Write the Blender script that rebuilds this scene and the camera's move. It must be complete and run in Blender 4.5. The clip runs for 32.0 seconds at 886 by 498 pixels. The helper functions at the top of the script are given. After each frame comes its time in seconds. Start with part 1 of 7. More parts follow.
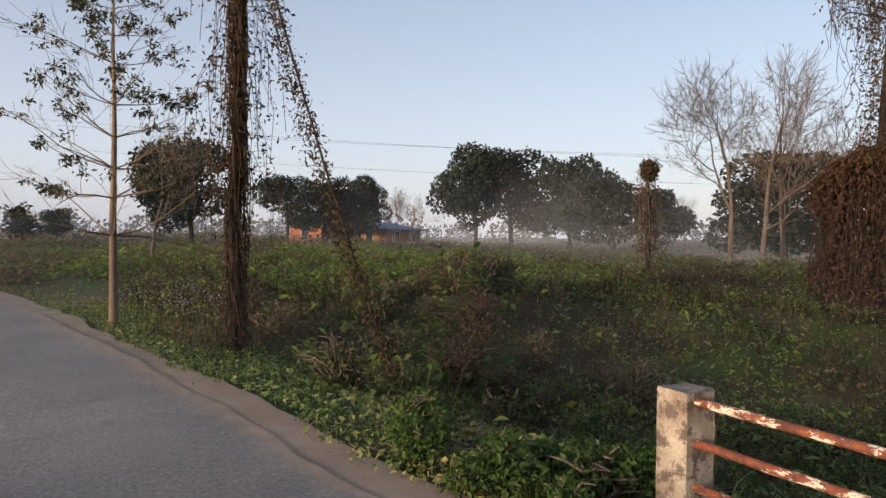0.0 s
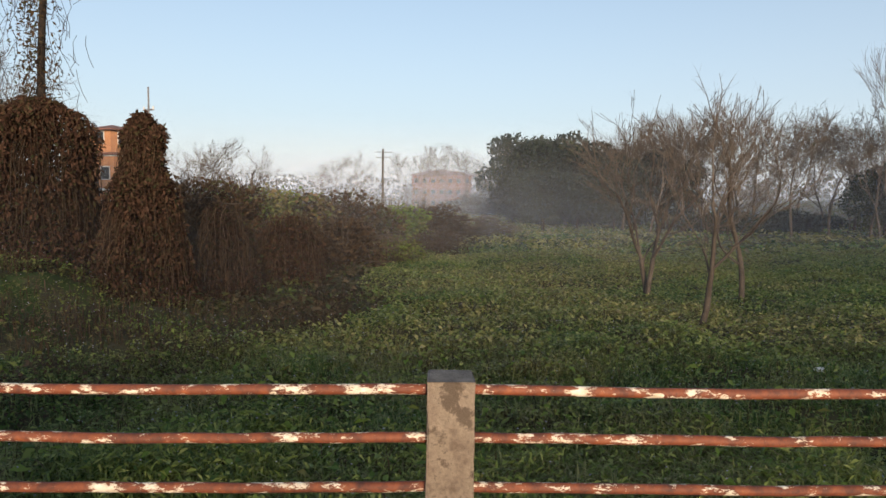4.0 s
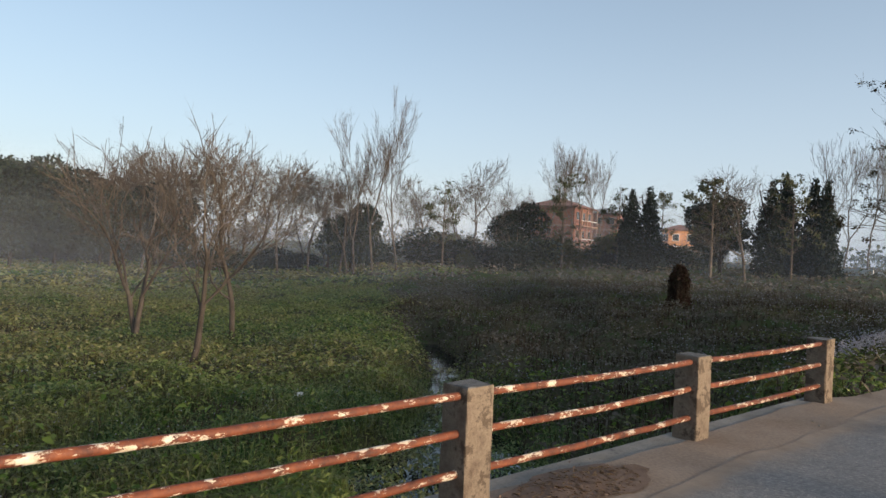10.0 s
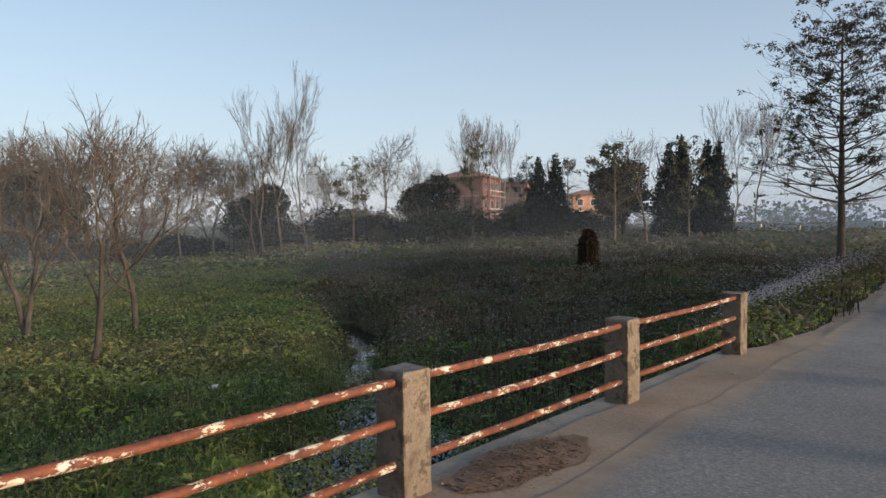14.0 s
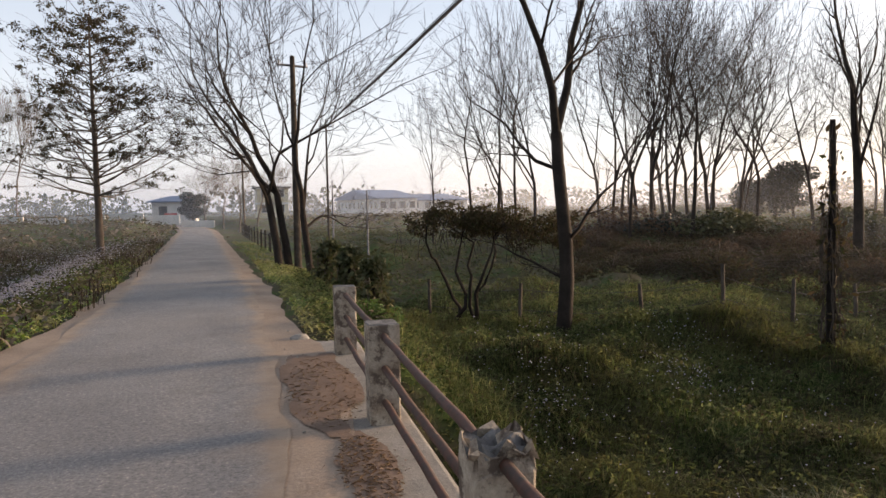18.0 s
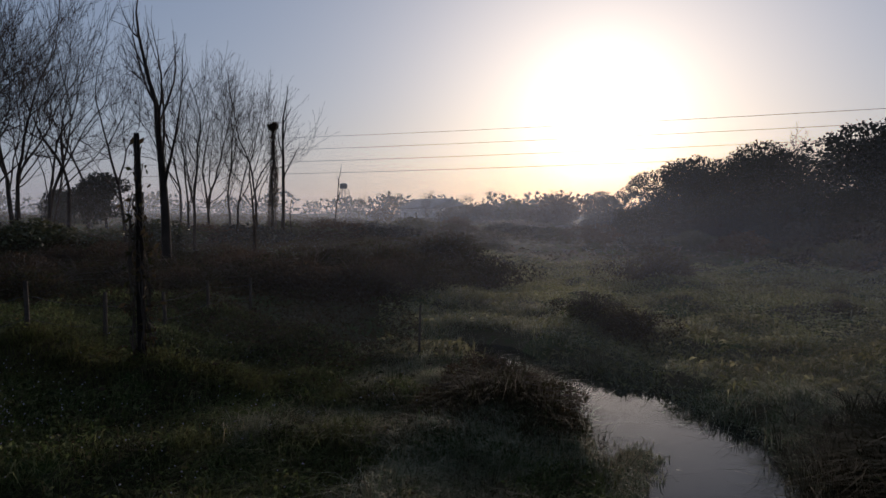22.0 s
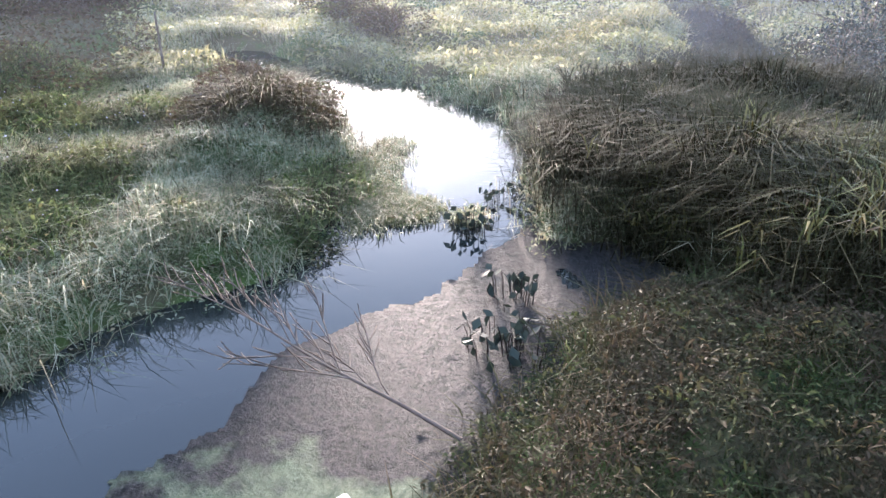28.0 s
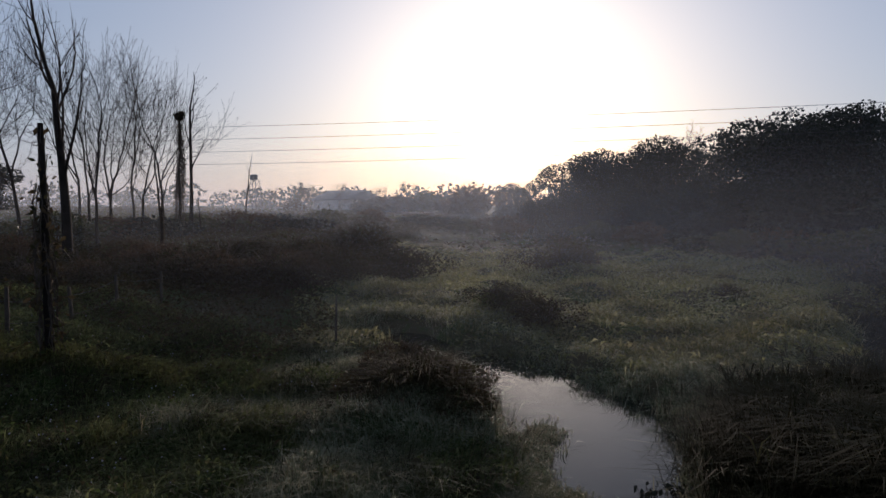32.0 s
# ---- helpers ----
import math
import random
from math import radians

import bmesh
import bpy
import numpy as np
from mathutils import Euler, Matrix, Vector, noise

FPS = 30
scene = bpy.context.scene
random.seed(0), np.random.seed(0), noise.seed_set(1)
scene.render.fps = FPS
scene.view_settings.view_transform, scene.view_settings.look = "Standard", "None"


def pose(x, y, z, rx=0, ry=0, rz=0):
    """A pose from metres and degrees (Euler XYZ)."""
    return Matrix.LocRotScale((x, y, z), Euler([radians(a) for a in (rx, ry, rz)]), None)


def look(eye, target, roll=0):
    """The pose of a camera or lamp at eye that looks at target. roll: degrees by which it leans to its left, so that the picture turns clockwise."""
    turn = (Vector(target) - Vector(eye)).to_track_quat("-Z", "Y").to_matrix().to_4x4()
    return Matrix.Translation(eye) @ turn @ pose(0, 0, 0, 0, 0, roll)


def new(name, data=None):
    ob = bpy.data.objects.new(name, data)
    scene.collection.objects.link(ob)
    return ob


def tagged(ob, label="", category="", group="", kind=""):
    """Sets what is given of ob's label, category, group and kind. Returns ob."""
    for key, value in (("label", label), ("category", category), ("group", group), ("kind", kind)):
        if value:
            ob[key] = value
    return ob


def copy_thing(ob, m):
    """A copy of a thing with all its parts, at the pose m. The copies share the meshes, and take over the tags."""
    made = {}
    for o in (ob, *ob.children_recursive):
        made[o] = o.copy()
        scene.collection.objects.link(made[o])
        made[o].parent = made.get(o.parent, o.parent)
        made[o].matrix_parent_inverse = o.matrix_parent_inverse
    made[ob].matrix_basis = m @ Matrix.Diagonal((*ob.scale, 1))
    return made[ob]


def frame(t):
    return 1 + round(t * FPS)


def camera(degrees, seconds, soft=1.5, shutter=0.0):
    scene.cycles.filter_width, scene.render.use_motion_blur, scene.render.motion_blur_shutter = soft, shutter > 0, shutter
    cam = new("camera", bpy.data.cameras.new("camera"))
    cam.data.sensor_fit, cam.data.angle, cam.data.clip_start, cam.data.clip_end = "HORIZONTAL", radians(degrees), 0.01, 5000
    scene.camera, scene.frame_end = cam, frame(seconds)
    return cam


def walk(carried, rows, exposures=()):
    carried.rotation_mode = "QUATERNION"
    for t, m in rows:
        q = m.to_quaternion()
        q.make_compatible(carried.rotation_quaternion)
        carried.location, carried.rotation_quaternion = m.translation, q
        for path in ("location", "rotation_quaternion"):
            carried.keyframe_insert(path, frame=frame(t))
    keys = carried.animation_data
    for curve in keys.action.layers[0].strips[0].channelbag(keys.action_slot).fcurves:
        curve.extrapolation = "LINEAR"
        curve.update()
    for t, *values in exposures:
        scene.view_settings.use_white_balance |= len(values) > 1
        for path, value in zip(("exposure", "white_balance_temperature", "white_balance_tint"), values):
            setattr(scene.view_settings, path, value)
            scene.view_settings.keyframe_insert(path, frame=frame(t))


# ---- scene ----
cam = camera(65.4, 32.0)
PATH = [
    (0, (0.005, 0.010, 1.620), (-0.973, -1.735, 1.586), 0.6),
    (0.5, (0.041, 0.041, 1.625), (-1.154, -1.562, 1.582), 1.2),
    (1, (0.077, 0.072, 1.630), (-1.403, -1.273, 1.611), 0.7),
    (1.5, (0.114, 0.103, 1.630), (-1.603, -0.921, 1.574), 0.5),
    (2, (0.150, 0.134, 1.630), (-1.704, -0.612, 1.549), 0.0),
    (2.5, (0.140, 0.180, 1.630), (-1.795, -0.310, 1.502), 0.4),
    (3, (0.129, 0.225, 1.630), (-1.840, -0.096, 1.486), 0.2),
    (3.5, (0.119, 0.271, 1.630), (-1.872, 0.156, 1.480), 1.2),
    (4, (0.108, 0.316, 1.630), (-1.886, 0.351, 1.478), 0.7),
    (4.5, (0.098, 0.362, 1.630), (-1.897, 0.419, 1.500), -0.3),
    (6.5, (-0.023, 0.393, 1.630), (-2.009, 0.597, 1.507), 0.2),
    (7, (-0.053, 0.401, 1.630), (-2.034, 0.648, 1.514), -0.4),
    (7.5, (-0.043, 0.366, 1.630), (-1.993, 0.793, 1.510), -0.4),
    (8, (-0.032, 0.331, 1.630), (-1.915, 0.993, 1.507), 0.3),
    (8.5, (-0.021, 0.296, 1.630), (-1.828, 1.145, 1.511), 1.4),
    (9, (-0.011, 0.262, 1.620), (-1.691, 1.342, 1.531), 1.3),
    (9.5, (-0.043, 0.360, 1.610), (-1.600, 1.614, 1.575), 1.8),
    (10, (-0.076, 0.458, 1.600), (-1.581, 1.775, 1.597), 2.7),
    (10.5, (-0.109, 0.557, 1.600), (-1.614, 1.874, 1.575), 3.4),
    (11, (-0.142, 0.655, 1.600), (-1.629, 1.991, 1.555), 3.1),
    (11.5, (-0.186, 0.643, 1.600), (-1.659, 1.997, 1.575), 1.5),
    (12, (-0.231, 0.632, 1.600), (-1.696, 1.994, 1.582), 1.4),
    (12.5, (-0.276, 0.620, 1.600), (-1.682, 2.042, 1.567), 1.2),
    (13, (-0.321, 0.608, 1.600), (-1.690, 2.065, 1.544), 1.0),
    (13.5, (-0.366, 0.596, 1.600), (-1.732, 2.055, 1.529), 0.1),
    (16, (-0.347, 0.819, 1.600), (-1.059, 2.686, 1.507), 0.0),
    (16.5, (-0.246, 0.901, 1.600), (-0.720, 2.840, 1.483), 0.4),
    (17, (-0.145, 0.983, 1.600), (-0.330, 2.971, 1.486), 0.4),
    (17.5, (-0.045, 1.064, 1.600), (0.075, 3.057, 1.487), 0.8),
    (18, (-0.009, 1.127, 1.600), (0.482, 3.062, 1.481), -1.0),
    (18.5, (0.026, 1.190, 1.600), (0.834, 3.017, 1.500), -0.6),
    (19, (0.062, 1.252, 1.600), (1.156, 2.921, 1.472), -0.7),
    (19.5, (0.133, 1.294, 1.600), (1.456, 2.785, 1.444), -0.8),
    (20, (0.204, 1.336, 1.600), (1.715, 2.635, 1.432), -0.3),
    (20.5, (0.274, 1.378, 1.600), (1.930, 2.485, 1.418), 0.4),
    (21, (0.345, 1.419, 1.600), (2.119, 2.324, 1.408), -0.0),
    (21.5, (0.363, 1.407, 1.600), (2.177, 2.225, 1.395), -1.5),
    (22, (0.381, 1.394, 1.600), (2.220, 2.173, 1.498), 0.1),
    (22.5, (0.399, 1.381, 1.600), (2.196, 2.255, 1.532), -0.4),
    (23, (0.416, 1.368, 1.600), (2.153, 2.356, 1.520), -0.6),
    (23.5, (0.456, 1.370, 1.600), (2.089, 2.521, 1.507), -0.2),
    (24, (0.496, 1.371, 1.600), (2.081, 2.587, 1.501), -0.4),
    (24.5, (0.440, 1.373, 1.600), (2.137, 2.403, 1.356), -0.6),
    (25, (0.300, 1.374, 1.600), (2.018, 2.204, 1.000), -2.8),
    (25.5, (0.060, 1.360, 1.600), (1.734, 2.042, 0.745), -3.7),
    (27.5, (0.050, 1.277, 1.600), (1.768, 1.499, 0.601), -1.2),
    (28, (0.048, 1.237, 1.600), (1.824, 1.339, 0.687), -0.6),
    (28.5, (-0.004, 1.197, 1.600), (1.865, 1.204, 0.890), 0.7),
    (29, (-0.057, 1.157, 1.600), (1.868, 1.252, 1.064), -0.9),
    (29.5, (-0.061, 1.172, 1.600), (1.869, 1.405, 1.128), -1.8),
    (30, (-0.065, 1.187, 1.600), (1.880, 1.436, 1.204), -1.5),
    (30.5, (-0.069, 1.201, 1.600), (1.882, 1.452, 1.238), -1.3),
    (31, (-0.073, 1.216, 1.600), (1.885, 1.550, 1.361), -1.0),
    (31.5, (-0.077, 1.231, 1.600), (1.873, 1.633, 1.412), -0.1),
    (32, (-0.081, 1.245, 1.600), (1.840, 1.789, 1.474), -0.0),
]
EXPOSURES = [(0, 0.6, 6600, 17), (2, 0.4, 6300, 10), (4, 0.5, 6200, 10), (9, 0.55, 6200, 9), (13, 0.5, 6050, 7), (16, 0.75, 6700, 17), (17.5, 1.05, 7100, 18), (19, 0.85, 7000, 18), (20.5, -0.2, 6200, 18), (23, -0.95, 5500, 18), (24.3, -0.95, 5500, 17), (25, 0.6, 6000, 18), (25.5, 2.3, 5300, 17), (28, 3.25, 5350, 18), (29, 3.05, 5400, 18), (30, 1.9, 5800, 18), (31, 0.95, 5800, 18), (32, -0.5, 5600, 18)]
walk(cam, [(t, look(eye, target, roll)) for t, eye, target, roll in PATH], EXPOSURES)

# ---- light ----
SUN_AZ, SUN_EL = radians(80.0), radians(7.5)   # clockwise from +y, above the horizon
world = bpy.data.worlds.new("morning_sky")
scene.world = world
world.use_nodes = True
wn = world.node_tree.nodes
wn.clear()
sky = wn.new("ShaderNodeTexSky")
sky.sky_type, sky.sun_disc = "NISHITA", False
sky.sun_elevation, sky.sun_rotation = SUN_EL, SUN_AZ
sky.altitude, sky.air_density, sky.dust_density, sky.ozone_density = 100, 1.0, 1.2, 1.5
bg = wn.new("ShaderNodeBackground")
bg.inputs["Strength"].default_value = 0.15
wo = wn.new("ShaderNodeOutputWorld")
# morning haze pales the sky evenly towards the horizon
coord = wn.new("ShaderNodeTexCoord")
split = wn.new("ShaderNodeSeparateXYZ")
rise = wn.new("ShaderNodeMapRange")
rise.interpolation_type = "SMOOTHSTEP"
for key, value in (("From Min", -0.02), ("From Max", 0.42), ("To Min", 0.72), ("To Max", 0.32)):
    rise.inputs[key].default_value = value
haze = wn.new("ShaderNodeMix")
haze.data_type = "RGBA"
haze.inputs[7].default_value = (3.3, 3.6, 4.15, 1)
# the haze scatters sunlight forward: a wide pale aureole round the sun
toward = wn.new("ShaderNodeVectorMath")
toward.operation = "DOT_PRODUCT"
toward.inputs[1].default_value = (math.sin(SUN_AZ) * math.cos(SUN_EL), math.cos(SUN_AZ) * math.cos(SUN_EL), math.sin(SUN_EL))
world.node_tree.links.new(coord.outputs["Generated"], toward.inputs[0])
glow_sum = None
for power, amount in ((420.0, 14.0), (40.0, 1.7), (9.0, 0.45)):
    ahead = wn.new("ShaderNodeMath")
    ahead.operation = "MAXIMUM"
    ahead.inputs[1].default_value = 0.0
    tight = wn.new("ShaderNodeMath")
    tight.operation = "POWER"
    tight.inputs[1].default_value = power
    lift = wn.new("ShaderNodeMath")
    lift.operation = "MULTIPLY_ADD"
    lift.inputs[1].default_value, lift.inputs[2].default_value = amount, 0.0
    for a, b in ((toward.outputs["Value"], ahead.inputs[0]), (ahead.outputs[0], tight.inputs[0]), (tight.outputs[0], lift.inputs[0])):
        world.node_tree.links.new(a, b)
    if glow_sum:
        world.node_tree.links.new(glow_sum, lift.inputs[2])
    glow_sum = lift.outputs[0]
aureole = wn.new("ShaderNodeMix")
aureole.data_type, aureole.blend_type = "RGBA", "ADD"
aureole.inputs[0].default_value = 1.0
tint = wn.new("ShaderNodeVectorMath")
tint.operation = "SCALE"
tint.inputs[0].default_value = (1.0, 0.86, 0.68)
world.node_tree.links.new(glow_sum, tint.inputs["Scale"])
world.node_tree.links.new(haze.outputs[2], aureole.inputs[6])
world.node_tree.links.new(tint.outputs[0], aureole.inputs[7])
for a, b in ((coord.outputs["Generated"], split.inputs[0]), (split.outputs["Z"], rise.inputs[0]), (rise.outputs[0], haze.inputs[0]),
             (sky.outputs[0], haze.inputs[6]), (aureole.outputs[2], bg.inputs[0])):
    world.node_tree.links.new(a, b)
world.node_tree.links.new(bg.outputs[0], wo.inputs[0])

sun_data = bpy.data.lights.new("sun", "SUN")
sun_data.energy, sun_data.angle, sun_data.color = 4.8, radians(11.0), (1.0, 0.78, 0.55)
sun_way = Vector((math.sin(SUN_AZ) * math.cos(SUN_EL), math.cos(SUN_AZ) * math.cos(SUN_EL), math.sin(SUN_EL)))
sun = new("sun", sun_data)
sun.matrix_world = look(sun_way * 50, (0, 0, 0))
# veils of morning mist: distance, density, height of the top, seed
MIST = [(14, 0.03, 2.4, 407), (22, 0.045, 3.6, 408), (34, 0.06, 6.0, 401), (52, 0.09, 8.5, 402), (82, 0.19, 12.0, 403), (104, 0.17, 14.0, 404), (140, 0.22, 18.0, 405), (195, 0.25, 22.0, 406)]

# ---- materials ----
def shader(name):
    m = bpy.data.materials.new(name)
    m.use_nodes = True
    nt = m.node_tree
    return m, nt, nt.nodes["Principled BSDF"]


def node(nt, kind, **inputs):
    n = nt.nodes.new(kind)
    for key, value in inputs.items():
        key = key.replace("_", " ")
        if hasattr(value, "is_output"):
            nt.links.new(value, n.inputs[key])
        else:
            n.inputs[key].default_value = value
    return n


def noise_fac(nt, scale, detail=4.0, rough=0.55, coord=None):
    n = node(nt, "ShaderNodeTexNoise", Scale=scale, Detail=detail, Roughness=rough)
    if coord is not None:
        nt.links.new(coord, n.inputs["Vector"])
    return n.outputs["Fac"]


def ramp(nt, fac, stops):
    r = nt.nodes.new("ShaderNodeValToRGB")
    els = r.color_ramp.elements
    while len(els) < len(stops):
        els.new(0.5)
    for e, (p, c) in zip(els, stops):
        e.position, e.color = p, (*c, 1) if len(c) == 3 else c
    nt.links.new(fac, r.inputs["Fac"])
    return r.outputs["Color"]


def blend(nt, fac, a, b, mode="MIX"):
    n = nt.nodes.new("ShaderNodeMix")
    n.data_type, n.blend_type = "RGBA", mode
    for slot, v in ((0, fac), (6, a), (7, b)):
        if hasattr(v, "is_output"):
            nt.links.new(v, n.inputs[slot])
        else:
            n.inputs[slot].default_value = v if slot == 0 else (*v, 1)
    return n.outputs[2]


def world_place(nt):
    return nt.nodes.new("ShaderNodeNewGeometry").outputs["Position"]


def surf(name, c1, c2, scale=1.5, fine=30.0, rough=0.85, bump=0.25, metal=0.0, spots=None, spot_scale=6.0, spot_at=0.6, vary=0.0):
    """A mineral or painted surface: broad mottling, fine grain with relief, and stains with an edge of their own."""
    m, nt, b = shader(name)
    at = world_place(nt)
    col = ramp(nt, noise_fac(nt, scale, 5, 0.6, at), [(0.3, c1), (0.7, c2)])
    grain = noise_fac(nt, fine, 6, 0.65, at)
    col = blend(nt, 0.6, col, ramp(nt, grain, [(0.25, (0.55,) * 3), (0.75, (1.25,) * 3)]), "MULTIPLY")
    if spots:
        f = ramp(nt, noise_fac(nt, spot_scale, 6, 0.7, at), [(spot_at, (0, 0, 0)), (spot_at + 0.07, (1, 1, 1))])
        col = blend(nt, f, col, spots)
    if vary:
        info = nt.nodes.new("ShaderNodeObjectInfo")
        col = blend(nt, 1.0, col, ramp(nt, info.outputs["Random"], [(0, (1 - vary,) * 3), (1, (1 + vary,) * 3)]), "MULTIPLY")
    nt.links.new(col, b.inputs["Base Color"])
    b.inputs["Roughness"].default_value, b.inputs["Metallic"].default_value = rough, metal
    if rough >= 0.9:
        b.inputs["Specular IOR Level"].default_value = 0.15
    bp = node(nt, "ShaderNodeBump", Strength=bump, Distance=0.02, Height=grain)
    nt.links.new(bp.outputs[0], b.inputs["Normal"])
    return m


def leafy(name, cols, trans=0.35, rough=0.55, patch=None, patch_scale=0.12, patch_at=0.5, gloss=0.25):
    """Leaves and blades: every one its own shade, larger patches of another growth, some light let through."""
    m, nt, b = shader(name)
    geo = nt.nodes.new("ShaderNodeNewGeometry")
    stops = [(i / max(1, len(cols) - 1), c) for i, c in enumerate(cols)]
    col = ramp(nt, geo.outputs["Random Per Island"], stops)
    if patch:
        f = noise_fac(nt, patch_scale, 4, 0.65, geo.outputs["Position"])
        col = blend(nt, ramp(nt, f, [(patch_at - 0.05, (0, 0, 0)), (patch_at + 0.08, (1, 1, 1))]), col,
                    ramp(nt, geo.outputs["Random Per Island"], [(i / max(1, len(patch) - 1), c) for i, c in enumerate(patch)]))
    info = nt.nodes.new("ShaderNodeObjectInfo")
    col = blend(nt, 1.0, col, ramp(nt, info.outputs["Random"], [(0, (0.8, 0.82, 0.8)), (1, (1.2, 1.15, 1.1))]), "MULTIPLY")
    nt.links.new(col, b.inputs["Base Color"])
    b.inputs["Roughness"].default_value = rough
    b.inputs["Specular IOR Level"].default_value = gloss
    if trans:
        tl = nt.nodes.new("ShaderNodeBsdfTranslucent")
        nt.links.new(col, tl.inputs[0])
        mx = nt.nodes.new("ShaderNodeMixShader")
        mx.inputs[0].default_value = trans
        nt.links.new(b.outputs[0], mx.inputs[1])
        nt.links.new(tl.outputs[0], mx.inputs[2])
        nt.links.new(mx.outputs[0], nt.nodes["Material Output"].inputs[0])
    return m


def plain(name, c, rough=0.6, metal=0.0):
    return surf(name, tuple(v * 0.85 for v in c), tuple(min(1, v * 1.1) for v in c), 3, 40, rough, 0.08, metal)


def pipe_mat(name="pipe_rust_and_paint", bare=0.55, dark=1.0):
    m, nt, b = shader(name)
    at = world_place(nt)
    mp = nt.nodes.new("ShaderNodeMapping")
    mp.inputs["Scale"].default_value = (1.0, 0.42, 1.0)
    nt.links.new(at, mp.inputs["Vector"])
    rust = ramp(nt, noise_fac(nt, 14, 6, 0.7, at), [(0.3, (0.05 * dark, 0.016, 0.010)), (0.55, (0.17 * dark, 0.045 * (0.4 + 0.6 * dark), 0.016)), (0.78, (0.27 * dark, 0.085 * dark, 0.026))])
    paint = ramp(nt, noise_fac(nt, 30, 4, 0.6, at), [(0.3, (0.5, 0.40, 0.28)), (0.7, (0.72, 0.65, 0.54))])
    f = noise_fac(nt, 13.0, 8, 0.78, mp.outputs[0])
    fac = ramp(nt, f, [(bare, (0, 0, 0)), (bare + 0.015, (1, 1, 1))])
    nt.links.new(blend(nt, fac, rust, paint), b.inputs["Base Color"])
    b.inputs["Roughness"].default_value = 0.7
    bp = node(nt, "ShaderNodeBump", Strength=0.4, Distance=0.004, Height=fac)
    nt.links.new(bp.outputs[0], b.inputs["Normal"])
    return m


M_BARK = surf("bark_grey_brown", (0.075, 0.058, 0.045), (0.155, 0.125, 0.1), 2.0, 22, 0.95, 0.7, vary=0.15)
M_BARK_PALE = surf("bark_pale_tan", (0.14, 0.10, 0.07), (0.24, 0.18, 0.13), 1.5, 18, 0.92, 0.6, vary=0.1)
# dark bark, taken nearly to black so that it carries the eastern trees' backlit look
M_BARK_DARK = surf("bark_dark_and_backlit", (0.018, 0.014, 0.012), (0.045, 0.036, 0.029), 2.0, 22, 0.95, 0.7, vary=0.15)
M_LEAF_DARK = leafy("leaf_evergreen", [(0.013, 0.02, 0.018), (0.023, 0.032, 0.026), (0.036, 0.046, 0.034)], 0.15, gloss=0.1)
M_LEAF_OLIVE = leafy("leaf_olive", [(0.035, 0.045, 0.018), (0.06, 0.07, 0.028), (0.09, 0.085, 0.04)], 0.3)
M_LEAF_DRY = leafy("leaf_dry_brown", [(0.042, 0.029, 0.019), (0.07, 0.046, 0.028), (0.1, 0.068, 0.042)], 0.3, 0.8)
M_LEAF_VINE = leafy("leaf_vine", [(0.04, 0.028, 0.015), (0.08, 0.045, 0.022), (0.055, 0.06, 0.022)], 0.3, 0.7)
M_GRASS = leafy("grass_green", [(0.042, 0.09, 0.022), (0.085, 0.155, 0.038), (0.15, 0.225, 0.058), (0.2, 0.21, 0.08), (0.33, 0.38, 0.14)], 0.35, 0.5,
                [(0.12, 0.13, 0.045), (0.2, 0.195, 0.06), (0.3, 0.28, 0.1), (0.41, 0.38, 0.16), (0.1, 0.075, 0.045)], 0.16, 0.48)
M_SCRUB = leafy("scrub_mixed", [(0.05, 0.055, 0.024), (0.1, 0.075, 0.042), (0.16, 0.11, 0.065), (0.085, 0.11, 0.035)], 0.3, 0.75,
                [(0.08, 0.13, 0.025), (0.17, 0.24, 0.045), (0.11, 0.1, 0.045)], 0.22, 0.5)
M_FROST = leafy("grass_dewy", [(0.09, 0.12, 0.05), (0.2, 0.24, 0.13), (0.5, 0.49, 0.36), (0.34, 0.27, 0.15)], 0.62, 0.62,
                [(0.17, 0.16, 0.07), (0.10, 0.13, 0.06), (0.22, 0.2, 0.11), (0.36, 0.35, 0.24)], 0.3, 0.52, 0.2)
# the bank weeds as the sun shows them: brighter copy with the light in the colour
M_WEED_LIT = leafy("weeds_green_lit", [(0.03, 0.046, 0.016), (0.07, 0.095, 0.03), (0.12, 0.15, 0.05), (0.23, 0.25, 0.11), (0.1, 0.07, 0.04)], 0.6, 0.65,
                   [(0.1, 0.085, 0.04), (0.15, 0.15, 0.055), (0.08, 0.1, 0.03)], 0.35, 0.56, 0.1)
M_FALLOW = leafy("fallow_grey_brown", [(0.08, 0.07, 0.05), (0.15, 0.128, 0.105), (0.2, 0.175, 0.155), (0.09, 0.1, 0.045)], 0.3, 0.85,
                 [(0.05, 0.075, 0.022), (0.1, 0.125, 0.04), (0.13, 0.105, 0.08), (0.07, 0.06, 0.04)], 0.22, 0.54, 0.06)
M_FIELD = leafy("field_grass_dull", [(0.055, 0.075, 0.03), (0.085, 0.105, 0.045), (0.11, 0.115, 0.06), (0.1, 0.085, 0.055)], 0.3, 0.8,
                [(0.075, 0.07, 0.04), (0.12, 0.115, 0.07), (0.05, 0.065, 0.025)], 0.15, 0.55, 0.05)
M_REED = leafy("reed_dark_olive", [(0.016, 0.018, 0.008), (0.03, 0.028, 0.013), (0.034, 0.028, 0.015), (0.022, 0.026, 0.009), (0.05, 0.042, 0.027)], 0.1, 0.7, gloss=0.05)
M_STRAW = leafy("straw_dry", [(0.2, 0.12, 0.07), (0.3, 0.2, 0.12), (0.4, 0.3, 0.19)], 0.2, 0.85)
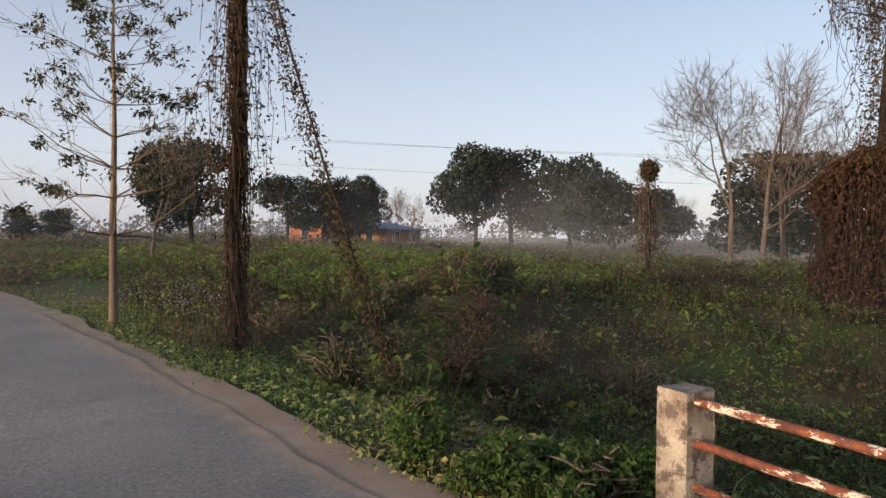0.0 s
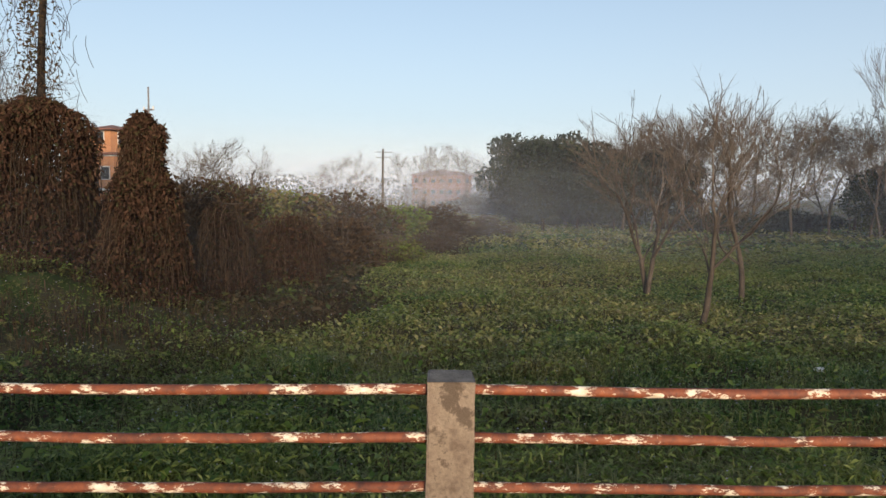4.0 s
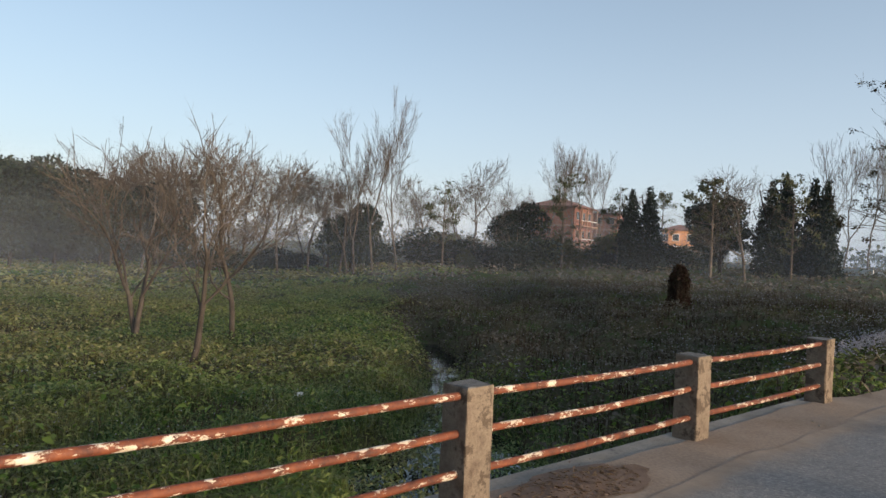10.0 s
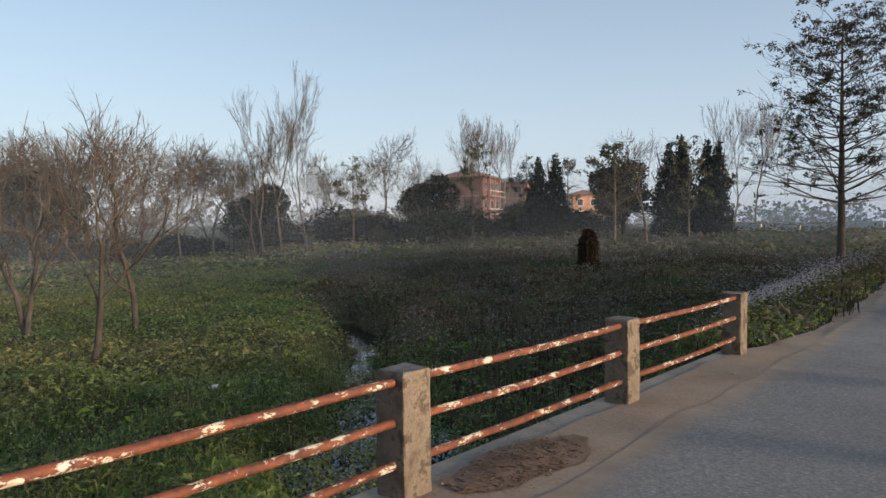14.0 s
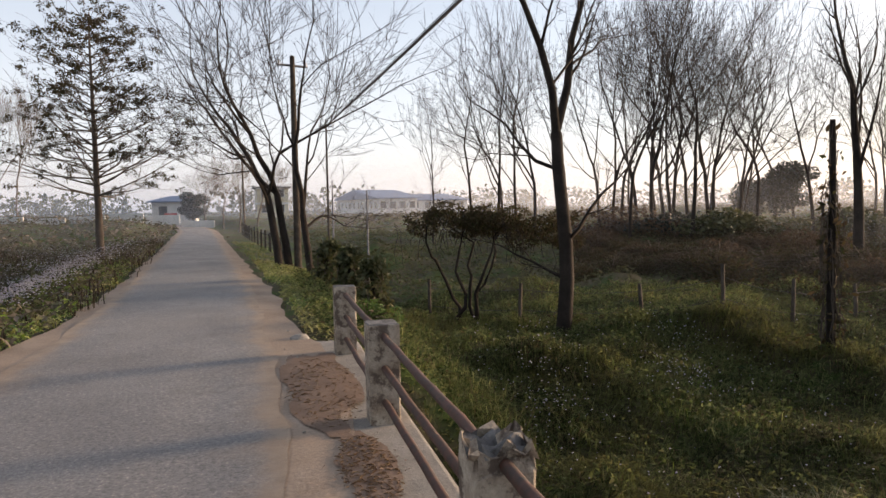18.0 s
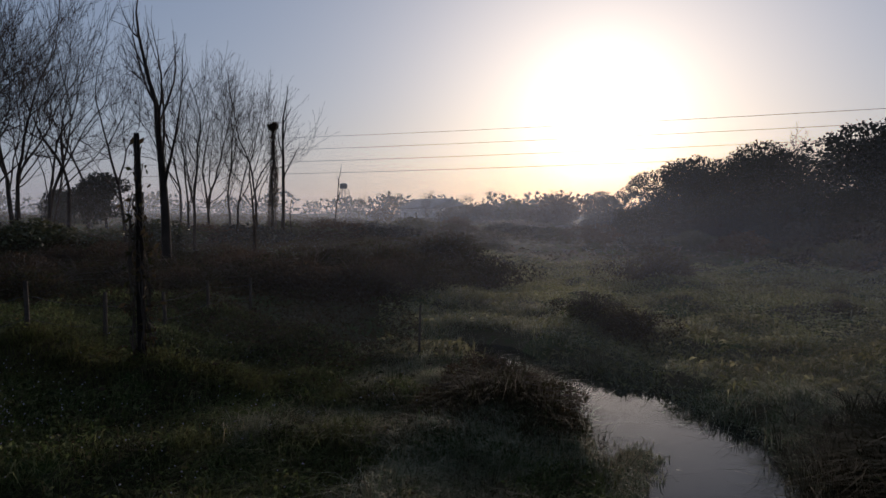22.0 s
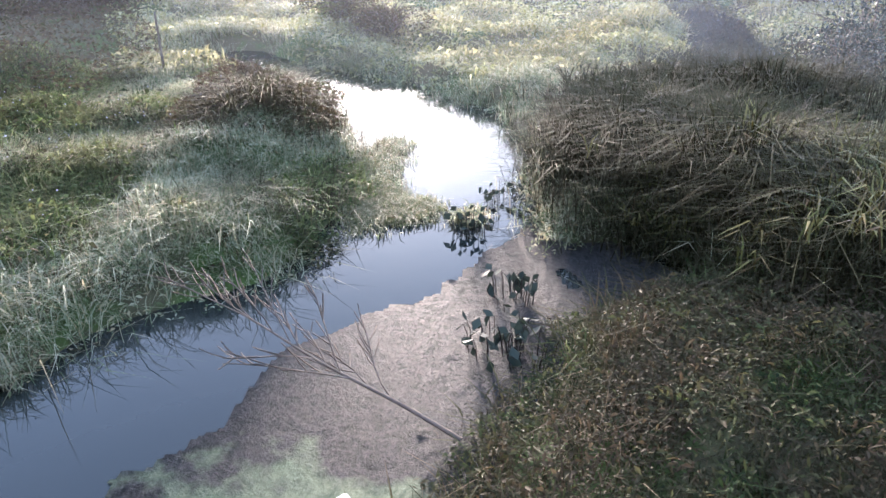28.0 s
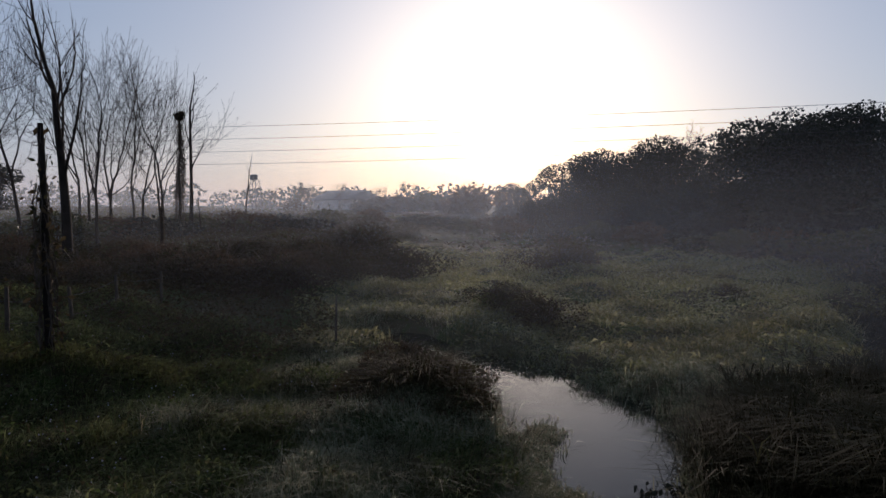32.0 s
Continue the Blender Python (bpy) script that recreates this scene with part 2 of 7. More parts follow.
M_BANK = leafy("bank_scrub_dark", [(0.03, 0.03, 0.015), (0.055, 0.042, 0.025), (0.075, 0.055, 0.03), (0.04, 0.05, 0.018)], 0.3, 0.85, gloss=0.06)
# the same weeds with shade in the colour, for the bank by the bridge
M_WEED_SHADED = leafy("weeds_green_shaded", [(0.01, 0.018, 0.007), (0.022, 0.036, 0.011), (0.038, 0.056, 0.017), (0.075, 0.09, 0.034), (0.03, 0.023, 0.014)], 0.4, 0.65,
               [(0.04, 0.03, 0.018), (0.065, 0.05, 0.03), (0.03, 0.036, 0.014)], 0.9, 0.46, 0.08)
M_BANKGRASS = leafy("grass_bank_mixed", [(0.012, 0.016, 0.006), (0.026, 0.03, 0.012), (0.045, 0.038, 0.019), (0.12, 0.095, 0.06)], 0.4, 0.7, gloss=0.08)
# dewy grass for the far marsh, the low sun's gold glow put into its colour
M_GOLD_SUNLIT = leafy("grass_dewy_sunlit_gold", [(0.16, 0.17, 0.06), (0.3, 0.29, 0.12), (0.48, 0.45, 0.26), (0.22, 0.2, 0.09)], 0.65, 0.65,
               [(0.12, 0.12, 0.05), (0.2, 0.18, 0.08), (0.34, 0.3, 0.17)], 0.3, 0.55, 0.15)
# pale leaves whose colour also carries the highlights on the meadow
M_TOPS = leafy("leaf_tips_pale_lit", [(0.12, 0.17, 0.04), (0.24, 0.29, 0.07), (0.36, 0.39, 0.13)], 0.4, 0.6)
M_BROAD = leafy("leaf_broad_bright", [(0.06, 0.11, 0.02), (0.12, 0.19, 0.03), (0.2, 0.27, 0.06), (0.16, 0.15, 0.05)], 0.45, 0.5)
M_LEAF_YELLOW = leafy("leaf_yellow_green", [(0.12, 0.13, 0.02), (0.22, 0.19, 0.03), (0.08, 0.11, 0.02)], 0.45)
M_LEAF_FRESH = leafy("leaf_fresh_green", [(0.04, 0.08, 0.02), (0.07, 0.12, 0.03), (0.05, 0.09, 0.02)], 0.4)
M_FLOWER = leafy("flower_white_lilac", [(0.36, 0.34, 0.41), (0.5, 0.49, 0.53), (0.42, 0.38, 0.48)], 0.3, 0.8)
M_SOIL = surf("soil_ground", (0.05, 0.052, 0.026), (0.095, 0.078, 0.045), 0.35, 9, 0.95, 0.8, spots=(0.05, 0.075, 0.02), spot_scale=0.5, spot_at=0.5)
def road_mat():
    """Worn asphalt: coarse grit, dark patched spots, and dust that drifts in from the edges."""
    m, nt, b = shader("asphalt_dusty")
    at = world_place(nt)
    grit = noise_fac(nt, 70, 5, 0.7, at)
    base = ramp(nt, noise_fac(nt, 0.5, 5, 0.6, at), [(0.3, (0.150, 0.143, 0.138)), (0.7, (0.225, 0.214, 0.203))])
    base = blend(nt, 0.7, base, ramp(nt, grit, [(0.3, (0.5,) * 3), (0.52, (1.0,) * 3), (0.72, (1.5,) * 3)]), "MULTIPLY")
    patch = ramp(nt, noise_fac(nt, 0.9, 6, 0.7, at), [(0.62, (0, 0, 0)), (0.68, (0.7, 0.7, 0.7))])
    stones = ramp(nt, noise_fac(nt, 34, 3, 0.65, at), [(0.36, (0.62,) * 3), (0.5, (1.0,) * 3), (0.6, (1.12, 1.1, 1.07)), (0.68, (1.75, 1.65, 1.5))])
    base = blend(nt, 0.75, base, stones, "MULTIPLY")
    base = blend(nt, patch, base, (0.12, 0.11, 0.1))
    edge = node(nt, "ShaderNodeAttribute")
    edge.attribute_name = "dust"
    add = nt.nodes.new("ShaderNodeMath")
    nt.links.new(edge.outputs["Fac"], add.inputs[0])
    nt.links.new(noise_fac(nt, 1.6, 7, 0.7, at), add.inputs[1])
    drift = nt.nodes.new("ShaderNodeMath")
    drift.operation = "MULTIPLY"
    drift.inputs[1].default_value = 0.5
    nt.links.new(add.outputs[0], drift.inputs[0])
    sand = ramp(nt, noise_fac(nt, 4.0, 5, 0.6, at), [(0.3, (0.21, 0.155, 0.11)), (0.7, (0.31, 0.235, 0.17))])
    col = blend(nt, ramp(nt, drift.outputs[0], [(0.48, (0, 0, 0)), (0.62, (0.3,) * 3), (0.74, (0.8,) * 3), (0.82, (1, 1, 1))]), base, sand)
    nt.links.new(col, b.inputs["Base Color"])
    b.inputs["Roughness"].default_value = 0.92
    bp = node(nt, "ShaderNodeBump", Strength=0.5, Distance=0.01, Height=grit)
    nt.links.new(bp.outputs[0], b.inputs["Normal"])
    return m


M_ROAD = road_mat()
M_DUST = surf("dirt_shoulder", (0.25, 0.185, 0.135), (0.35, 0.27, 0.205), 1.2, 35, 0.97, 0.25, spots=(0.2, 0.14, 0.095), spot_scale=3, spot_at=0.66)
M_CONC = surf("concrete_weathered", (0.20, 0.18, 0.155), (0.33, 0.30, 0.26), 2.0, 40, 0.9, 0.5, spots=(0.09, 0.08, 0.07), spot_scale=5, spot_at=0.6)
M_POST = surf("post_flaking_whitewash", (0.20, 0.15, 0.11), (0.50, 0.43, 0.34), 6.0, 55, 0.9, 0.6, spots=(0.13, 0.10, 0.078), spot_scale=7, spot_at=0.5)
M_POST_BROWN = surf("post_stained_brown", (0.13, 0.095, 0.07), (0.34, 0.27, 0.2), 6.0, 55, 0.9, 0.6, spots=(0.10, 0.075, 0.055), spot_scale=6, spot_at=0.5)
M_POSTCAP = surf("post_cap_grey", (0.10, 0.095, 0.09), (0.22, 0.21, 0.2), 9.0, 70, 0.95, 0.8)
M_RUST = pipe_mat()
M_RUST_DARK = pipe_mat("pipe_dark_rust", 0.68, 0.42)
M_WOODPOST = surf("fence_wood_dark", (0.05, 0.042, 0.035), (0.11, 0.09, 0.07), 4, 40, 0.95, 0.6)


def water_mat():
    m, nt, b = shader("stream_water")
    at = world_place(nt)
    b.inputs["Base Color"].default_value = (0.012, 0.015, 0.014, 1)
    b.inputs["Roughness"].default_value = 0.03
    b.inputs["IOR"].default_value = 1.33
    bp = node(nt, "ShaderNodeBump", Strength=0.03, Distance=0.05, Height=noise_fac(nt, 3.0, 3, 0.5, at))
    nt.links.new(bp.outputs[0], b.inputs["Normal"])
    return m


M_WATER = water_mat()
M_CREEPER = leafy("leaf_creeper_red_brown", [(0.026, 0.015, 0.011), (0.05, 0.028, 0.019), (0.08, 0.046, 0.031), (0.034, 0.036, 0.017)], 0.2, 0.8, gloss=0.06)
M_REED_GREEN = leafy("reed_yellow_green", [(0.03, 0.035, 0.012), (0.07, 0.075, 0.022), (0.11, 0.1, 0.035), (0.06, 0.04, 0.02)], 0.25, 0.6, gloss=0.12)


def scum_mat():
    m, nt, b = shader("mud_and_scum")
    at = world_place(nt)
    broad = noise_fac(nt, 0.9, 4, 0.6, at)
    fine = noise_fac(nt, 22, 6, 0.7, at)
    mud = ramp(nt, fine, [(0.35, (0.008, 0.0078, 0.0076)), (0.5, (0.022, 0.021, 0.0205)), (0.7, (0.045, 0.043, 0.041))])
    weed = ramp(nt, fine, [(0.3, (0.06, 0.075, 0.04)), (0.7, (0.12, 0.14, 0.085))])
    sp = nt.nodes.new("ShaderNodeSeparateXYZ")
    nt.links.new(at, sp.inputs[0])
    near = node(nt, "ShaderNodeMapRange", From_Min=5.2, From_Max=3.6, To_Min=-0.25, To_Max=0.22)
    nt.links.new(sp.outputs["X"], near.inputs[0])
    add = nt.nodes.new("ShaderNodeMath")
    nt.links.new(near.outputs[0], add.inputs[0])
    nt.links.new(broad, add.inputs[1])
    f = ramp(nt, add.outputs[0], [(0.62, (0, 0, 0)), (0.72, (1, 1, 1))])
    nt.links.new(blend(nt, f, mud, weed), b.inputs["Base Color"])
    b.inputs["Roughness"].default_value = 0.6
    b.inputs["Specular IOR Level"].default_value = 0.05
    bp = node(nt, "ShaderNodeBump", Strength=1.0, Distance=0.035, Height=fine)
    nt.links.new(bp.outputs[0], b.inputs["Normal"])
    return m


M_SCUM = scum_mat()

# ---- mesh tools ----
def mesh_of(name, verts, faces, mats, smooth=False, index=None):
    me = bpy.data.meshes.new(name)
    me.from_pydata([tuple(v) for v in verts], [], [tuple(f) for f in faces])
    for m in mats if isinstance(mats, (list, tuple)) else [mats]:
        me.materials.append(m)
    if index is not None:
        me.polygons.foreach_set("material_index", np.asarray(index, dtype=np.int32))
    if smooth:
        me.polygons.foreach_set("use_smooth", np.ones(len(me.polygons), dtype=bool))
    me.update()
    return me


def quick_mesh(name, verts, tris, mats, index=None):
    """A mesh from arrays of places (n, 3) and triangles (m, 3)."""
    me = bpy.data.meshes.new(name)
    n, k = len(verts), len(tris)
    me.vertices.add(n)
    me.vertices.foreach_set("co", np.asarray(verts, dtype=np.float32).ravel())
    me.loops.add(3 * k)
    me.loops.foreach_set("vertex_index", np.asarray(tris, dtype=np.int32).ravel())
    me.polygons.add(k)
    me.polygons.foreach_set("loop_start", np.arange(0, 3 * k, 3, dtype=np.int32))
    for m in mats if isinstance(mats, (list, tuple)) else [mats]:
        me.materials.append(m)
    if index is not None:
        me.polygons.foreach_set("material_index", np.asarray(index, dtype=np.int32))
    me.update(calc_edges=True)
    return me


def part(name, me, parent, label="", at=None):
    ob = new(name, me)
    ob.parent = parent
    if at is not None:
        ob.matrix_basis = at
    if label:
        ob["label"] = label
    return ob


def thing(name, label, category, at=(0, 0, 0), group="", kind="", turn=0.0):
    ob = new(name)
    ob.location, ob.rotation_euler[2] = at, turn
    return tagged(ob, label, category, group, kind)


def box_bm(bm, x0, y0, z0, x1, y1, z1, bevel=0.0, mi=0):
    r = bmesh.ops.create_cube(bm, size=1.0)
    for v in r["verts"]:
        v.co = Vector(((x0 + x1) / 2 + v.co.x * (x1 - x0), (y0 + y1) / 2 + v.co.y * (y1 - y0), (z0 + z1) / 2 + v.co.z * (z1 - z0)))
    faces = {f for v in r["verts"] for f in v.link_faces}
    for f in faces:
        f.material_index = mi
    if bevel:
        edges = {e for v in r["verts"] for e in v.link_edges}
        bmesh.ops.bevel(bm, geom=list(edges), offset=bevel, segments=2, affect="EDGES", profile=0.6)


def box_mesh(name, x0, y0, z0, x1, y1, z1, mat, bevel=0.0):
    bm = bmesh.new()
    box_bm(bm, x0, y0, z0, x1, y1, z1, bevel)
    me = bpy.data.meshes.new(name)
    bm.to_mesh(me)
    bm.free()
    me.materials.append(mat)
    return me


class Tubes:
    """Gathers tapered tubes and leaves into arrays for one mesh."""

    def __init__(self):
        self.v, self.t, self.n = [], [], 0

    def tube(self, pts, radii, sides=5):
        pts = np.asarray(pts, float)
        k = len(pts)
        d = np.gradient(pts, axis=0)
        d /= np.linalg.norm(d, axis=1, keepdims=True) + 1e-9
        ref = np.where(np.abs(d[:, 2:3]) > 0.9, [[1.0, 0, 0]], [[0, 0, 1.0]])
        u = np.cross(d, ref)
        u /= np.linalg.norm(u, axis=1, keepdims=True) + 1e-9
        w = np.cross(d, u)
        a = np.arange(sides) * 2 * np.pi / sides
        ring = pts[:, None] + np.asarray(radii)[:, None, None] * (np.cos(a)[None, :, None] * u[:, None] + np.sin(a)[None, :, None] * w[:, None])
        i = np.arange(k - 1)[:, None] * sides + np.arange(sides)[None]
        j = np.arange(k - 1)[:, None] * sides + (np.arange(sides)[None] + 1) % sides
        t = np.concatenate([np.stack([i, j, j + sides], -1).reshape(-1, 3), np.stack([i, j + sides, i + sides], -1).reshape(-1, 3)]) + self.n
        self.v.append(ring.reshape(-1, 3))
        self.t.append(t)
        self.n += k * sides

    def leaves(self, at, size, rng, aspect=0.5, droop=0.0):
        """One bent leaf of two triangles at each place."""
        at = np.asarray(at, float).reshape(-1, 3)
        n = len(at)
        if not n:
            return
        size = np.broadcast_to(np.asarray(size, float), (n,))
        d = rng.normal(size=(n, 3))
        d[:, 2] -= droop
        d /= np.linalg.norm(d, axis=1, keepdims=True)
        s = np.cross(d, rng.normal(size=(n, 3)))
        s /= np.linalg.norm(s, axis=1, keepdims=True) + 1e-9
        up = np.cross(s, d)
        L = size[:, None]
        p0, p1 = at, at + d * L - up * L * 0.12
        a, b = at + d * L * 0.5 + s * L * aspect * 0.5, at + d * L * 0.5 - s * L * aspect * 0.5
        self.v.append(np.stack([p0, a, p1, b], 1).reshape(-1, 3))
        o = np.arange(n)[:, None] * 4 + self.n
        self.t.append(np.concatenate([o + [[0, 1, 2]], o + [[0, 2, 3]]], 1).reshape(-1, 3))
        self.n += 4 * n

    def mesh(self, name, mat):
        if not self.v:
            self.v, self.t = [np.zeros((3, 3))], [np.array([[0, 1, 2]])]
        return quick_mesh(name, np.concatenate(self.v), np.concatenate(self.t), mat)

# ---- the lie of the land ----
XL, XR = -3.24, 0.80                     # the two parapets
POSTS_L = [-2.83, 0.42, 3.50, 6.29, 9.22]
POSTS_R = [8.85, 6.24, 3.56, 0.42, -2.3]
WATER_Z = -2.3
ROAD_Y = [-400, -80, -40, -15.4, -9, -6.2, -3.5, 0, 9, 16, 32, 62, 81, 110, 160, 400]
ROAD_X = [90, 17, 7.6, 1.9, 0.5, -0.32, -0.95, -1.25, -1.3, -1.7, -3.1, -5.7, -8.3, -14, -30, -120]
STREAM_R = [(-1.5, 7.0), (1.9, 5.0), (4.48, 3.1), (6.2, 1.9), (8.2, 1.7), (9.6, 1.6), (11.3, 1.6), (12.7, 2.3), (14.1, 3.1), (15.3, 4.0), (16.8, 6.0), (18.7, 8.0)]
STREAM_RW = [2.1, 1.85, 1.65, 1.45, 0.95, 0.85, 0.85, 1.3, 1.0, 0.7, 0.55, 0.85]
STREAM_L = [(-1.5, 7.0), (-5, 7.6), (-8.2, 8.2), (-9.4, 9.6), (-11.4, 10.6), (-13.8, 12.6), (-16, 14.8), (-18.3, 16.4), (-22, 19)]
STREAM_LW = [2.0, 1.8, 1.6, 0.9, 0.3, 0.25, 0.3, 0.45, 0.1]
POOL = [(15.5, -5.3), (17.5, -5.4), (20.5, -6.0), (23.5, -6.3), (27, -6.8), (30, -6.6)]
MUDPOOL = [(6.3, 0.9), (6.9, 0.1), (7.0, -0.7)]
MUDPOOL_W = [0.6, 0.55, 0.35]
POOL_W = [0.8, 1.1, 1.2, 1.1, 1.0, 0.5]


def smooth(a, b, x):
    t = np.clip((np.asarray(x, float) - a) / (b - a), 0, 1)
    return t * t * (3 - 2 * t)


def road_x(y):
    return np.interp(y, ROAD_Y, ROAD_X)


EDGE_Y = [-150, -40, -20, -14.7, -9.4, -7, -5.6, -4.1, -1, 2, 9.5, 12.5, 30, 60]
ASPHALT_W = [1.4, 1.5, 1.68, 1.72, 1.47, 1.25, 1.05, 0.82, 1.1, 1.33, 1.33, 1.2, 1.2, 1.3]
DIRT_W = [1.8, 1.9, 2.2, 2.1, 1.78, 1.6, 1.4, 1.2, 1.6, 1.88, 1.88, 1.6, 1.55, 1.7]


def wave(x, y, s, seed):
    """A cheap rolling unevenness between -1 and 1."""
    r = np.random.RandomState(seed)
    out = 0
    for k in range(6):
        a, f, p = r.uniform(0, 2 * np.pi), s * r.uniform(0.6, 1.9), r.uniform(0, 6.28)
        out = out + np.sin((x * np.cos(a) + y * np.sin(a)) * f + p + 1.3 * np.sin((x * np.sin(a) - y * np.cos(a)) * f * 0.6 + p))
    return out / 4.0


def to_line(x, y, line, widths):
    """How far a place lies outside a winding band."""
    best = np.full(np.shape(x), 1e9)
    for (ax, ay), (bx, by), wa, wb in zip(line, line[1:], widths, widths[1:]):
        dx, dy = bx - ax, by - ay
        t = np.clip(((x - ax) * dx + (y - ay) * dy) / (dx * dx + dy * dy), 0, 1)
        d = np.hypot(x - ax - t * dx, y - ay - t * dy) - (wa + t * (wb - wa))
        best = np.minimum(best, d)
    return best


def wet(x, y):
    d = np.minimum(to_line(x, y, STREAM_R, STREAM_RW), np.minimum(to_line(x, y, STREAM_L, STREAM_LW), to_line(x, y, POOL, POOL_W)))
    d = np.minimum(d, to_line(x, y, MUDPOOL, MUDPOOL_W))
    return d + 0.22 * wave(x, y, 1.7, 5) + 0.1 * wave(x, y, 5.0, 6)


def ground(x, y):
    x, y = np.asarray(x, float), np.asarray(y, float)
    off = x - road_x(y)
    # marsh level and the dry land round it
    left = -1.95 + 1.15 * smooth(-4, -13, y) * smooth(-60, -10, x) + 0.9 * smooth(-4, -14, y) + 1.35 * smooth(13, 34, y + 0.35 * (x + 18)) + 1.2 * smooth(40, 75, y)
    left = left + 0.8 * smooth(-75, -100, x) + 0.9 * smooth(-30, -70, y)
    right = -2.02 + 0.75 * smooth(8, 14, y - 0.12 * x) + 0.75 * smooth(18, 32, y) + 0.9 * smooth(40, 90, y) + 1.1 * smooth(-8, -14, y) * smooth(4, 12, x) + 0.5 * smooth(34, 60, x)
    right = right + 0.35 * np.exp(-(((x - 5) / 3.5) ** 2 + ((y + 3.5) / 2.5) ** 2))
    z = np.where(off < 0, left, right)
    z = z + 0.10 * wave(x, y, 0.9, 1) + 0.22 * wave(x, y, 0.25, 2) * smooth(4, 9, np.abs(off))
    lump = np.maximum(0, wave(x, y, 1.1, 41)) * 0.3 + np.maximum(0, wave(x, y, 2.6, 42)) * 0.2
    z = z + lump * smooth(3.0, 4.5, np.abs(off)) * np.where(off < 0, 0.8 + 0.8 * smooth(-3, -10, y) + 0.5 * smooth(14, 24, y), 1.25)
    # the stream bed
    shore = wet(x, y)
    z = z + (WATER_Z - 0.4 - z) * smooth(1.3, -0.45, shore)
    # the causeway on both sides of the bridge
    bank = smooth(5.2, 2.35, np.abs(off))
    ends = np.maximum(smooth(-2.6, -3.25, y), smooth(9.4, 10.2, y))
    top = -0.06 - 0.05 * smooth(1.5, 2.4, np.abs(off))
    z = z + (top - z) * bank * ends
    # land well away from the place
    far = smooth(150, 400, np.hypot(x, y))
    return z * (1 - far) + 1.0 * far


def ground_z(x, y):
    return float(ground(np.array([x]), np.array([y]))[0])


def sheet(name, us, vs, place, mat):
    x, y = np.meshgrid(us, vs, indexing="ij")
    p = place(x, y)
    n, m = x.shape
    i = (np.arange(n - 1)[:, None] * m + np.arange(m - 1)[None]).ravel()
    t = np.concatenate([np.stack([i, i + m, i + m + 1], -1), np.stack([i, i + m + 1, i + 1], -1)])
    me = quick_mesh(name, np.stack(p, -1).reshape(-1, 3), t, mat)
    me.polygons.foreach_set("use_smooth", np.ones(len(t), dtype=bool))
    return me


k = np.linspace(-1, 1, 321)
axis = np.sinh(k * 7.2) / np.sinh(7.2) * 3000 + k * 45
land = new("ground", sheet("ground", axis, axis + 3, lambda x, y: (x, y, ground(x, y)), M_SOIL))
tagged(land, "uneven marshy ground with damp brown soil under grass", "ground", kind="structure")

water = new("water", sheet("water", np.linspace(-30, 34, 33), np.linspace(-10, 24, 18), lambda x, y: (x, y, WATER_Z + 0 * x), M_WATER))
tagged(water, "still shallow stream water reflecting the morning sky", "water", kind="structure")

# ---- the road ----
ry = np.concatenate([np.linspace(-150, -20, 66), np.linspace(-19.5, 30, 160), np.linspace(31, 130, 60)])
ru = np.linspace(-1, 1, 25)


def road_place(u, y):
    half = np.where(u < 0, np.interp(y, EDGE_Y, ASPHALT_W), 1.33) + 0.05 * wave(y, y * 0 + 3, 0.9, 8) + 0.05 * wave(y, y * 0, 4.0, 9)
    return road_x(y) + u * half, y, 0.012 * (1 - u * u) + 0.012 + 0.006 * wave(u * 2, y, 1.5, 4)


road_me = sheet("road", ru, ry, road_place, M_ROAD)
dust = road_me.attributes.new("dust", "FLOAT", "POINT")
dust.data.foreach_set("value", np.repeat(np.abs(ru) ** 2.0 + 0.25 * smooth(0.8, 1.0, np.abs(ru)), len(ry)).astype(np.float32))
road = new("road", road_me)
tagged(road, "narrow worn asphalt lane with dusty ragged edges", "road", kind="structure")


def shoulder_place(u, y):
    half = np.where(u < 0, np.interp(y, EDGE_Y, DIRT_W) + 0.06, 1.88 + 0.10 * smooth(-2, -5, y)) - 0.22 * smooth(9.5, 13, y) + 0.07 * wave(y, y * 0 + 1, 0.8, 18) + 0.07 * wave(y, y * 0, 3.5, 19)
    return road_x(y) + u * half, y, 0.006 - 0.02 * u ** 6 * np.maximum(smooth(-2.8, -3.4, y), smooth(9.4, 10, y))


verge = new("dirt_shoulder", sheet("dirt_shoulder", np.linspace(-1, 1, 9), ry, shoulder_place, M_DUST))
tagged(verge, "pale sandy dirt shoulder along the asphalt lane", "road", kind="structure")

# ---- the bridge ----
deck_bm = bmesh.new()
box_bm(deck_bm, XL - 0.22, -3.05, -0.42, XR + 0.22, 9.62, -0.004, 0.03)
deck_me = bpy.data.meshes.new("bridge_deck")
deck_bm.to_mesh(deck_me)
deck_bm.free()
deck_me.materials.append(M_CONC)
bridge = thing("bridge", "low concrete road bridge with a dusty deck", "bridge", kind="structure")
part("deck", deck_me, bridge)
for y0, y1 in ((-3.7, -3.08), (9.66, 10.3)):
    part("abutment", box_mesh("abutment", XL - 0.3, y0, -3.0, XR + 0.3, y1, -0.12, M_CONC, 0.03), bridge)


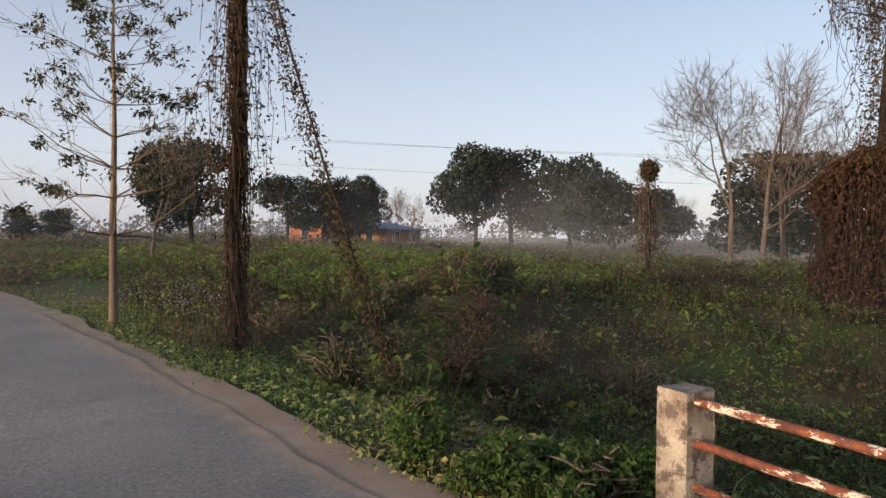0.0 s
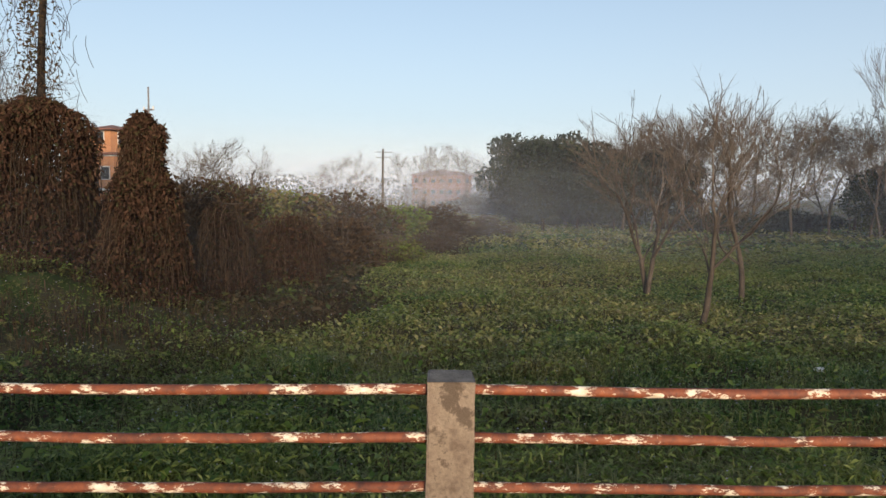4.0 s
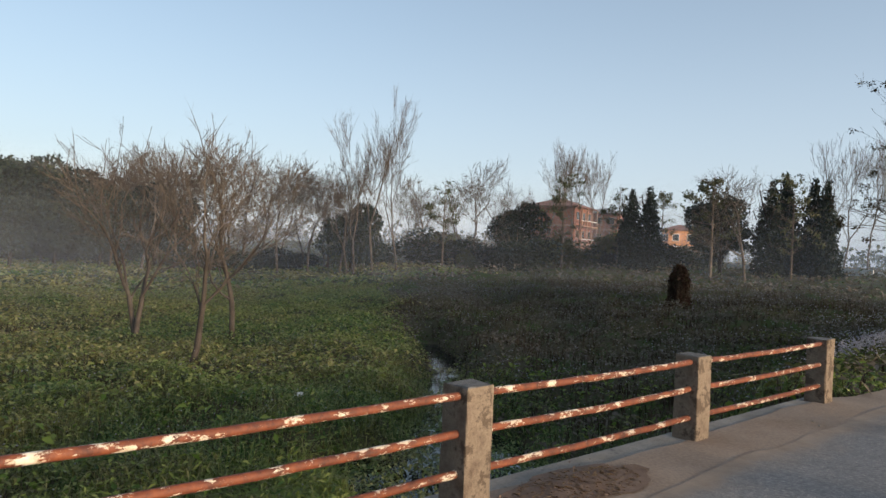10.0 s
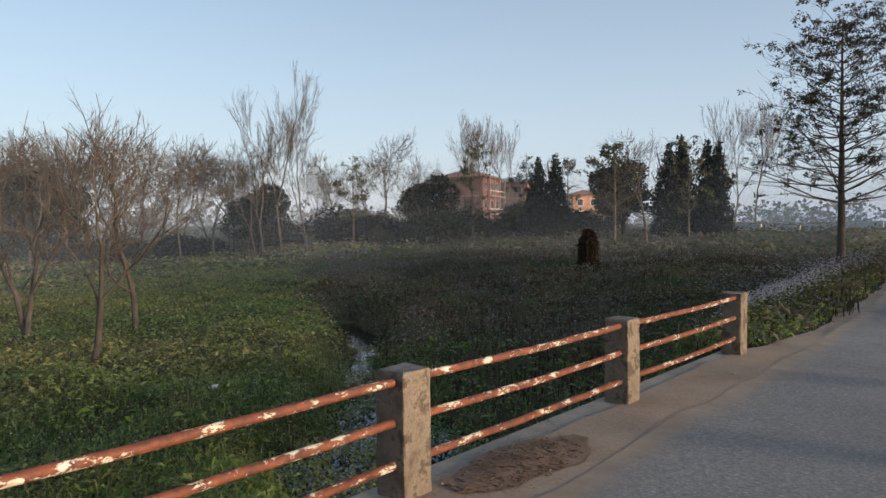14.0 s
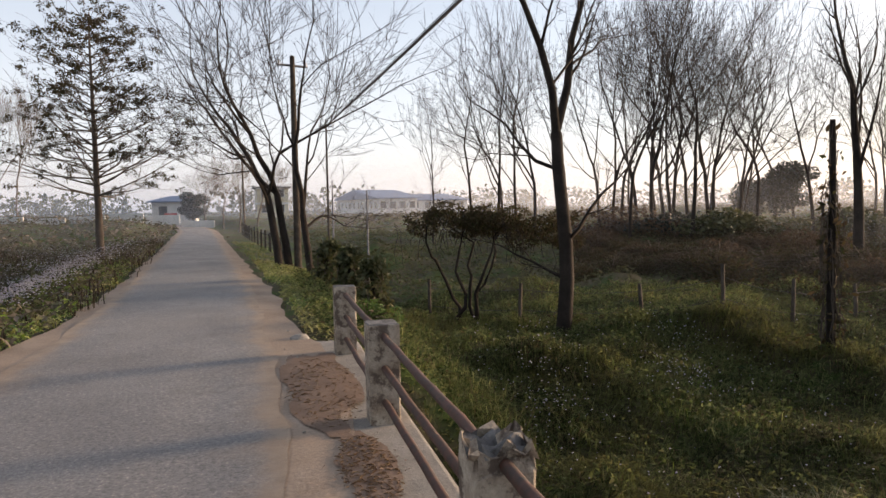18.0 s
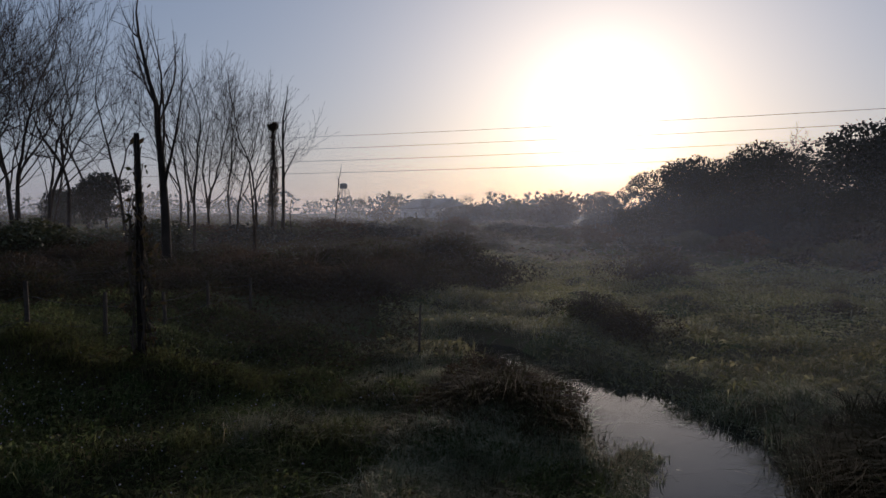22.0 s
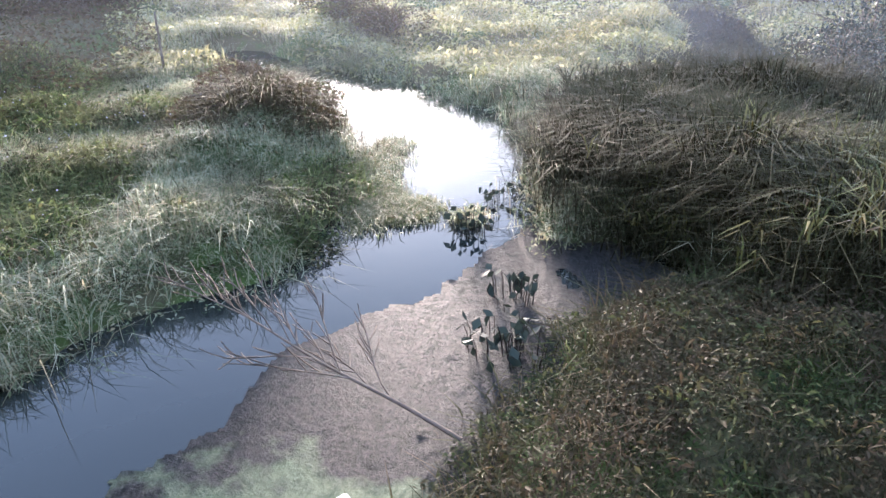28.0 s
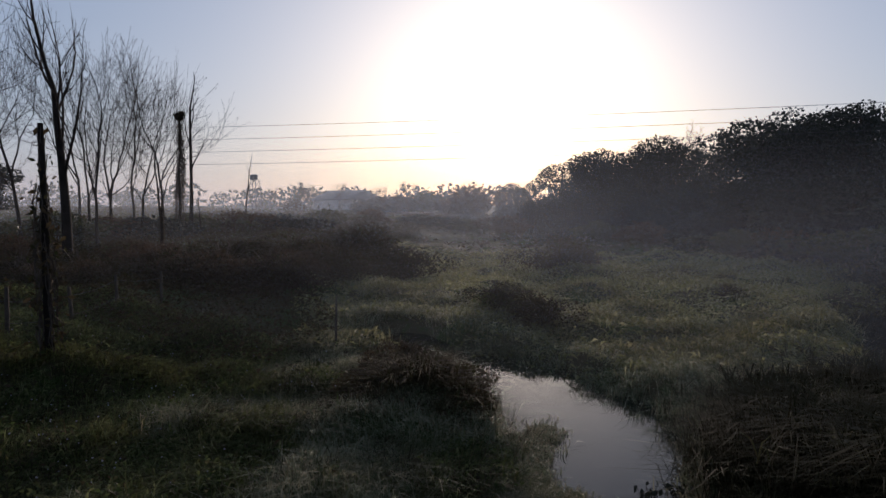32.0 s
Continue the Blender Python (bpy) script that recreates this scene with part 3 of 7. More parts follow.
def post_mesh(seed, h=0.75, w=0.116, broken=0.0):
    """A square concrete post with a slightly rough, chipped outline."""
    rng = np.random.RandomState(seed)
    bm = bmesh.new()
    box_bm(bm, -w, -w, -0.35, w, w, h, 0.012)
    bmesh.ops.subdivide_edges(bm, edges=[e for e in bm.edges if e.calc_length() > 0.3], cuts=9)
    if broken:
        bmesh.ops.subdivide_edges(bm, edges=[e for e in bm.edges if e.calc_length() > 0.05 and min(v.co.z for v in e.verts) > h - 0.06], cuts=4, use_grid_fill=True)
    for v in bm.verts:
        v.co += Vector(rng.normal(0, 0.0022, 3))
        if v.co.z > h - 0.03 and rng.rand() < 0.4:
            v.co.z -= rng.uniform(0, 0.012)
        if broken and v.co.z > h - 0.06:
            v.co += Vector((rng.normal(0, 0.012), rng.normal(0, 0.012), rng.uniform(-broken, 0.25 * broken)))
        v.co.x *= 1 + 0.02 * math.sin(v.co.z * 5 + seed)
    me = bpy.data.meshes.new("post")
    bm.to_mesh(me)
    bm.free()
    me.materials.append(M_POST_BROWN if 19 <= seed <= 22 else M_POST)
    me.materials.append(M_POSTCAP)
    for f in me.polygons:
        if f.normal.z > 0.7 and f.center.z > h - 0.05:
            f.material_index = 1
    return me


def pipe_mesh(length, seed, r=0.026, mat=None):
    rng = np.random.RandomState(seed)
    tb = Tubes()
    n = 14
    y = np.linspace(0, length, n)
    pts = np.stack([rng.normal(0, 0.002, n), y, rng.normal(0, 0.002, n) - 0.012 * np.sin(np.pi * y / length)], 1)
    tb.tube(pts, np.full(n, r) * (1 + rng.normal(0, 0.02, n)), 10)
    me = tb.mesh("rail", mat or M_RUST)
    me.polygons.foreach_set("use_smooth", np.ones(len(me.polygons), dtype=bool))
    return me


RAIL_Z = (0.69, 0.45, 0.2)
for x, ys, side in ((XL, POSTS_L, "west"), (XR, sorted(POSTS_R), "east")):
    rail_thing = thing("bridge_railing", "bridge railing of rusty flaking pipes between weathered concrete posts", "railing", (x, 0, 0), "bridge railings")
    for i, y in enumerate(ys):
        part("post", post_mesh(int(x * 10) % 50 + i, broken=0.07 if x > 0 and abs(y - 3.56) < 0.1 else 0.0), rail_thing, "weathered whitewashed concrete post", Matrix.Translation((0, y, 0)))
    for i, (a, b) in enumerate(zip(ys, ys[1:])):
        for j, z in enumerate(RAIL_Z):
            part("rail", pipe_mesh(b - a - 0.2, i * 7 + j + (3 if x > 0 else 40), mat=M_RUST_DARK if x > 0 else M_RUST), rail_thing, "dark rusty pipe with little paint left" if x > 0 else "rusty pipe with flaking cream paint", Matrix.Translation((0.035 if x < 0 else 0.0, a + 0.1, z - (0.0 if x < 0 else 0.03))))

# ---- where the plants stand: x, y and the height of their tops ----
TIER_NEAR = [(-0.9, -14.0, 7.1)]
TIER_BIG = [(-6.9, 33.0, 10.9)]
TIER_FAR = [(-44.3, 55.0, 10.2), (-40.0, 58.3, 9.5), (-28.9, 55.6, 9.7), (-23.8, 59.1, 9.6), (-50.0, 44.1, 9.2), (-37.6, 62.2, 9.2), (-36.4, 66.4, 9.2), (-82.3, 16.4, 9.9)]
BARE_PAIR = [(-35.4, -27.7, 12.6), (-34.0, -24.7, 12.1), (-36.3, -24.9, 12.4), (-3.3, -29.8, 6.3)]
MARSH = [(-24.0, 8.1, 5.2), (-18.4, 7.7, 4.5), (-22.8, 10.8, 5.7)]
BARE_FAR = [(-108.4, -17.7, 6.6), (-110.8, -15.4, 8.0), (-107.3, -11.3, 8.6), (-114.8, -3.7, 9.3), (-117.9, -1.1, 10.4), (-111.9, 2.8, 10.5), (-115.7, 6.2, 10.1), (-107.6, 8.5, 8.0), (-69.3, 19.6, 8.5), (-64.7, 21.0, 9.6), (-65.6, 24.3, 10.3), (-60.8, 25.8, 10.0), (-65.1, 30.9, 10.3), (-56.5, 30.2, 9.8), (-60.6, 35.2, 8.9), (-61.3, 37.9, 8.7), (-55.4, 36.1, 8.3), (-57.4, 33.8, 9.3), (-59.9, 37.4, 9.3), (-53.8, 35.8, 9.3), (-55.8, 46.5, 9.3), (-49.3, 47.7, 11.0), (-50.6, 52.2, 9.3), (-25.7, 55.0, 9.8), (-25.7, -54.2, 6.0), (-27.9, -55.4, 5.6), (-60.1, -52.8, 6.8), (-4.1, 71.0, 7.0), (-2.3, 61.0, 6.8), (-0.9, 67.1, 7.0), (-7.0, 85.8, 7.4)]
BARE_MORE = [(-36.2, -10.9, 4.7), (-36.7, -9.1, 4.2), (-33.9, -11.4, 4.1), (-82.4, 22.7, 10.4), (-76.9, 23.7, 10.4), (-77.5, 28.3, 11.3), (-73.0, 28.8, 10.6), (-72.0, 36.2, 11.4), (-74.5, 40.1, 11.2), (-63.2, 50.1, 9.3), (-63.1, 57.9, 10.4), (-59.7, 65.5, 9.9), (-50.2, 75.5, 10.5), (-76.6, 22.9, 10.8), (-77.4, 27.0, 11.8), (-73.0, 32.8, 11.5), (-72.5, 28.9, 11.8)]
TALL = [(-49.2, 35.4, 15.2), (-47.9, 37.1, 12.4), (-61.5, 73.2, 17.1), (-59.8, 76.0, 16.6), (-56.2, 73.7, 16.1), (-56.2, 77.4, 15.8), (-28.4, 80.8, 16.1), (-28.3, 84.0, 15.7), (-25.5, 82.8, 15.7), (-51.8, 35.2, 11.5)]
ROADSIDE = [(0.6, 23.1, 9.7), (1.2, 21.0, 8.5)]
FOREST = [(8.4, 36.3, 8.8), (10.9, 33.5, 12.1), (15.4, 42.5, 14.9), (14.2, 36.5, 13.7), (22.6, 43.6, 16.3), (17.7, 32.6, 13.8), (20.7, 35.5, 15.1), (24.9, 40.0, 16.4), (20.8, 31.9, 13.5), (28.6, 41.0, 16.9), (25.6, 34.6, 12.7), (28.3, 36.3, 13.3), (27.1, 30.7, 11.4), (28.1, 27.0, 10.4), (34.5, 31.7, 10.8), (34.0, 29.3, 9.7), (37.9, 30.7, 11.6), (19.4, 36.6, 13.7), (23.2, 41.3, 15.4), (22.2, 37.3, 15.0), (27.2, 43.6, 17.3), (24.8, 38.0, 15.2), (30.4, 43.9, 17.2), (28.2, 38.0, 13.5), (37.7, 34.7, 12.1), (32.5, 31.5, 10.1), (14.4, 49.2, 14.2), (23.0, 52.3, 17.8), (30.9, 50.4, 18.0), (38.7, 47.2, 16.0), (27.3, 54.7, 17.6)]
FOREST_B = [(41.8, 36.1, 13.0), (39.7, 32.3, 10.6), (43.5, 42.6, 15.6), (38.0, 50.3, 15.1), (20.5, 59.8, 16.4), (38.3, 55.0, 17.6), (33.3, 60.5, 18.7)]
FORK_BIG = [(21.5, 22.3, 11.6)]
FORK_NEAR = [(6.1, 14.5, 7.6)]
EVER = [(-42.3, -67.9, 12.0), (-48.1, -68.9, 12.2), (-51.1, -61.5, 11.0), (-53.3, -56.9, 9.2), (-55.0, -52.4, 6.7), (-20.0, -67.1, 7.5), (-26.3, -71.3, 7.9), (-28.1, -68.5, 8.0), (-7.4, -45.4, 7.5), (-42.9, -29.3, 7.6), (-0.0, -60.0, 3.5), (2.0, -55.0, 3.0), (-85.3, 10.3, 9.0), (-82.9, 13.1, 8.3), (-88.4, 16.5, 9.8), (-83.8, 19.1, 8.3), (-79.3, 20.8, 7.0), (-69.0, 11.5, 4.4), (-70.3, 15.2, 4.5), (-48.9, 53.7, 6.7), (-30.0, 59.5, 7.2), (-70.0, 18.9, 5.8), (-70.5, 24.2, 6.7), (-55.2, 37.2, 5.4), (39.6, 46.4, 4.6), (39.8, 51.4, 3.5), (-8.6, 88.6, 4.0)]
COLUMN = [(-37.9, 57.3, 7.9), (-36.5, 58.2, 8.2), (-26.4, 61.2, 8.6), (-26.2, 63.5, 9.5), (-23.8, 63.4, 8.9), (-22.6, 62.7, 8.7)]
HILL = [(91.5, 10.5, 6.6), (89.7, 7.4, 7.5), (85.8, 4.8, 8.2), (83.9, 2.1, 8.4), (79.9, -0.0, 8.3), (77.8, -2.6, 7.7), (75.5, -7.1, 6.6), (69.2, -8.7, 6.9), (61.0, -9.2, 9.0), (62.6, -11.6, 8.0), (58.3, -12.5, 8.1), (54.1, -12.9, 8.6), (55.6, -14.9, 6.2), (56.3, -19.3, 6.3), (55.5, -21.5, 5.7), (50.8, -22.2, 5.8), (59.0, -17.6, 5.5), (56.7, -10.8, 7.7), (98.9, 15.3, 5.0), (108.1, 21.1, 4.6), (59.9, 2.6, 3.2), (55.8, -1.7, 3.1), (51.5, -5.2, 2.9), (49.0, -8.3, 3.2), (46.4, -10.9, 3.1), (46.3, -17.4, 2.5), (41.6, -18.3, 2.4), (65.7, 6.8, 2.3), (74.1, 12.3, 1.8)]
HILL_BARE = [(79.7, -5.3, 10.6)]
VINE_SNAG = [(-21.5, -20.9, 4.7), (-22.0, -8.9, 4.2), (38.6, 29.9, 7.5), (28.4, 23.5, 1.5)]
SNAG = [(38.9, 29.4, 10.6), (56.4, 36.3, 6.6), (38.4, 28.4, 2.8)]
BANK_SHRUB = [(-28.2, -9.7, 2.6), (-31.4, -9.4, 2.4), (-34.7, -8.9, 2.8), (-37.0, -7.7, 2.3), (-39.4, -6.2, 1.9), (-41.6, -4.6, 2.0), (-43.8, -2.3, 1.7), (-45.9, -0.2, 1.7), (-49.9, 1.9, 0.6), (-57.7, 4.9, 0.2), (-59.5, 7.0, -0.5), (-31.6, -3.9, 1.0), (-27.3, -5.3, 0.8), (-25.0, -6.5, 0.7), (-35.8, -1.5, -0.1), (-22.6, -7.3, 0.5), (-41.9, 0.9, -0.2), (30.4, 15.1, -0.4), (32.0, 14.0, -0.9), (33.5, 12.8, -1.5), (37.7, 5.7, -1.4), (39.8, 4.0, -1.9), (21.5, 5.6, -1.5), (21.6, 4.8, -1.6), (13.6, 6.0, -1.2), (12.5, 6.1, -1.2)]
HEDGE = [(31.0, 32.4, 0.1), (34.0, 32.1, -0.0), (37.2, 31.5, -0.3), (40.5, 30.5, -0.6), (43.8, 29.1, -0.9), (48.9, 28.3, -1.4), (56.0, 27.8, -1.2), (61.3, 25.6, -1.4), (66.5, 22.7, -1.0), (67.8, 18.3, -0.8), (64.8, 13.1, -0.6), (61.5, 8.4, -0.7), (57.8, 4.3, -0.8), (53.9, 0.8, -0.8), (49.8, -2.1, -0.6), (47.5, -4.7, -0.6), (45.2, -6.9, -0.6), (42.8, -8.8, -0.5), (40.3, -10.3, -0.3), (19.6, 36.5, 0.8), (21.9, 35.1, 0.7), (23.1, 31.8, 0.6), (105.8, 57.6, 2.0), (108.2, 40.1, 2.9), (112.8, 35.6, 3.4), (108.8, 27.7, 3.8), (101.5, 43.4, 1.5)]
FAR_BARE_SUN = [(82.3, 48.5, 4.2), (86.4, 47.3, 4.9), (89.3, 46.1, 4.7), (98.3, 45.9, 5.4), (98.2, 38.3, 4.9), (96.6, 33.8, 5.6), (105.7, 31.6, 3.7), (105.0, 26.3, 5.5), (89.6, -6.1, 6.0)]

# ---- trees ----
def stuff(name, me, parent):
    return tagged(part(name, me, parent), kind="stuff")


def unit(v):
    return v / (np.linalg.norm(v) + 1e-9)


def turned(d, angle, rng):
    """d bent away by an angle to a random side."""
    s = unit(np.cross(d, rng.normal(size=3)))
    return unit(d * math.cos(angle) + s * math.sin(angle))


class Grower:
    def __init__(self, seed, up=0.12, wobble=0.12, ratio=0.62, spread=(0.5, 0.9), kids=(6, 5, 4, 3), levels=4, from_=0.35, taper=0.45, thin=0.5, twig=0.006):
        self.rng = np.random.RandomState(seed)
        self.wood, self.fine, self.tips = Tubes(), Tubes(), []
        self.up, self.wobble, self.ratio, self.spread, self.kids, self.levels, self.from_, self.taper, self.thin, self.twig = up, wobble, ratio, spread, kids, levels, from_, taper, thin, twig

    def part_of(self, level):
        return self.ratio[min(level, len(self.ratio) - 1)] if isinstance(self.ratio, tuple) else self.ratio

    def limb(self, p, d, length, r, level, n=None):
        rng = self.rng
        n = n or (7 if level == 0 else 5 if level < 3 else 3)
        pts, dirs = [np.array(p, float)], [d]
        for i in range(n - 1):
            d = unit(d + rng.normal(0, self.wobble * (0.4 if level == 0 else 1), 3) + np.array([0, 0, self.up]) * (0 if level == 0 else 1))
            pts.append(pts[-1] + d * length / (n - 1))
            dirs.append(d)
        radii = r * np.linspace(1, self.taper if level < self.levels else 0.35, n)
        (self.wood if level < 2 else self.fine).tube(pts, np.maximum(radii, self.twig), 7 if level == 0 else 5 if level == 1 else 3)
        if level >= self.levels:
            self.tips.append(pts[-1])
            self.tips.append(pts[len(pts) // 2])
            return
        k = self.kids[min(level, len(self.kids) - 1)]
        for j in range(k):
            f = self.from_ + (1 - self.from_) * (j + rng.uniform(0.2, 0.9)) / k if level == 0 else rng.uniform(0.25, 1.0)
            x = f * (n - 1)
            i = min(int(x), n - 2)
            at = pts[i] + (pts[i + 1] - pts[i]) * (x - i)
            kd = turned(dirs[i], rng.uniform(*self.spread), rng)
            if kd[2] < -0.1 and level < 3:
                kd = unit(kd * [1, 1, -0.4])
            self.limb(at, kd, length * self.part_of(level) * rng.uniform(0.6, 1.1) * (1.1 - 0.4 * f), max(0.006, radii[i] * self.thin), level + 1)
        if level > 0 or self.from_ < 0.9:
            self.limb(pts[-1], turned(dirs[-1], 0.25, rng), length * self.part_of(level) * 0.8, radii[-1] * 0.9, level + 1)


def twiglets(g, count, length, width):
    """The finest twigs, as slivers that fan out and up from the branch ends."""
    rng = g.rng
    tips = np.array(g.tips)
    mid = tips.mean(0)
    at = tips[rng.randint(0, len(tips), count)]
    d = at - mid
    d[:, 2] = np.abs(d[:, 2]) * 0.5
    d = d / (np.linalg.norm(d, axis=1, keepdims=True) + 1e-6) * 0.8 + rng.normal(0, 0.5, (count, 3)) + [0, 0, 0.2]
    d /= np.linalg.norm(d, axis=1, keepdims=True)
    s = np.cross(d, rng.normal(size=(count, 3)))
    s /= np.linalg.norm(s, axis=1, keepdims=True)
    L = (length * rng.uniform(0.4, 1.2, count))[:, None]
    at = at - d * L * rng.uniform(0, 0.6, (count, 1))
    v = np.stack([at - s * width * 0.5, at + s * width * 0.5, at + d * L], 1)
    g.fine.v.append(v.reshape(-1, 3))
    g.fine.t.append(np.arange(count * 3).reshape(-1, 3) + g.fine.n)
    g.fine.n += 3 * count


def tree_from(name, grower, label, category="tree", leaves=None, bark=None, group=""):
    """A tree standing at the origin: trunk, twigs and, where it has them, leaves."""
    ob = thing(name, label, category, group=group)
    part("trunk", grower.wood.mesh("trunk", bark or M_BARK), ob)
    if grower.fine.v:
        stuff("crown", grower.fine.mesh("crown", bark or M_BARK), ob)
    if leaves:
        stuff("foliage", leaves[0].mesh("foliage", leaves[1]), ob)
    return ob


def bare_tree(seed, height, radius, label, stems=1, leaf=0, leaf_size=0.1, lean=0.1, bark=None, leaf_mat=None, bole=0.62, fan=0, fan_len=0.6, fan_w=0.012, **kw):
    g = Grower(seed, **kw)
    for s in range(stems):
        d = unit(np.array([g.rng.normal(0, lean), g.rng.normal(0, lean), 1.0]))
        g.limb((g.rng.normal(0, radius * (stems > 1)), g.rng.normal(0, radius * (stems > 1)), -0.3), d, height * (bole if stems == 1 else bole * 0.9) * g.rng.uniform(0.85, 1.05), radius, 0)
    top = float(np.percentile(np.array(g.tips)[:, 2], 99.7)) + 0.35 * fan_len
    if fan:
        twiglets(g, fan, fan_len, fan_w)
    leaves = None
    if leaf:
        lv = Tubes()
        tips = np.array(g.tips)
        at = tips[g.rng.randint(0, len(tips), leaf)] + g.rng.normal(0, leaf_size * 1.2, (leaf, 3))
        lv.leaves(at, g.rng.uniform(0.6, 1.2, leaf) * leaf_size, g.rng, 0.5, 0.4)
        leaves = (lv, leaf_mat or M_LEAF_OLIVE)
    ob = tree_from("bare_tree" if leaf < 600 else "tree", g, label, leaves=leaves, bark=bark)
    ob["tall"] = top
    return ob


def fork_tree(seed, height, radius, label, bole=0.35, levels=6, angle=(0.25, 0.5), up=0.1, ratio=0.76, wobble=0.09, side=0.5, twig=0.006, stems=1, lean=0.04, fan=1200, fan_len=0.6, fan_w=0.01, bark=None, leaf=0, leaf_size=0.1, leaf_mat=None):
    """A leafless tree whose trunk forks again and again into ever finer, rising branches, ending in a fan of twigs."""
    rng = np.random.RandomState(seed)
    wood, fine, tips, ways = Tubes(), Tubes(), [], []
    first = height * (1 - bole) * (1 - ratio) / (1 - ratio ** levels) * 1.12

    def limb(p, d, length, r, level):
        n = 6 if level == 0 else 4 if level < 4 else 3
        pts = [np.array(p, float)]
        for i in range(n - 1):
            d = unit(d + rng.normal(0, wobble * (0.35 if level == 0 else 1.0), 3) + np.array([0, 0, up]) * (level > 0))
            pts.append(pts[-1] + d * length / (n - 1))
        end = r * (0.8 if level == 0 else 0.72)
        (wood if level < 3 else fine).tube(pts, np.maximum(np.linspace(r, end, n), twig), 8 if level == 0 else 6 if level < 3 else 3)
        if level >= levels:
            tips.extend((pts[-1], pts[-2]))
            ways.extend((d, d))
            return
        step = first * ratio ** level
        # the leader goes on; side limbs leave it at wider angles, and many of them stay short
        kids = [(pts[-1], rng.uniform(0.06, 0.28), 0.88, rng.uniform(0.8, 1.15), 1), (pts[-1], rng.uniform(*angle), 0.62, rng.uniform(0.55, 1.05), 1)]
        if rng.rand() < side and level > 0:
            kids.append((pts[-2], rng.uniform(*angle) * 1.25, 0.5, rng.uniform(0.5, 0.95), 1 + (rng.rand() < 0.4)))
        if rng.rand() < side * 0.7:
            f = rng.uniform(0.35, 0.8)
            kids.append((pts[-1] * f + pts[-3 if len(pts) > 2 else 0] * (1 - f), rng.uniform(*angle) * 1.3, 0.45, rng.uniform(0.4, 0.9), 2 if level < levels - 1 else 1))
        for at, a, thin, reach, down in kids:
            way = turned(d, a, rng)
            if way[2] < 0.05 and level < 4:
                way = unit(way * [1, 1, -0.3] + [0, 0, 0.1])
            limb(at, way, step * reach, end * thin, level + down)

    for k in range(stems):
        d = unit(np.array([rng.normal(0, lean), rng.normal(0, lean), 1.0]))
        off = radius * 1.3 * (stems > 1)
        limb((rng.normal(0, off), rng.normal(0, off), -0.3), d, height * bole * rng.uniform(0.85, 1.1) + 0.3, radius, 0)
    at, way = np.array(tips), np.array(ways)
    i = rng.randint(0, len(at), fan)
    d = way[i] + rng.normal(0, 0.42, (fan, 3)) + [0, 0, 0.08]
    d /= np.linalg.norm(d, axis=1, keepdims=True)
    s = np.cross(d, rng.normal(size=(fan, 3)))
    s /= np.linalg.norm(s, axis=1, keepdims=True)
    L = (fan_len * rng.uniform(0.35, 1.15, fan))[:, None]
    foot = at[i] - way[i] * L * rng.uniform(0, 0.8, (fan, 1))
    fine.v.append(np.stack([foot - s * fan_w * 0.5, foot + s * fan_w * 0.5, foot + d * L], 1).reshape(-1, 3))
    fine.t.append(np.arange(fan * 3).reshape(-1, 3) + fine.n)
    fine.n += 3 * fan
    ob = thing("bare_tree", label, "tree")
    part("trunk", wood.mesh("trunk", bark or M_BARK), ob)
    stuff("crown", fine.mesh("crown", bark or M_BARK), ob)
    if leaf:
        lv = Tubes()
        lv.leaves(at[rng.randint(0, len(at), leaf)] + rng.normal(0, leaf_size, (leaf, 3)), rng.uniform(0.5, 1.2, leaf) * leaf_size, rng, 0.5, 0.4)
        stuff("foliage", lv.mesh("foliage", leaf_mat or M_LEAF_OLIVE), ob)
    ob["tall"] = float(np.percentile(at[:, 2], 99.5)) + 0.3 * fan_len
    return ob


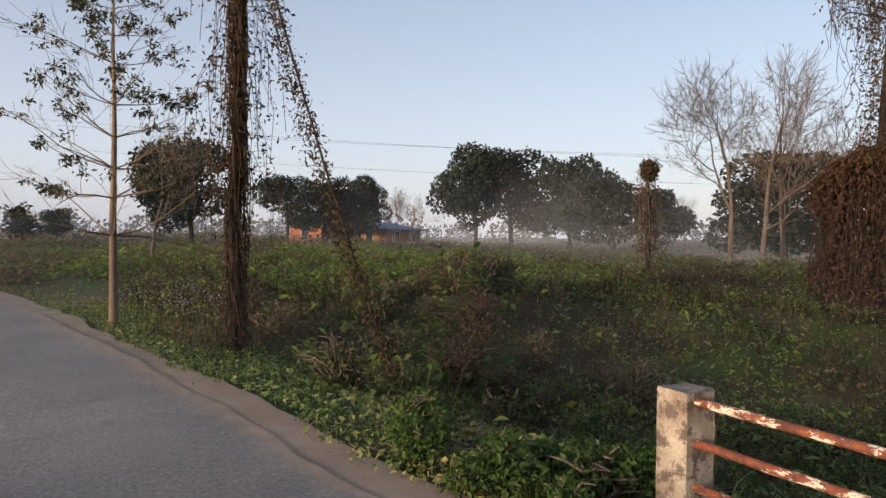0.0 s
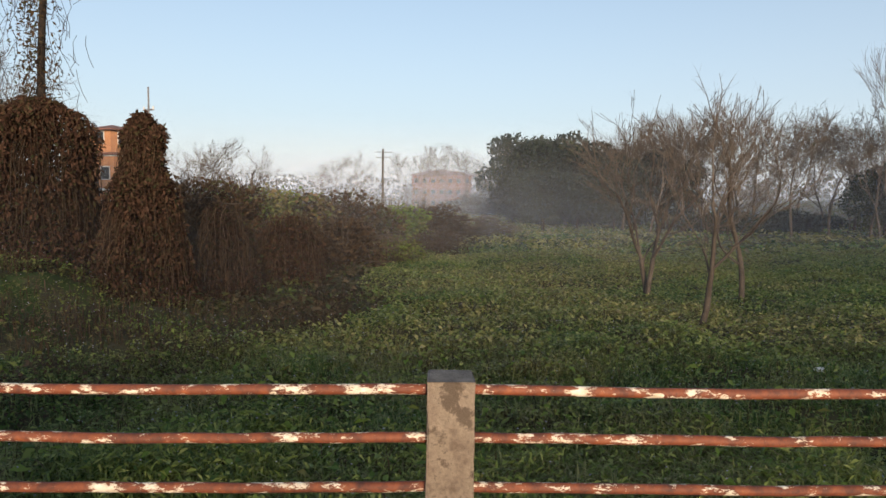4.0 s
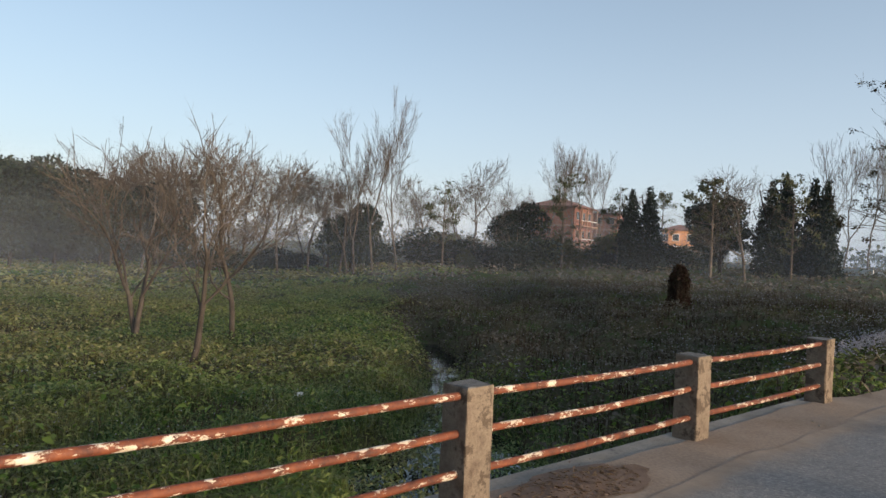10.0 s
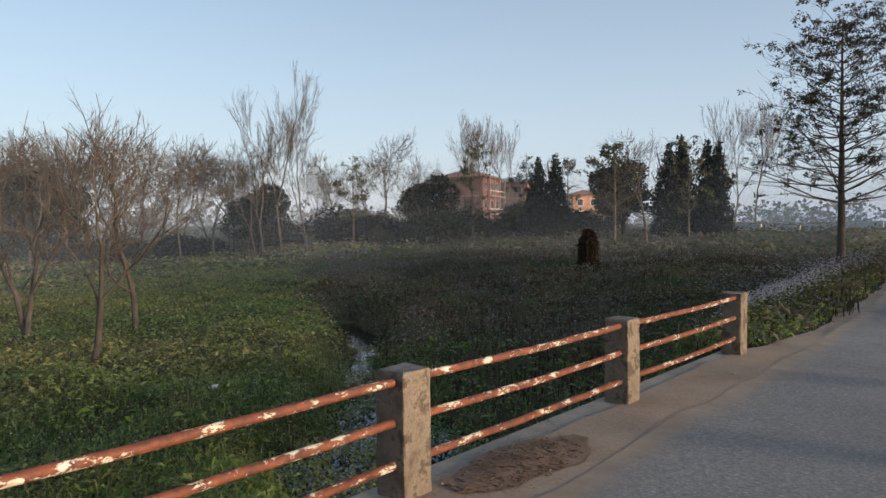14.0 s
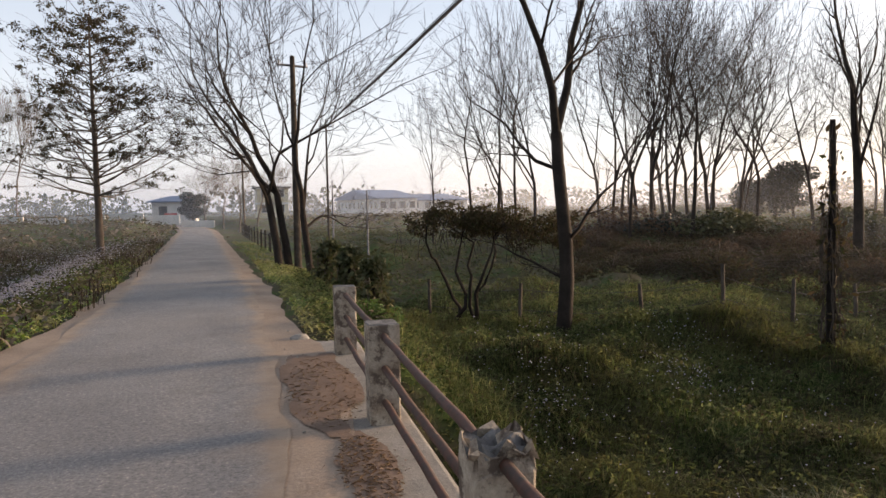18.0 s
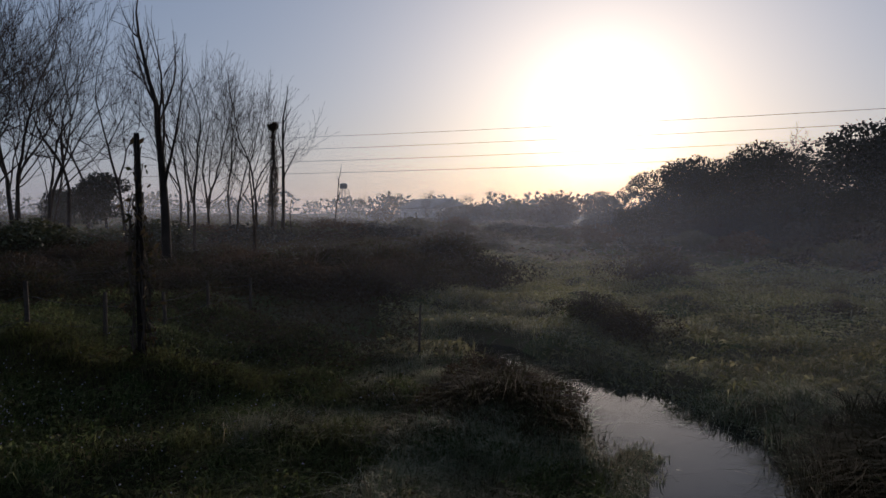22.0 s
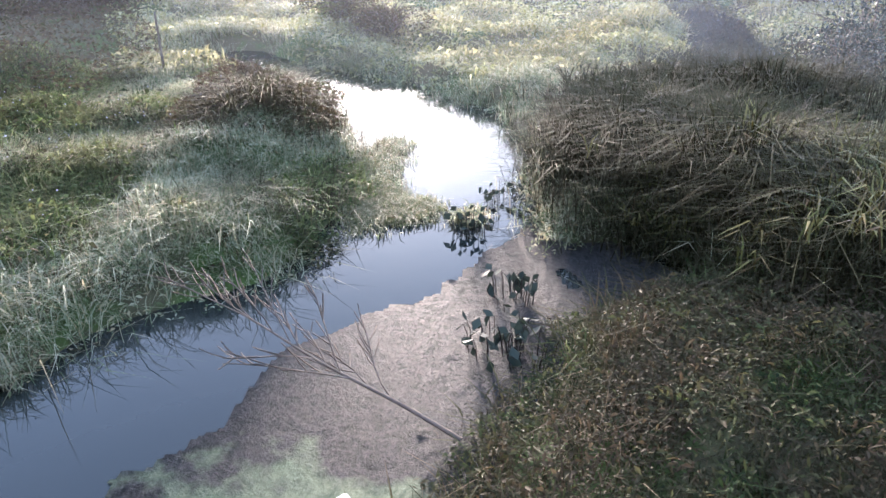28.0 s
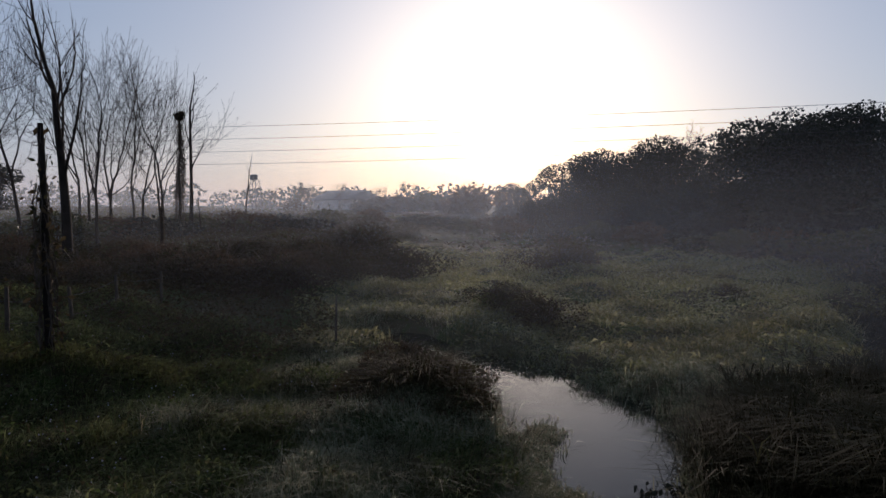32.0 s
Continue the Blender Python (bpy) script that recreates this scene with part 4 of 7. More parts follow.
def tier_tree(seed, height, radius, tiers, reach, leaf, leaf_size, label, bark=None, spiky=0.0, leaf_mat=None):
    """A straight trunk with whorls of level boughs that carry clusters of leaves at their ends."""
    rng = np.random.RandomState(seed)
    g = Grower(seed + 1, up=0.05, wobble=0.13, ratio=0.5, spread=(0.5, 1.0), kids=(4, 4, 3), levels=3, taper=0.3)
    n = 10
    z = np.linspace(-0.3, height, n)
    pts = np.stack([np.cumsum(rng.normal(0, 0.012 * height / 8, n)), np.cumsum(rng.normal(0, 0.012 * height / 8, n)), z], 1)
    g.wood.tube(pts, radius * np.linspace(1.15, 0.12, n), 9)
    for k in range(tiers):
        f = 0.26 + 0.73 * (k + rng.uniform(-0.2, 0.2)) / tiers
        zz = f * height
        base = np.array([np.interp(zz, z, pts[:, 0]), np.interp(zz, z, pts[:, 1]), zz])
        r_here = reach * (1.0 - 0.72 * max(0.0, (f - 0.26) / 0.74) ** 1.2) * rng.uniform(0.75, 1.15)
        m = rng.randint(4, 7)
        a0 = rng.uniform(0, 6.28)
        for j in range(m):
            a = a0 + 6.283 * (j + rng.uniform(-0.25, 0.25)) / m
            d = unit(np.array([math.cos(a), math.sin(a), 0.22 + spiky + rng.normal(0, 0.1)]))
            g.limb(base, d, r_here * rng.uniform(0.6, 1.05), radius * 0.28 * (1.1 - f * 0.7), 1)
    lv = Tubes()
    tips = np.array(g.tips)
    # leaves hang in rosettes at some of the tips
    tips = tips[rng.permutation(len(tips))[: max(20, leaf // 22)]]
    c = tips[rng.randint(0, len(tips), leaf)]
    lv.leaves(c + rng.normal(0, 1, (leaf, 3)) * [leaf_size * 0.6, leaf_size * 0.6, leaf_size * 0.35], rng.uniform(0.6, 1.2, leaf) * leaf_size, rng, 0.4, 0.7)
    ob = tree_from("tiered_tree", g, label, leaves=(lv, leaf_mat or M_LEAF_OLIVE), bark=bark)
    ob["tall"] = height * 1.09
    return ob


def crown_points(rng, blobs, count):
    """Places in the outer shell of a heap of rounded lumps: rows of x, y, z and three radii."""
    b = np.asarray(blobs)
    w = (b[:, 3] * b[:, 5]) ** 1.0
    i = rng.choice(len(b), count, p=w / w.sum())
    d = rng.normal(size=(count, 3))
    d /= np.linalg.norm(d, axis=1, keepdims=True)
    rad = rng.uniform(0.55, 1.04, count)[:, None] ** 0.6
    return b[i, :3] + d * b[i, 3:] * rad


def dense_tree(seed, height, width, leaves, size, label, mat=None, column=False, trunk=0.22):
    rng = np.random.RandomState(seed)
    g = Grower(seed, wobble=0.1, kids=(6, 3, 2), levels=2, spread=(0.5, 1.0), from_=0.3)
    g.limb((0, 0, -0.3), np.array([0, 0, 1.0]), height * 0.65, trunk, 0)
    blobs = []
    n = 16 if not column else 12
    for k in range(n):
        f = rng.uniform(0.0, 1.0)
        if column:
            f = k / (n - 1)
            r = width * 0.5 * (1.0 - 0.85 * f ** 1.6) * rng.uniform(0.85, 1.1)
            a, o = rng.uniform(0, 6.28), r * 0.15
            blobs.append((o * math.cos(a), o * math.sin(a), height * (0.08 + 0.86 * f), r, r, height * 0.09))
        else:
            zz = height * (0.30 + 0.55 * f)
            out = width * 0.5 * math.sqrt(max(0.05, 1 - ((f - 0.35) / 0.75) ** 2)) * rng.uniform(0.25, 0.8)
            a, r = rng.uniform(0, 6.28), width * rng.uniform(0.16, 0.26)
            blobs.append((out * math.cos(a), out * math.sin(a), zz, r, r, r * rng.uniform(0.6, 0.9)))
    lv = Tubes()
    at = crown_points(rng, blobs, leaves)
    at = at[at[:, 2] > height * 0.04]
    lv.leaves(at, rng.uniform(0.6, 1.3, len(at)) * size, rng, 0.62, 0.35)
    ob = thing("evergreen_tree", label, "tree")
    part("trunk", g.wood.mesh("trunk", M_BARK_DARK), ob)
    stuff("crown", lv.mesh("crown", mat or M_LEAF_DARK), ob)
    ob["tall"] = height * (1.0 if column else 0.94)
    return ob


def vine_snag(seed, height, radius, head, strands, leaf, label, skirt=0.0, lean=0.04, mat=None):
    """A dead stem wrapped in creepers: strands hang down it, and a mop of growth sits on its top."""
    rng = np.random.RandomState(seed)
    wood, hang, lv = Tubes(), Tubes(), Tubes()
    n = 8
    z = np.linspace(-0.3, height, n)
    pts = np.stack([np.cumsum(rng.normal(0, lean * height / n, n)), np.cumsum(rng.normal(0, lean * height / n, n)), z], 1)
    wood.tube(pts, radius * np.linspace(1.1, 0.6, n), 7)
    spots = []
    for k in range(strands):
        f = rng.uniform(0.35, 1.0) if head else rng.uniform(0.15, 1.0)
        zz = f * height
        c = np.array([np.interp(zz, z, pts[:, 0]), np.interp(zz, z, pts[:, 1]), zz])
        a, ln = rng.uniform(0, 6.28), rng.uniform(0.12, 0.5) * height
        out = (head * rng.uniform(0.3, 1.0) if f > 0.75 else radius + 0.1) + skirt * (1 - f) * rng.uniform(0.2, 1)
        end = max(0.02, zz - ln)
        low = out + skirt * rng.uniform(0.1, 1.0) * (1 - end / height)
        m = 5
        t = np.linspace(0, 1, m)
        rr = radius + (out - radius) * np.minimum(1, t * 3) + (low - out) * t
        path = np.stack([c[0] + np.cos(a + t * 0.4) * rr, c[1] + np.sin(a + t * 0.4) * rr, zz + (end - zz) * t + 0.15 * np.sin(t * 3.1) * (f > 0.75)], 1)
        path += rng.normal(0, 0.03, path.shape)
        hang.tube(path, np.full(m, 0.008 + 0.006 * rng.rand()), 3)
        spots.append(path[rng.randint(1, m, max(1, leaf // strands))] + rng.normal(0, 0.09, (max(1, leaf // strands), 3)))
    if head:
        b = [(pts[-1, 0] + rng.normal(0, head * 0.3), pts[-1, 1] + rng.normal(0, head * 0.3), height - head * rng.uniform(-0.1, 0.9), head * 0.6, head * 0.6, head * 0.55) for _ in range(5)]
        spots.append(crown_points(rng, b, leaf))
    at = np.concatenate(spots)
    lv.leaves(at, rng.uniform(0.5, 1.2, len(at)) * 0.16, rng, 0.5, 0.8)
    ob = thing("vine_covered_snag", label, "tree")
    part("stem", wood.mesh("stem", M_BARK_DARK), ob)
    stuff("creeper", hang.mesh("creeper", M_BARK), ob)
    stuff("foliage", lv.mesh("foliage", mat or M_LEAF_VINE), ob)
    ob["tall"] = height
    return ob


def shrub(seed, height, width, leaves, size, label, mat, stems=26, name="shrub"):
    rng = np.random.RandomState(seed)
    wood, lv = Tubes(), Tubes()
    blobs = []
    for k in range(9):
        a, o = rng.uniform(0, 6.28), width * 0.5 * rng.uniform(0, 0.75)
        r = width * rng.uniform(0.14, 0.26)
        blobs.append((o * math.cos(a), o * math.sin(a), height * rng.uniform(0.25, 0.72) * (1.1 - o / width), r, r, height * rng.uniform(0.2, 0.34)))
    for k in range(stems):
        a, o = rng.uniform(0, 6.28), width * 0.5 * rng.uniform(0.2, 1.0)
        t = np.linspace(0, 1, 5)
        hh = height * rng.uniform(0.6, 1.12) * (1.05 - 0.55 * (o / width * 2) ** 2)
        p = np.stack([np.cos(a) * o * t ** 1.3 + rng.normal(0, 0.04, 5), np.sin(a) * o * t ** 1.3 + rng.normal(0, 0.04, 5), hh * np.sin(t * 1.75) - 0.1], 1)
        wood.tube(p, np.linspace(0.022, 0.006, 5), 3)
    at = crown_points(rng, blobs, leaves)
    at = at[at[:, 2] > -0.1]
    lv.leaves(at, rng.uniform(0.5, 1.3, len(at)) * size, rng, 0.5, 0.4)
    ob = thing(name, label, "shrub")
    stuff("stem", wood.mesh("stem", M_BARK), ob)
    stuff("foliage", lv.mesh("foliage", mat), ob)
    ob["tall"] = height
    return ob


def plant(models, spots, seed, group, widen=(0.85, 1.2), sink=0.0, label=None):
    """Sets copies of the models at the spots, each as tall as its spot says; the first of each model is the model itself."""
    rng = np.random.RandomState(seed)
    used = set()
    order = 0
    for x, y, top in spots:
        m = models[order % len(models)]
        order += 1
        z = ground_z(x, y) - sink
        s = max(0.3, (top - z) / m["tall"])
        w = s * rng.uniform(*widen)
        at = Matrix.LocRotScale((x, y, z), Euler((0, 0, rng.uniform(0, 6.28))), (w, w, s))
        if m.name in used:
            ob = copy_thing(m, Matrix.Identity(4))
        else:
            ob, _ = m, used.add(m.name)
        ob.matrix_basis = at
        if group:
            ob["group"] = group
    for m in models:
        if m.name not in used:
            for o in (*m.children, m):
                bpy.data.objects.remove(o)


# the near leafy tree by the lane, its pale trunk rising straight
plant([tier_tree(11, 9.5, 0.11, 8, 3.7, 4200, 0.15, "young silk cotton tree with pale trunk and drooping leaves", M_BARK_PALE)], TIER_NEAR, 1, "", (1, 1))
plant([tier_tree(12, 12.5, 0.19, 22, 5.8, 17000, 0.16, "tall tiered silk cotton tree with dark leaf clusters", M_BARK, 0.05, M_BANK)], TIER_BIG, 2, "", (1, 1))
plant([tier_tree(s, 11, 0.14, 8, 3.2, 900, 0.4, "far tiered tree with sparse dark leaf clusters", M_BARK, 0.25) for s in (13, 14, 15)], TIER_FAR, 3, "tiered trees far off")
plant([fork_tree(s, 12, 0.17, "pale leafless tree with a fan of fine branches", 0.30, 6, (0.5, 1.0), 0.07, 0.80, 0.12, 0.8, 0.010, fan=2600, fan_len=0.9, fan_w=0.014, bark=M_BARK, leaf=120, leaf_size=0.14) for s in (21, 22, 23)], BARE_PAIR, 4, "leafless trees by the scrub", (0.85, 0.95))
plant([fork_tree(s, 8, 0.105, "slender leafless tree standing in the wet meadow", 0.24, 5, (0.35, 0.8), 0.10, 0.84, 0.16, 0.9, 0.009, stems=n, lean=0.08, fan=1300, fan_len=0.5, fan_w=0.009, bark=M_BARK, leaf=140, leaf_size=0.06) for s, n in ((31, 2), (32, 1), (34, 1))], MARSH, 5, "trees in the wet meadow", (1.0, 1.2))
plant([fork_tree(s, 11, 0.13, "far leafless tree with a fine twiggy crown", 0.26, 6, (0.45, 0.95), 0.07, 0.80, 0.14, 0.75, 0.011, fan=1100, fan_len=0.9, fan_w=0.02, bark=M_BARK) for s in (41, 42, 43, 44, 45)], BARE_FAR + BARE_MORE + FAR_BARE_SUN + HILL_BARE, 6, "leafless trees far off", (0.85, 1.15))
plant([fork_tree(s, 15, 0.15, "tall slim leafless tree with upright branches", 0.28, 6, (0.25, 0.55), 0.12, 0.80, 0.16, 0.8, 0.011, fan=1100, fan_len=0.9, fan_w=0.018) for s in (51, 52, 53)], TALL, 7, "tall slim trees", (0.65, 0.8))
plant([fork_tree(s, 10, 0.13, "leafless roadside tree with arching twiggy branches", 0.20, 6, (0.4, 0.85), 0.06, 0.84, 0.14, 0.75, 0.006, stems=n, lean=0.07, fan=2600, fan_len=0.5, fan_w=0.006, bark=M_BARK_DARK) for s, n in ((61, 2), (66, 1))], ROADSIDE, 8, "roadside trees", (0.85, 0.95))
# wood trees against the sun: their backlit darkness is in the bark colour
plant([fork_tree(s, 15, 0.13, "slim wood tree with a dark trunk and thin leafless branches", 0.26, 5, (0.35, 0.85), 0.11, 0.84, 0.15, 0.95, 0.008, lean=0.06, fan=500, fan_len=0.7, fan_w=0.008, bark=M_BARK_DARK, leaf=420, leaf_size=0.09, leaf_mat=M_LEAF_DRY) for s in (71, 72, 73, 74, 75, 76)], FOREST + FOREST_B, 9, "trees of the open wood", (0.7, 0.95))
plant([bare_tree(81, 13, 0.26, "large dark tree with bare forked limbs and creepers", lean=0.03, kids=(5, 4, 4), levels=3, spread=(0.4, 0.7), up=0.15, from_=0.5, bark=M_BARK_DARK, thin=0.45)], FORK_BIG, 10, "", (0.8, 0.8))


def forked_tree():
    """A trunk that parts at head height into a steep limb and a long crooked one, both bare."""
    g = Grower(84, up=0.13, wobble=0.19, ratio=0.5, spread=(0.45, 0.9), kids=(4, 5, 4, 3), levels=4, thin=0.45)
    right = np.array([0.83, -0.55, 0.0])
    zs = np.linspace(-0.3, 4.3, 7)
    trunk = np.stack([0.1 * np.sin(zs * 1.1) * right[0], 0.1 * np.sin(zs * 1.1) * right[1], zs], 1)
    g.wood.tube(trunk, 0.15 * np.linspace(1.15, 0.8, 7), 9)
    top = trunk[-1]
    g.limb(top, unit(-0.12 * right + [0, 0, 1]), 3.6, 0.10, 1)
    g.limb(top, unit(0.5 * right + [0, 0.1, 1]), 4.2, 0.105, 1)
    g.limb(trunk[3], unit(0.6 * right + [0, 0, 0.7]), 1.7, 0.06, 2)
    g.limb(trunk[5], unit(-1.0 * right + [0, 0, 0.15]), 2.2, 0.05, 2)
    g.limb(trunk[2], unit(-0.8 * right + [0, 0.3, 0.5]), 1.6, 0.04, 2)
    twiglets(g, 1600, 0.5, 0.006)
    # the trunk's backlit darkness comes from the bark colour
    ob = tree_from("forked_tree", g, "forked tree beside the fence with bare crooked limbs, bark coloured as backlit", bark=M_BARK_DARK)
    x, y, _ = FORK_NEAR[0]
    x, y = x - 0.12, y + 0.05
    ob.location = (x, y, ground_z(x, y))


forked_tree()
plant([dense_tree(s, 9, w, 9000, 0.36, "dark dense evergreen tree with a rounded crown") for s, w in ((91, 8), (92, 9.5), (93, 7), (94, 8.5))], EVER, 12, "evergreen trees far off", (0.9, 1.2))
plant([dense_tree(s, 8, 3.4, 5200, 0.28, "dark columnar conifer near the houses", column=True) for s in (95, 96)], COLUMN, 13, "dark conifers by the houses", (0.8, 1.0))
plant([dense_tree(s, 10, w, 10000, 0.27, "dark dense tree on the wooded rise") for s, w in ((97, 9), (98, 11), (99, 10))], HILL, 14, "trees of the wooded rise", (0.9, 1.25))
plant([vine_snag(s, 6, 0.14, 0.6, 80, 1500, "dead stem wrapped in creepers with a shaggy brown top", 0.45) for s in (101,)], VINE_SNAG[:1], 15, "creeper-covered dead stems")
plant([vine_snag(s, 8, 0.12, 0.3, 110, 900, "dead stem shaggy with hanging creepers from top to foot", 0.12, 0.06) for s in (103, 104)], VINE_SNAG[2:], 19, "creeper-covered dead stems")
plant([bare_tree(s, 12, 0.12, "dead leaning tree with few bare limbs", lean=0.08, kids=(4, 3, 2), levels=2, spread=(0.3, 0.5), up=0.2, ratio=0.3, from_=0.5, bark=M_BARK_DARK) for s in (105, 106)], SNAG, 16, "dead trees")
plant([shrub(s, 2.2, 4.2, 3400, 0.15, "rank brown shrub tangled with dry creepers", m, 60) for s, m in ((111, M_LEAF_DRY), (112, M_LEAF_VINE), (113, M_SCRUB), (114, M_LEAF_DRY))], BANK_SHRUB, 17, "brown shrubs on the bank", (0.9, 1.3), 0.15)
plant([shrub(s, 3.0, 8.0, 2800, 0.34, "dark thicket along the far edge of the marsh", m, 40, "thicket") for s, m in ((115, M_LEAF_OLIVE), (116, M_LEAF_DRY), (117, M_LEAF_DARK))], [(x, y, max(z + 0.7, ground_z(x, y) + 1.5)) for x, y, z in HEDGE], 18, "thickets at the marsh edge", (1.1, 2.0), 0.3)

# dark thickets that close the far treeline beyond the meadow
rng_t = np.random.RandomState(500)
line_x = np.array([-100.0, -88.0, -74.0, -62.0, -54.0, -46.0, -40.0, -34.0])
line_y = np.array([-2.0, 9.0, 17.0, 27.0, 37.0, 47.0, 55.0, 62.0])
spots_t = []
for k in range(46):
    f = rng_t.uniform(0, 1) * 7
    px, py = np.interp(f, np.arange(8), line_x) - rng_t.uniform(0, 7), np.interp(f, np.arange(8), line_y) + rng_t.uniform(0, 7)
    spots_t.append((float(px), float(py), ground_z(px, py) + rng_t.uniform(1.6, 4.2)))
plant([shrub(s, 3.2, 6.0, 3200, 0.26, "dark thicket under the far leafless trees", m, 30, "thicket") for s, m in ((501, M_LEAF_DARK), (502, M_LEAF_DARK), (503, M_LEAF_OLIVE))], spots_t, 504, "thickets under the far treeline", (0.9, 1.4), 0.2)

# the low dark bank of scrub along the edge of the wood
rng_t = np.random.RandomState(520)
spots_t = []
for k in range(44):
    a, r = radians(24 + 42 * (k + rng_t.uniform(0, 1)) / 44), rng_t.choice((25.0, 28.0, 31.5)) + rng_t.uniform(-1, 1)
    px, py = 0.4 + r * math.sin(a), 1.4 + r * math.cos(a)
    spots_t.append((px, py, 0.02 * (r - 25) * 3 + rng_t.uniform(-0.25, 0.3)))
plant([shrub(s, 1.8, 4.2, 3600, 0.12, "dark scrub on the low bank at the edge of the wood", m, 46, "thicket") for s, m in ((521, M_BANK), (522, M_BANK), (523, M_LEAF_DRY))], spots_t, 524, "thickets on the bank by the wood", (0.9, 1.3), 0.2)

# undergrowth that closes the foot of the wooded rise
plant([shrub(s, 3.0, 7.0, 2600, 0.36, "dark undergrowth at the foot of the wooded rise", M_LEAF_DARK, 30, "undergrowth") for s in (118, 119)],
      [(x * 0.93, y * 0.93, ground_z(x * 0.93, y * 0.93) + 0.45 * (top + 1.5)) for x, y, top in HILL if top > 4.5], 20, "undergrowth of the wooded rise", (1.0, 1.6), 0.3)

# ---- grass and herbs ----
def tufts(name, at, height, blades, width, mat, seed, label, spread=0.08, bend=0.5, category="grass"):
    """Tufts of tapering bent blades at places on the ground: one mesh of three triangles a blade."""
    rng = np.random.RandomState(seed)
    n = len(at)
    if n == 0:
        return None
    m = n * blades
    p = np.repeat(at, blades, 0) + np.concatenate([rng.normal(0, 1, (m, 2)) * np.repeat(np.broadcast_to(spread, (n,)), blades)[:, None], np.zeros((m, 1))], 1)
    h = np.repeat(np.broadcast_to(height, (n,)), blades) * rng.uniform(0.45, 1.2, m)
    a = rng.uniform(0, 6.283, m)
    out = np.stack([np.cos(a), np.sin(a), 0 * a], 1)
    side = np.stack([-np.sin(a), np.cos(a), 0 * a], 1) * (np.repeat(np.broadcast_to(width, (n,)), blades) * rng.uniform(0.6, 1.3, m))[:, None] * 0.5
    lean = (rng.uniform(0.1, 1.0, m) * bend * h)[:, None]
    z = np.array([[0, 0, 1.0]])
    low = p - z * 0.04
    mid = p + out * lean * 0.45 + z * (h * 0.68)[:, None]
    tip = p + out * lean * 1.35 + z * (h * rng.uniform(0.45, 1.0, m))[:, None]
    v = np.stack([low - side * 0.7, low + side * 0.7, mid + side, mid - side, tip], 1).reshape(-1, 3)
    o = np.arange(m)[:, None] * 5
    t = np.concatenate([o + [[0, 1, 2]], o + [[0, 2, 3]], o + [[3, 2, 4]]], 1).reshape(-1, 3)
    ob = new(name, quick_mesh(name, v, t, mat))
    return tagged(ob, label, category, kind="stuff")


def herbs(name, at, size, deep, mat, seed, label, flat=0.55, aspect=0.5, category="herbs"):
    """Low leafy cover: one bent leaf at each place, most of them lying towards the sky."""
    rng = np.random.RandomState(seed)
    n = len(at)
    p = at + np.stack([0 * at[:, 0], 0 * at[:, 0], rng.uniform(0, 1, n) ** 0.7 * deep], 1)
    a = rng.uniform(0, 6.283, n)
    d = np.stack([np.cos(a), np.sin(a), rng.normal(0.25, flat, n)], 1)
    d /= np.linalg.norm(d, axis=1, keepdims=True)
    s = np.stack([-np.sin(a), np.cos(a), rng.normal(0, flat, n)], 1)
    s /= np.linalg.norm(s, axis=1, keepdims=True)
    L = (np.broadcast_to(size, (n,)) * rng.uniform(0.5, 1.3, n))[:, None]
    z = np.array([[0, 0, 1.0]])
    v = np.stack([p, p + d * L * 0.5 + s * L * aspect * 0.5, p + d * L - z * L * 0.25, p + d * L * 0.5 - s * L * aspect * 0.5], 1).reshape(-1, 3)
    o = np.arange(n)[:, None] * 4
    t = np.concatenate([o + [[0, 1, 2]], o + [[0, 2, 3]]], 1).reshape(-1, 3)
    return tagged(new(name, quick_mesh(name, v, t, mat)), label, category, kind="stuff")


def sow(seed, count, x0, x1, y0, y1, keep=None, shore=0.12):
    """Random places on open ground in a rectangle, off the lane and out of the water."""
    rng = np.random.RandomState(seed)
    x, y = rng.uniform(x0, x1, count), rng.uniform(y0, y1, count)
    off = np.abs(x - road_x(y))
    edge = np.where(x < road_x(y), np.interp(y, EDGE_Y, DIRT_W) - 0.02, 1.9)
    ok = (off > edge + 0.12 * wave(y, x * 0, 1.3, 77)) & (wet(x, y) > shore)
    under = (x > XL - 0.25) & (x < XR + 0.25) & (y > -3.3) & (y < 9.7)
    ok &= ~under
    if keep is not None:
        ok &= keep(x, y, rng)
    x, y = x[ok], y[ok]
    return np.stack([x, y, ground(x, y)], 1)


def lum(p, s, seed):
    return 0.5 + 0.5 * np.clip(wave(p[:, 0], p[:, 1], s, seed), -1, 1)


def thinned(at, seed, s, lo=0.25):
    """Fewer places where the growth is patchy."""
    rng = np.random.RandomState(seed)
    return at[rng.uniform(0, 1, len(at)) < lo + (1 - lo) * lum(at, s, seed)]


def green(x, y, r):
    return (y < np.interp(x, [-115, -95, -62, -26, -16.4, -9, -3], [33, 46, 42, 21.5, 14.5, 11, 10]) + 1.6 * wave(x, y, 0.3, 31) + r.normal(0, 0.9, x.shape)) & (y > -3 - 0.05 * x + 2.2 * wave(x, y, 0.3, 32) - 6.0 * smooth(-19, -12, x))


def rough(x, y, r):
    return ~green(x, y, r)


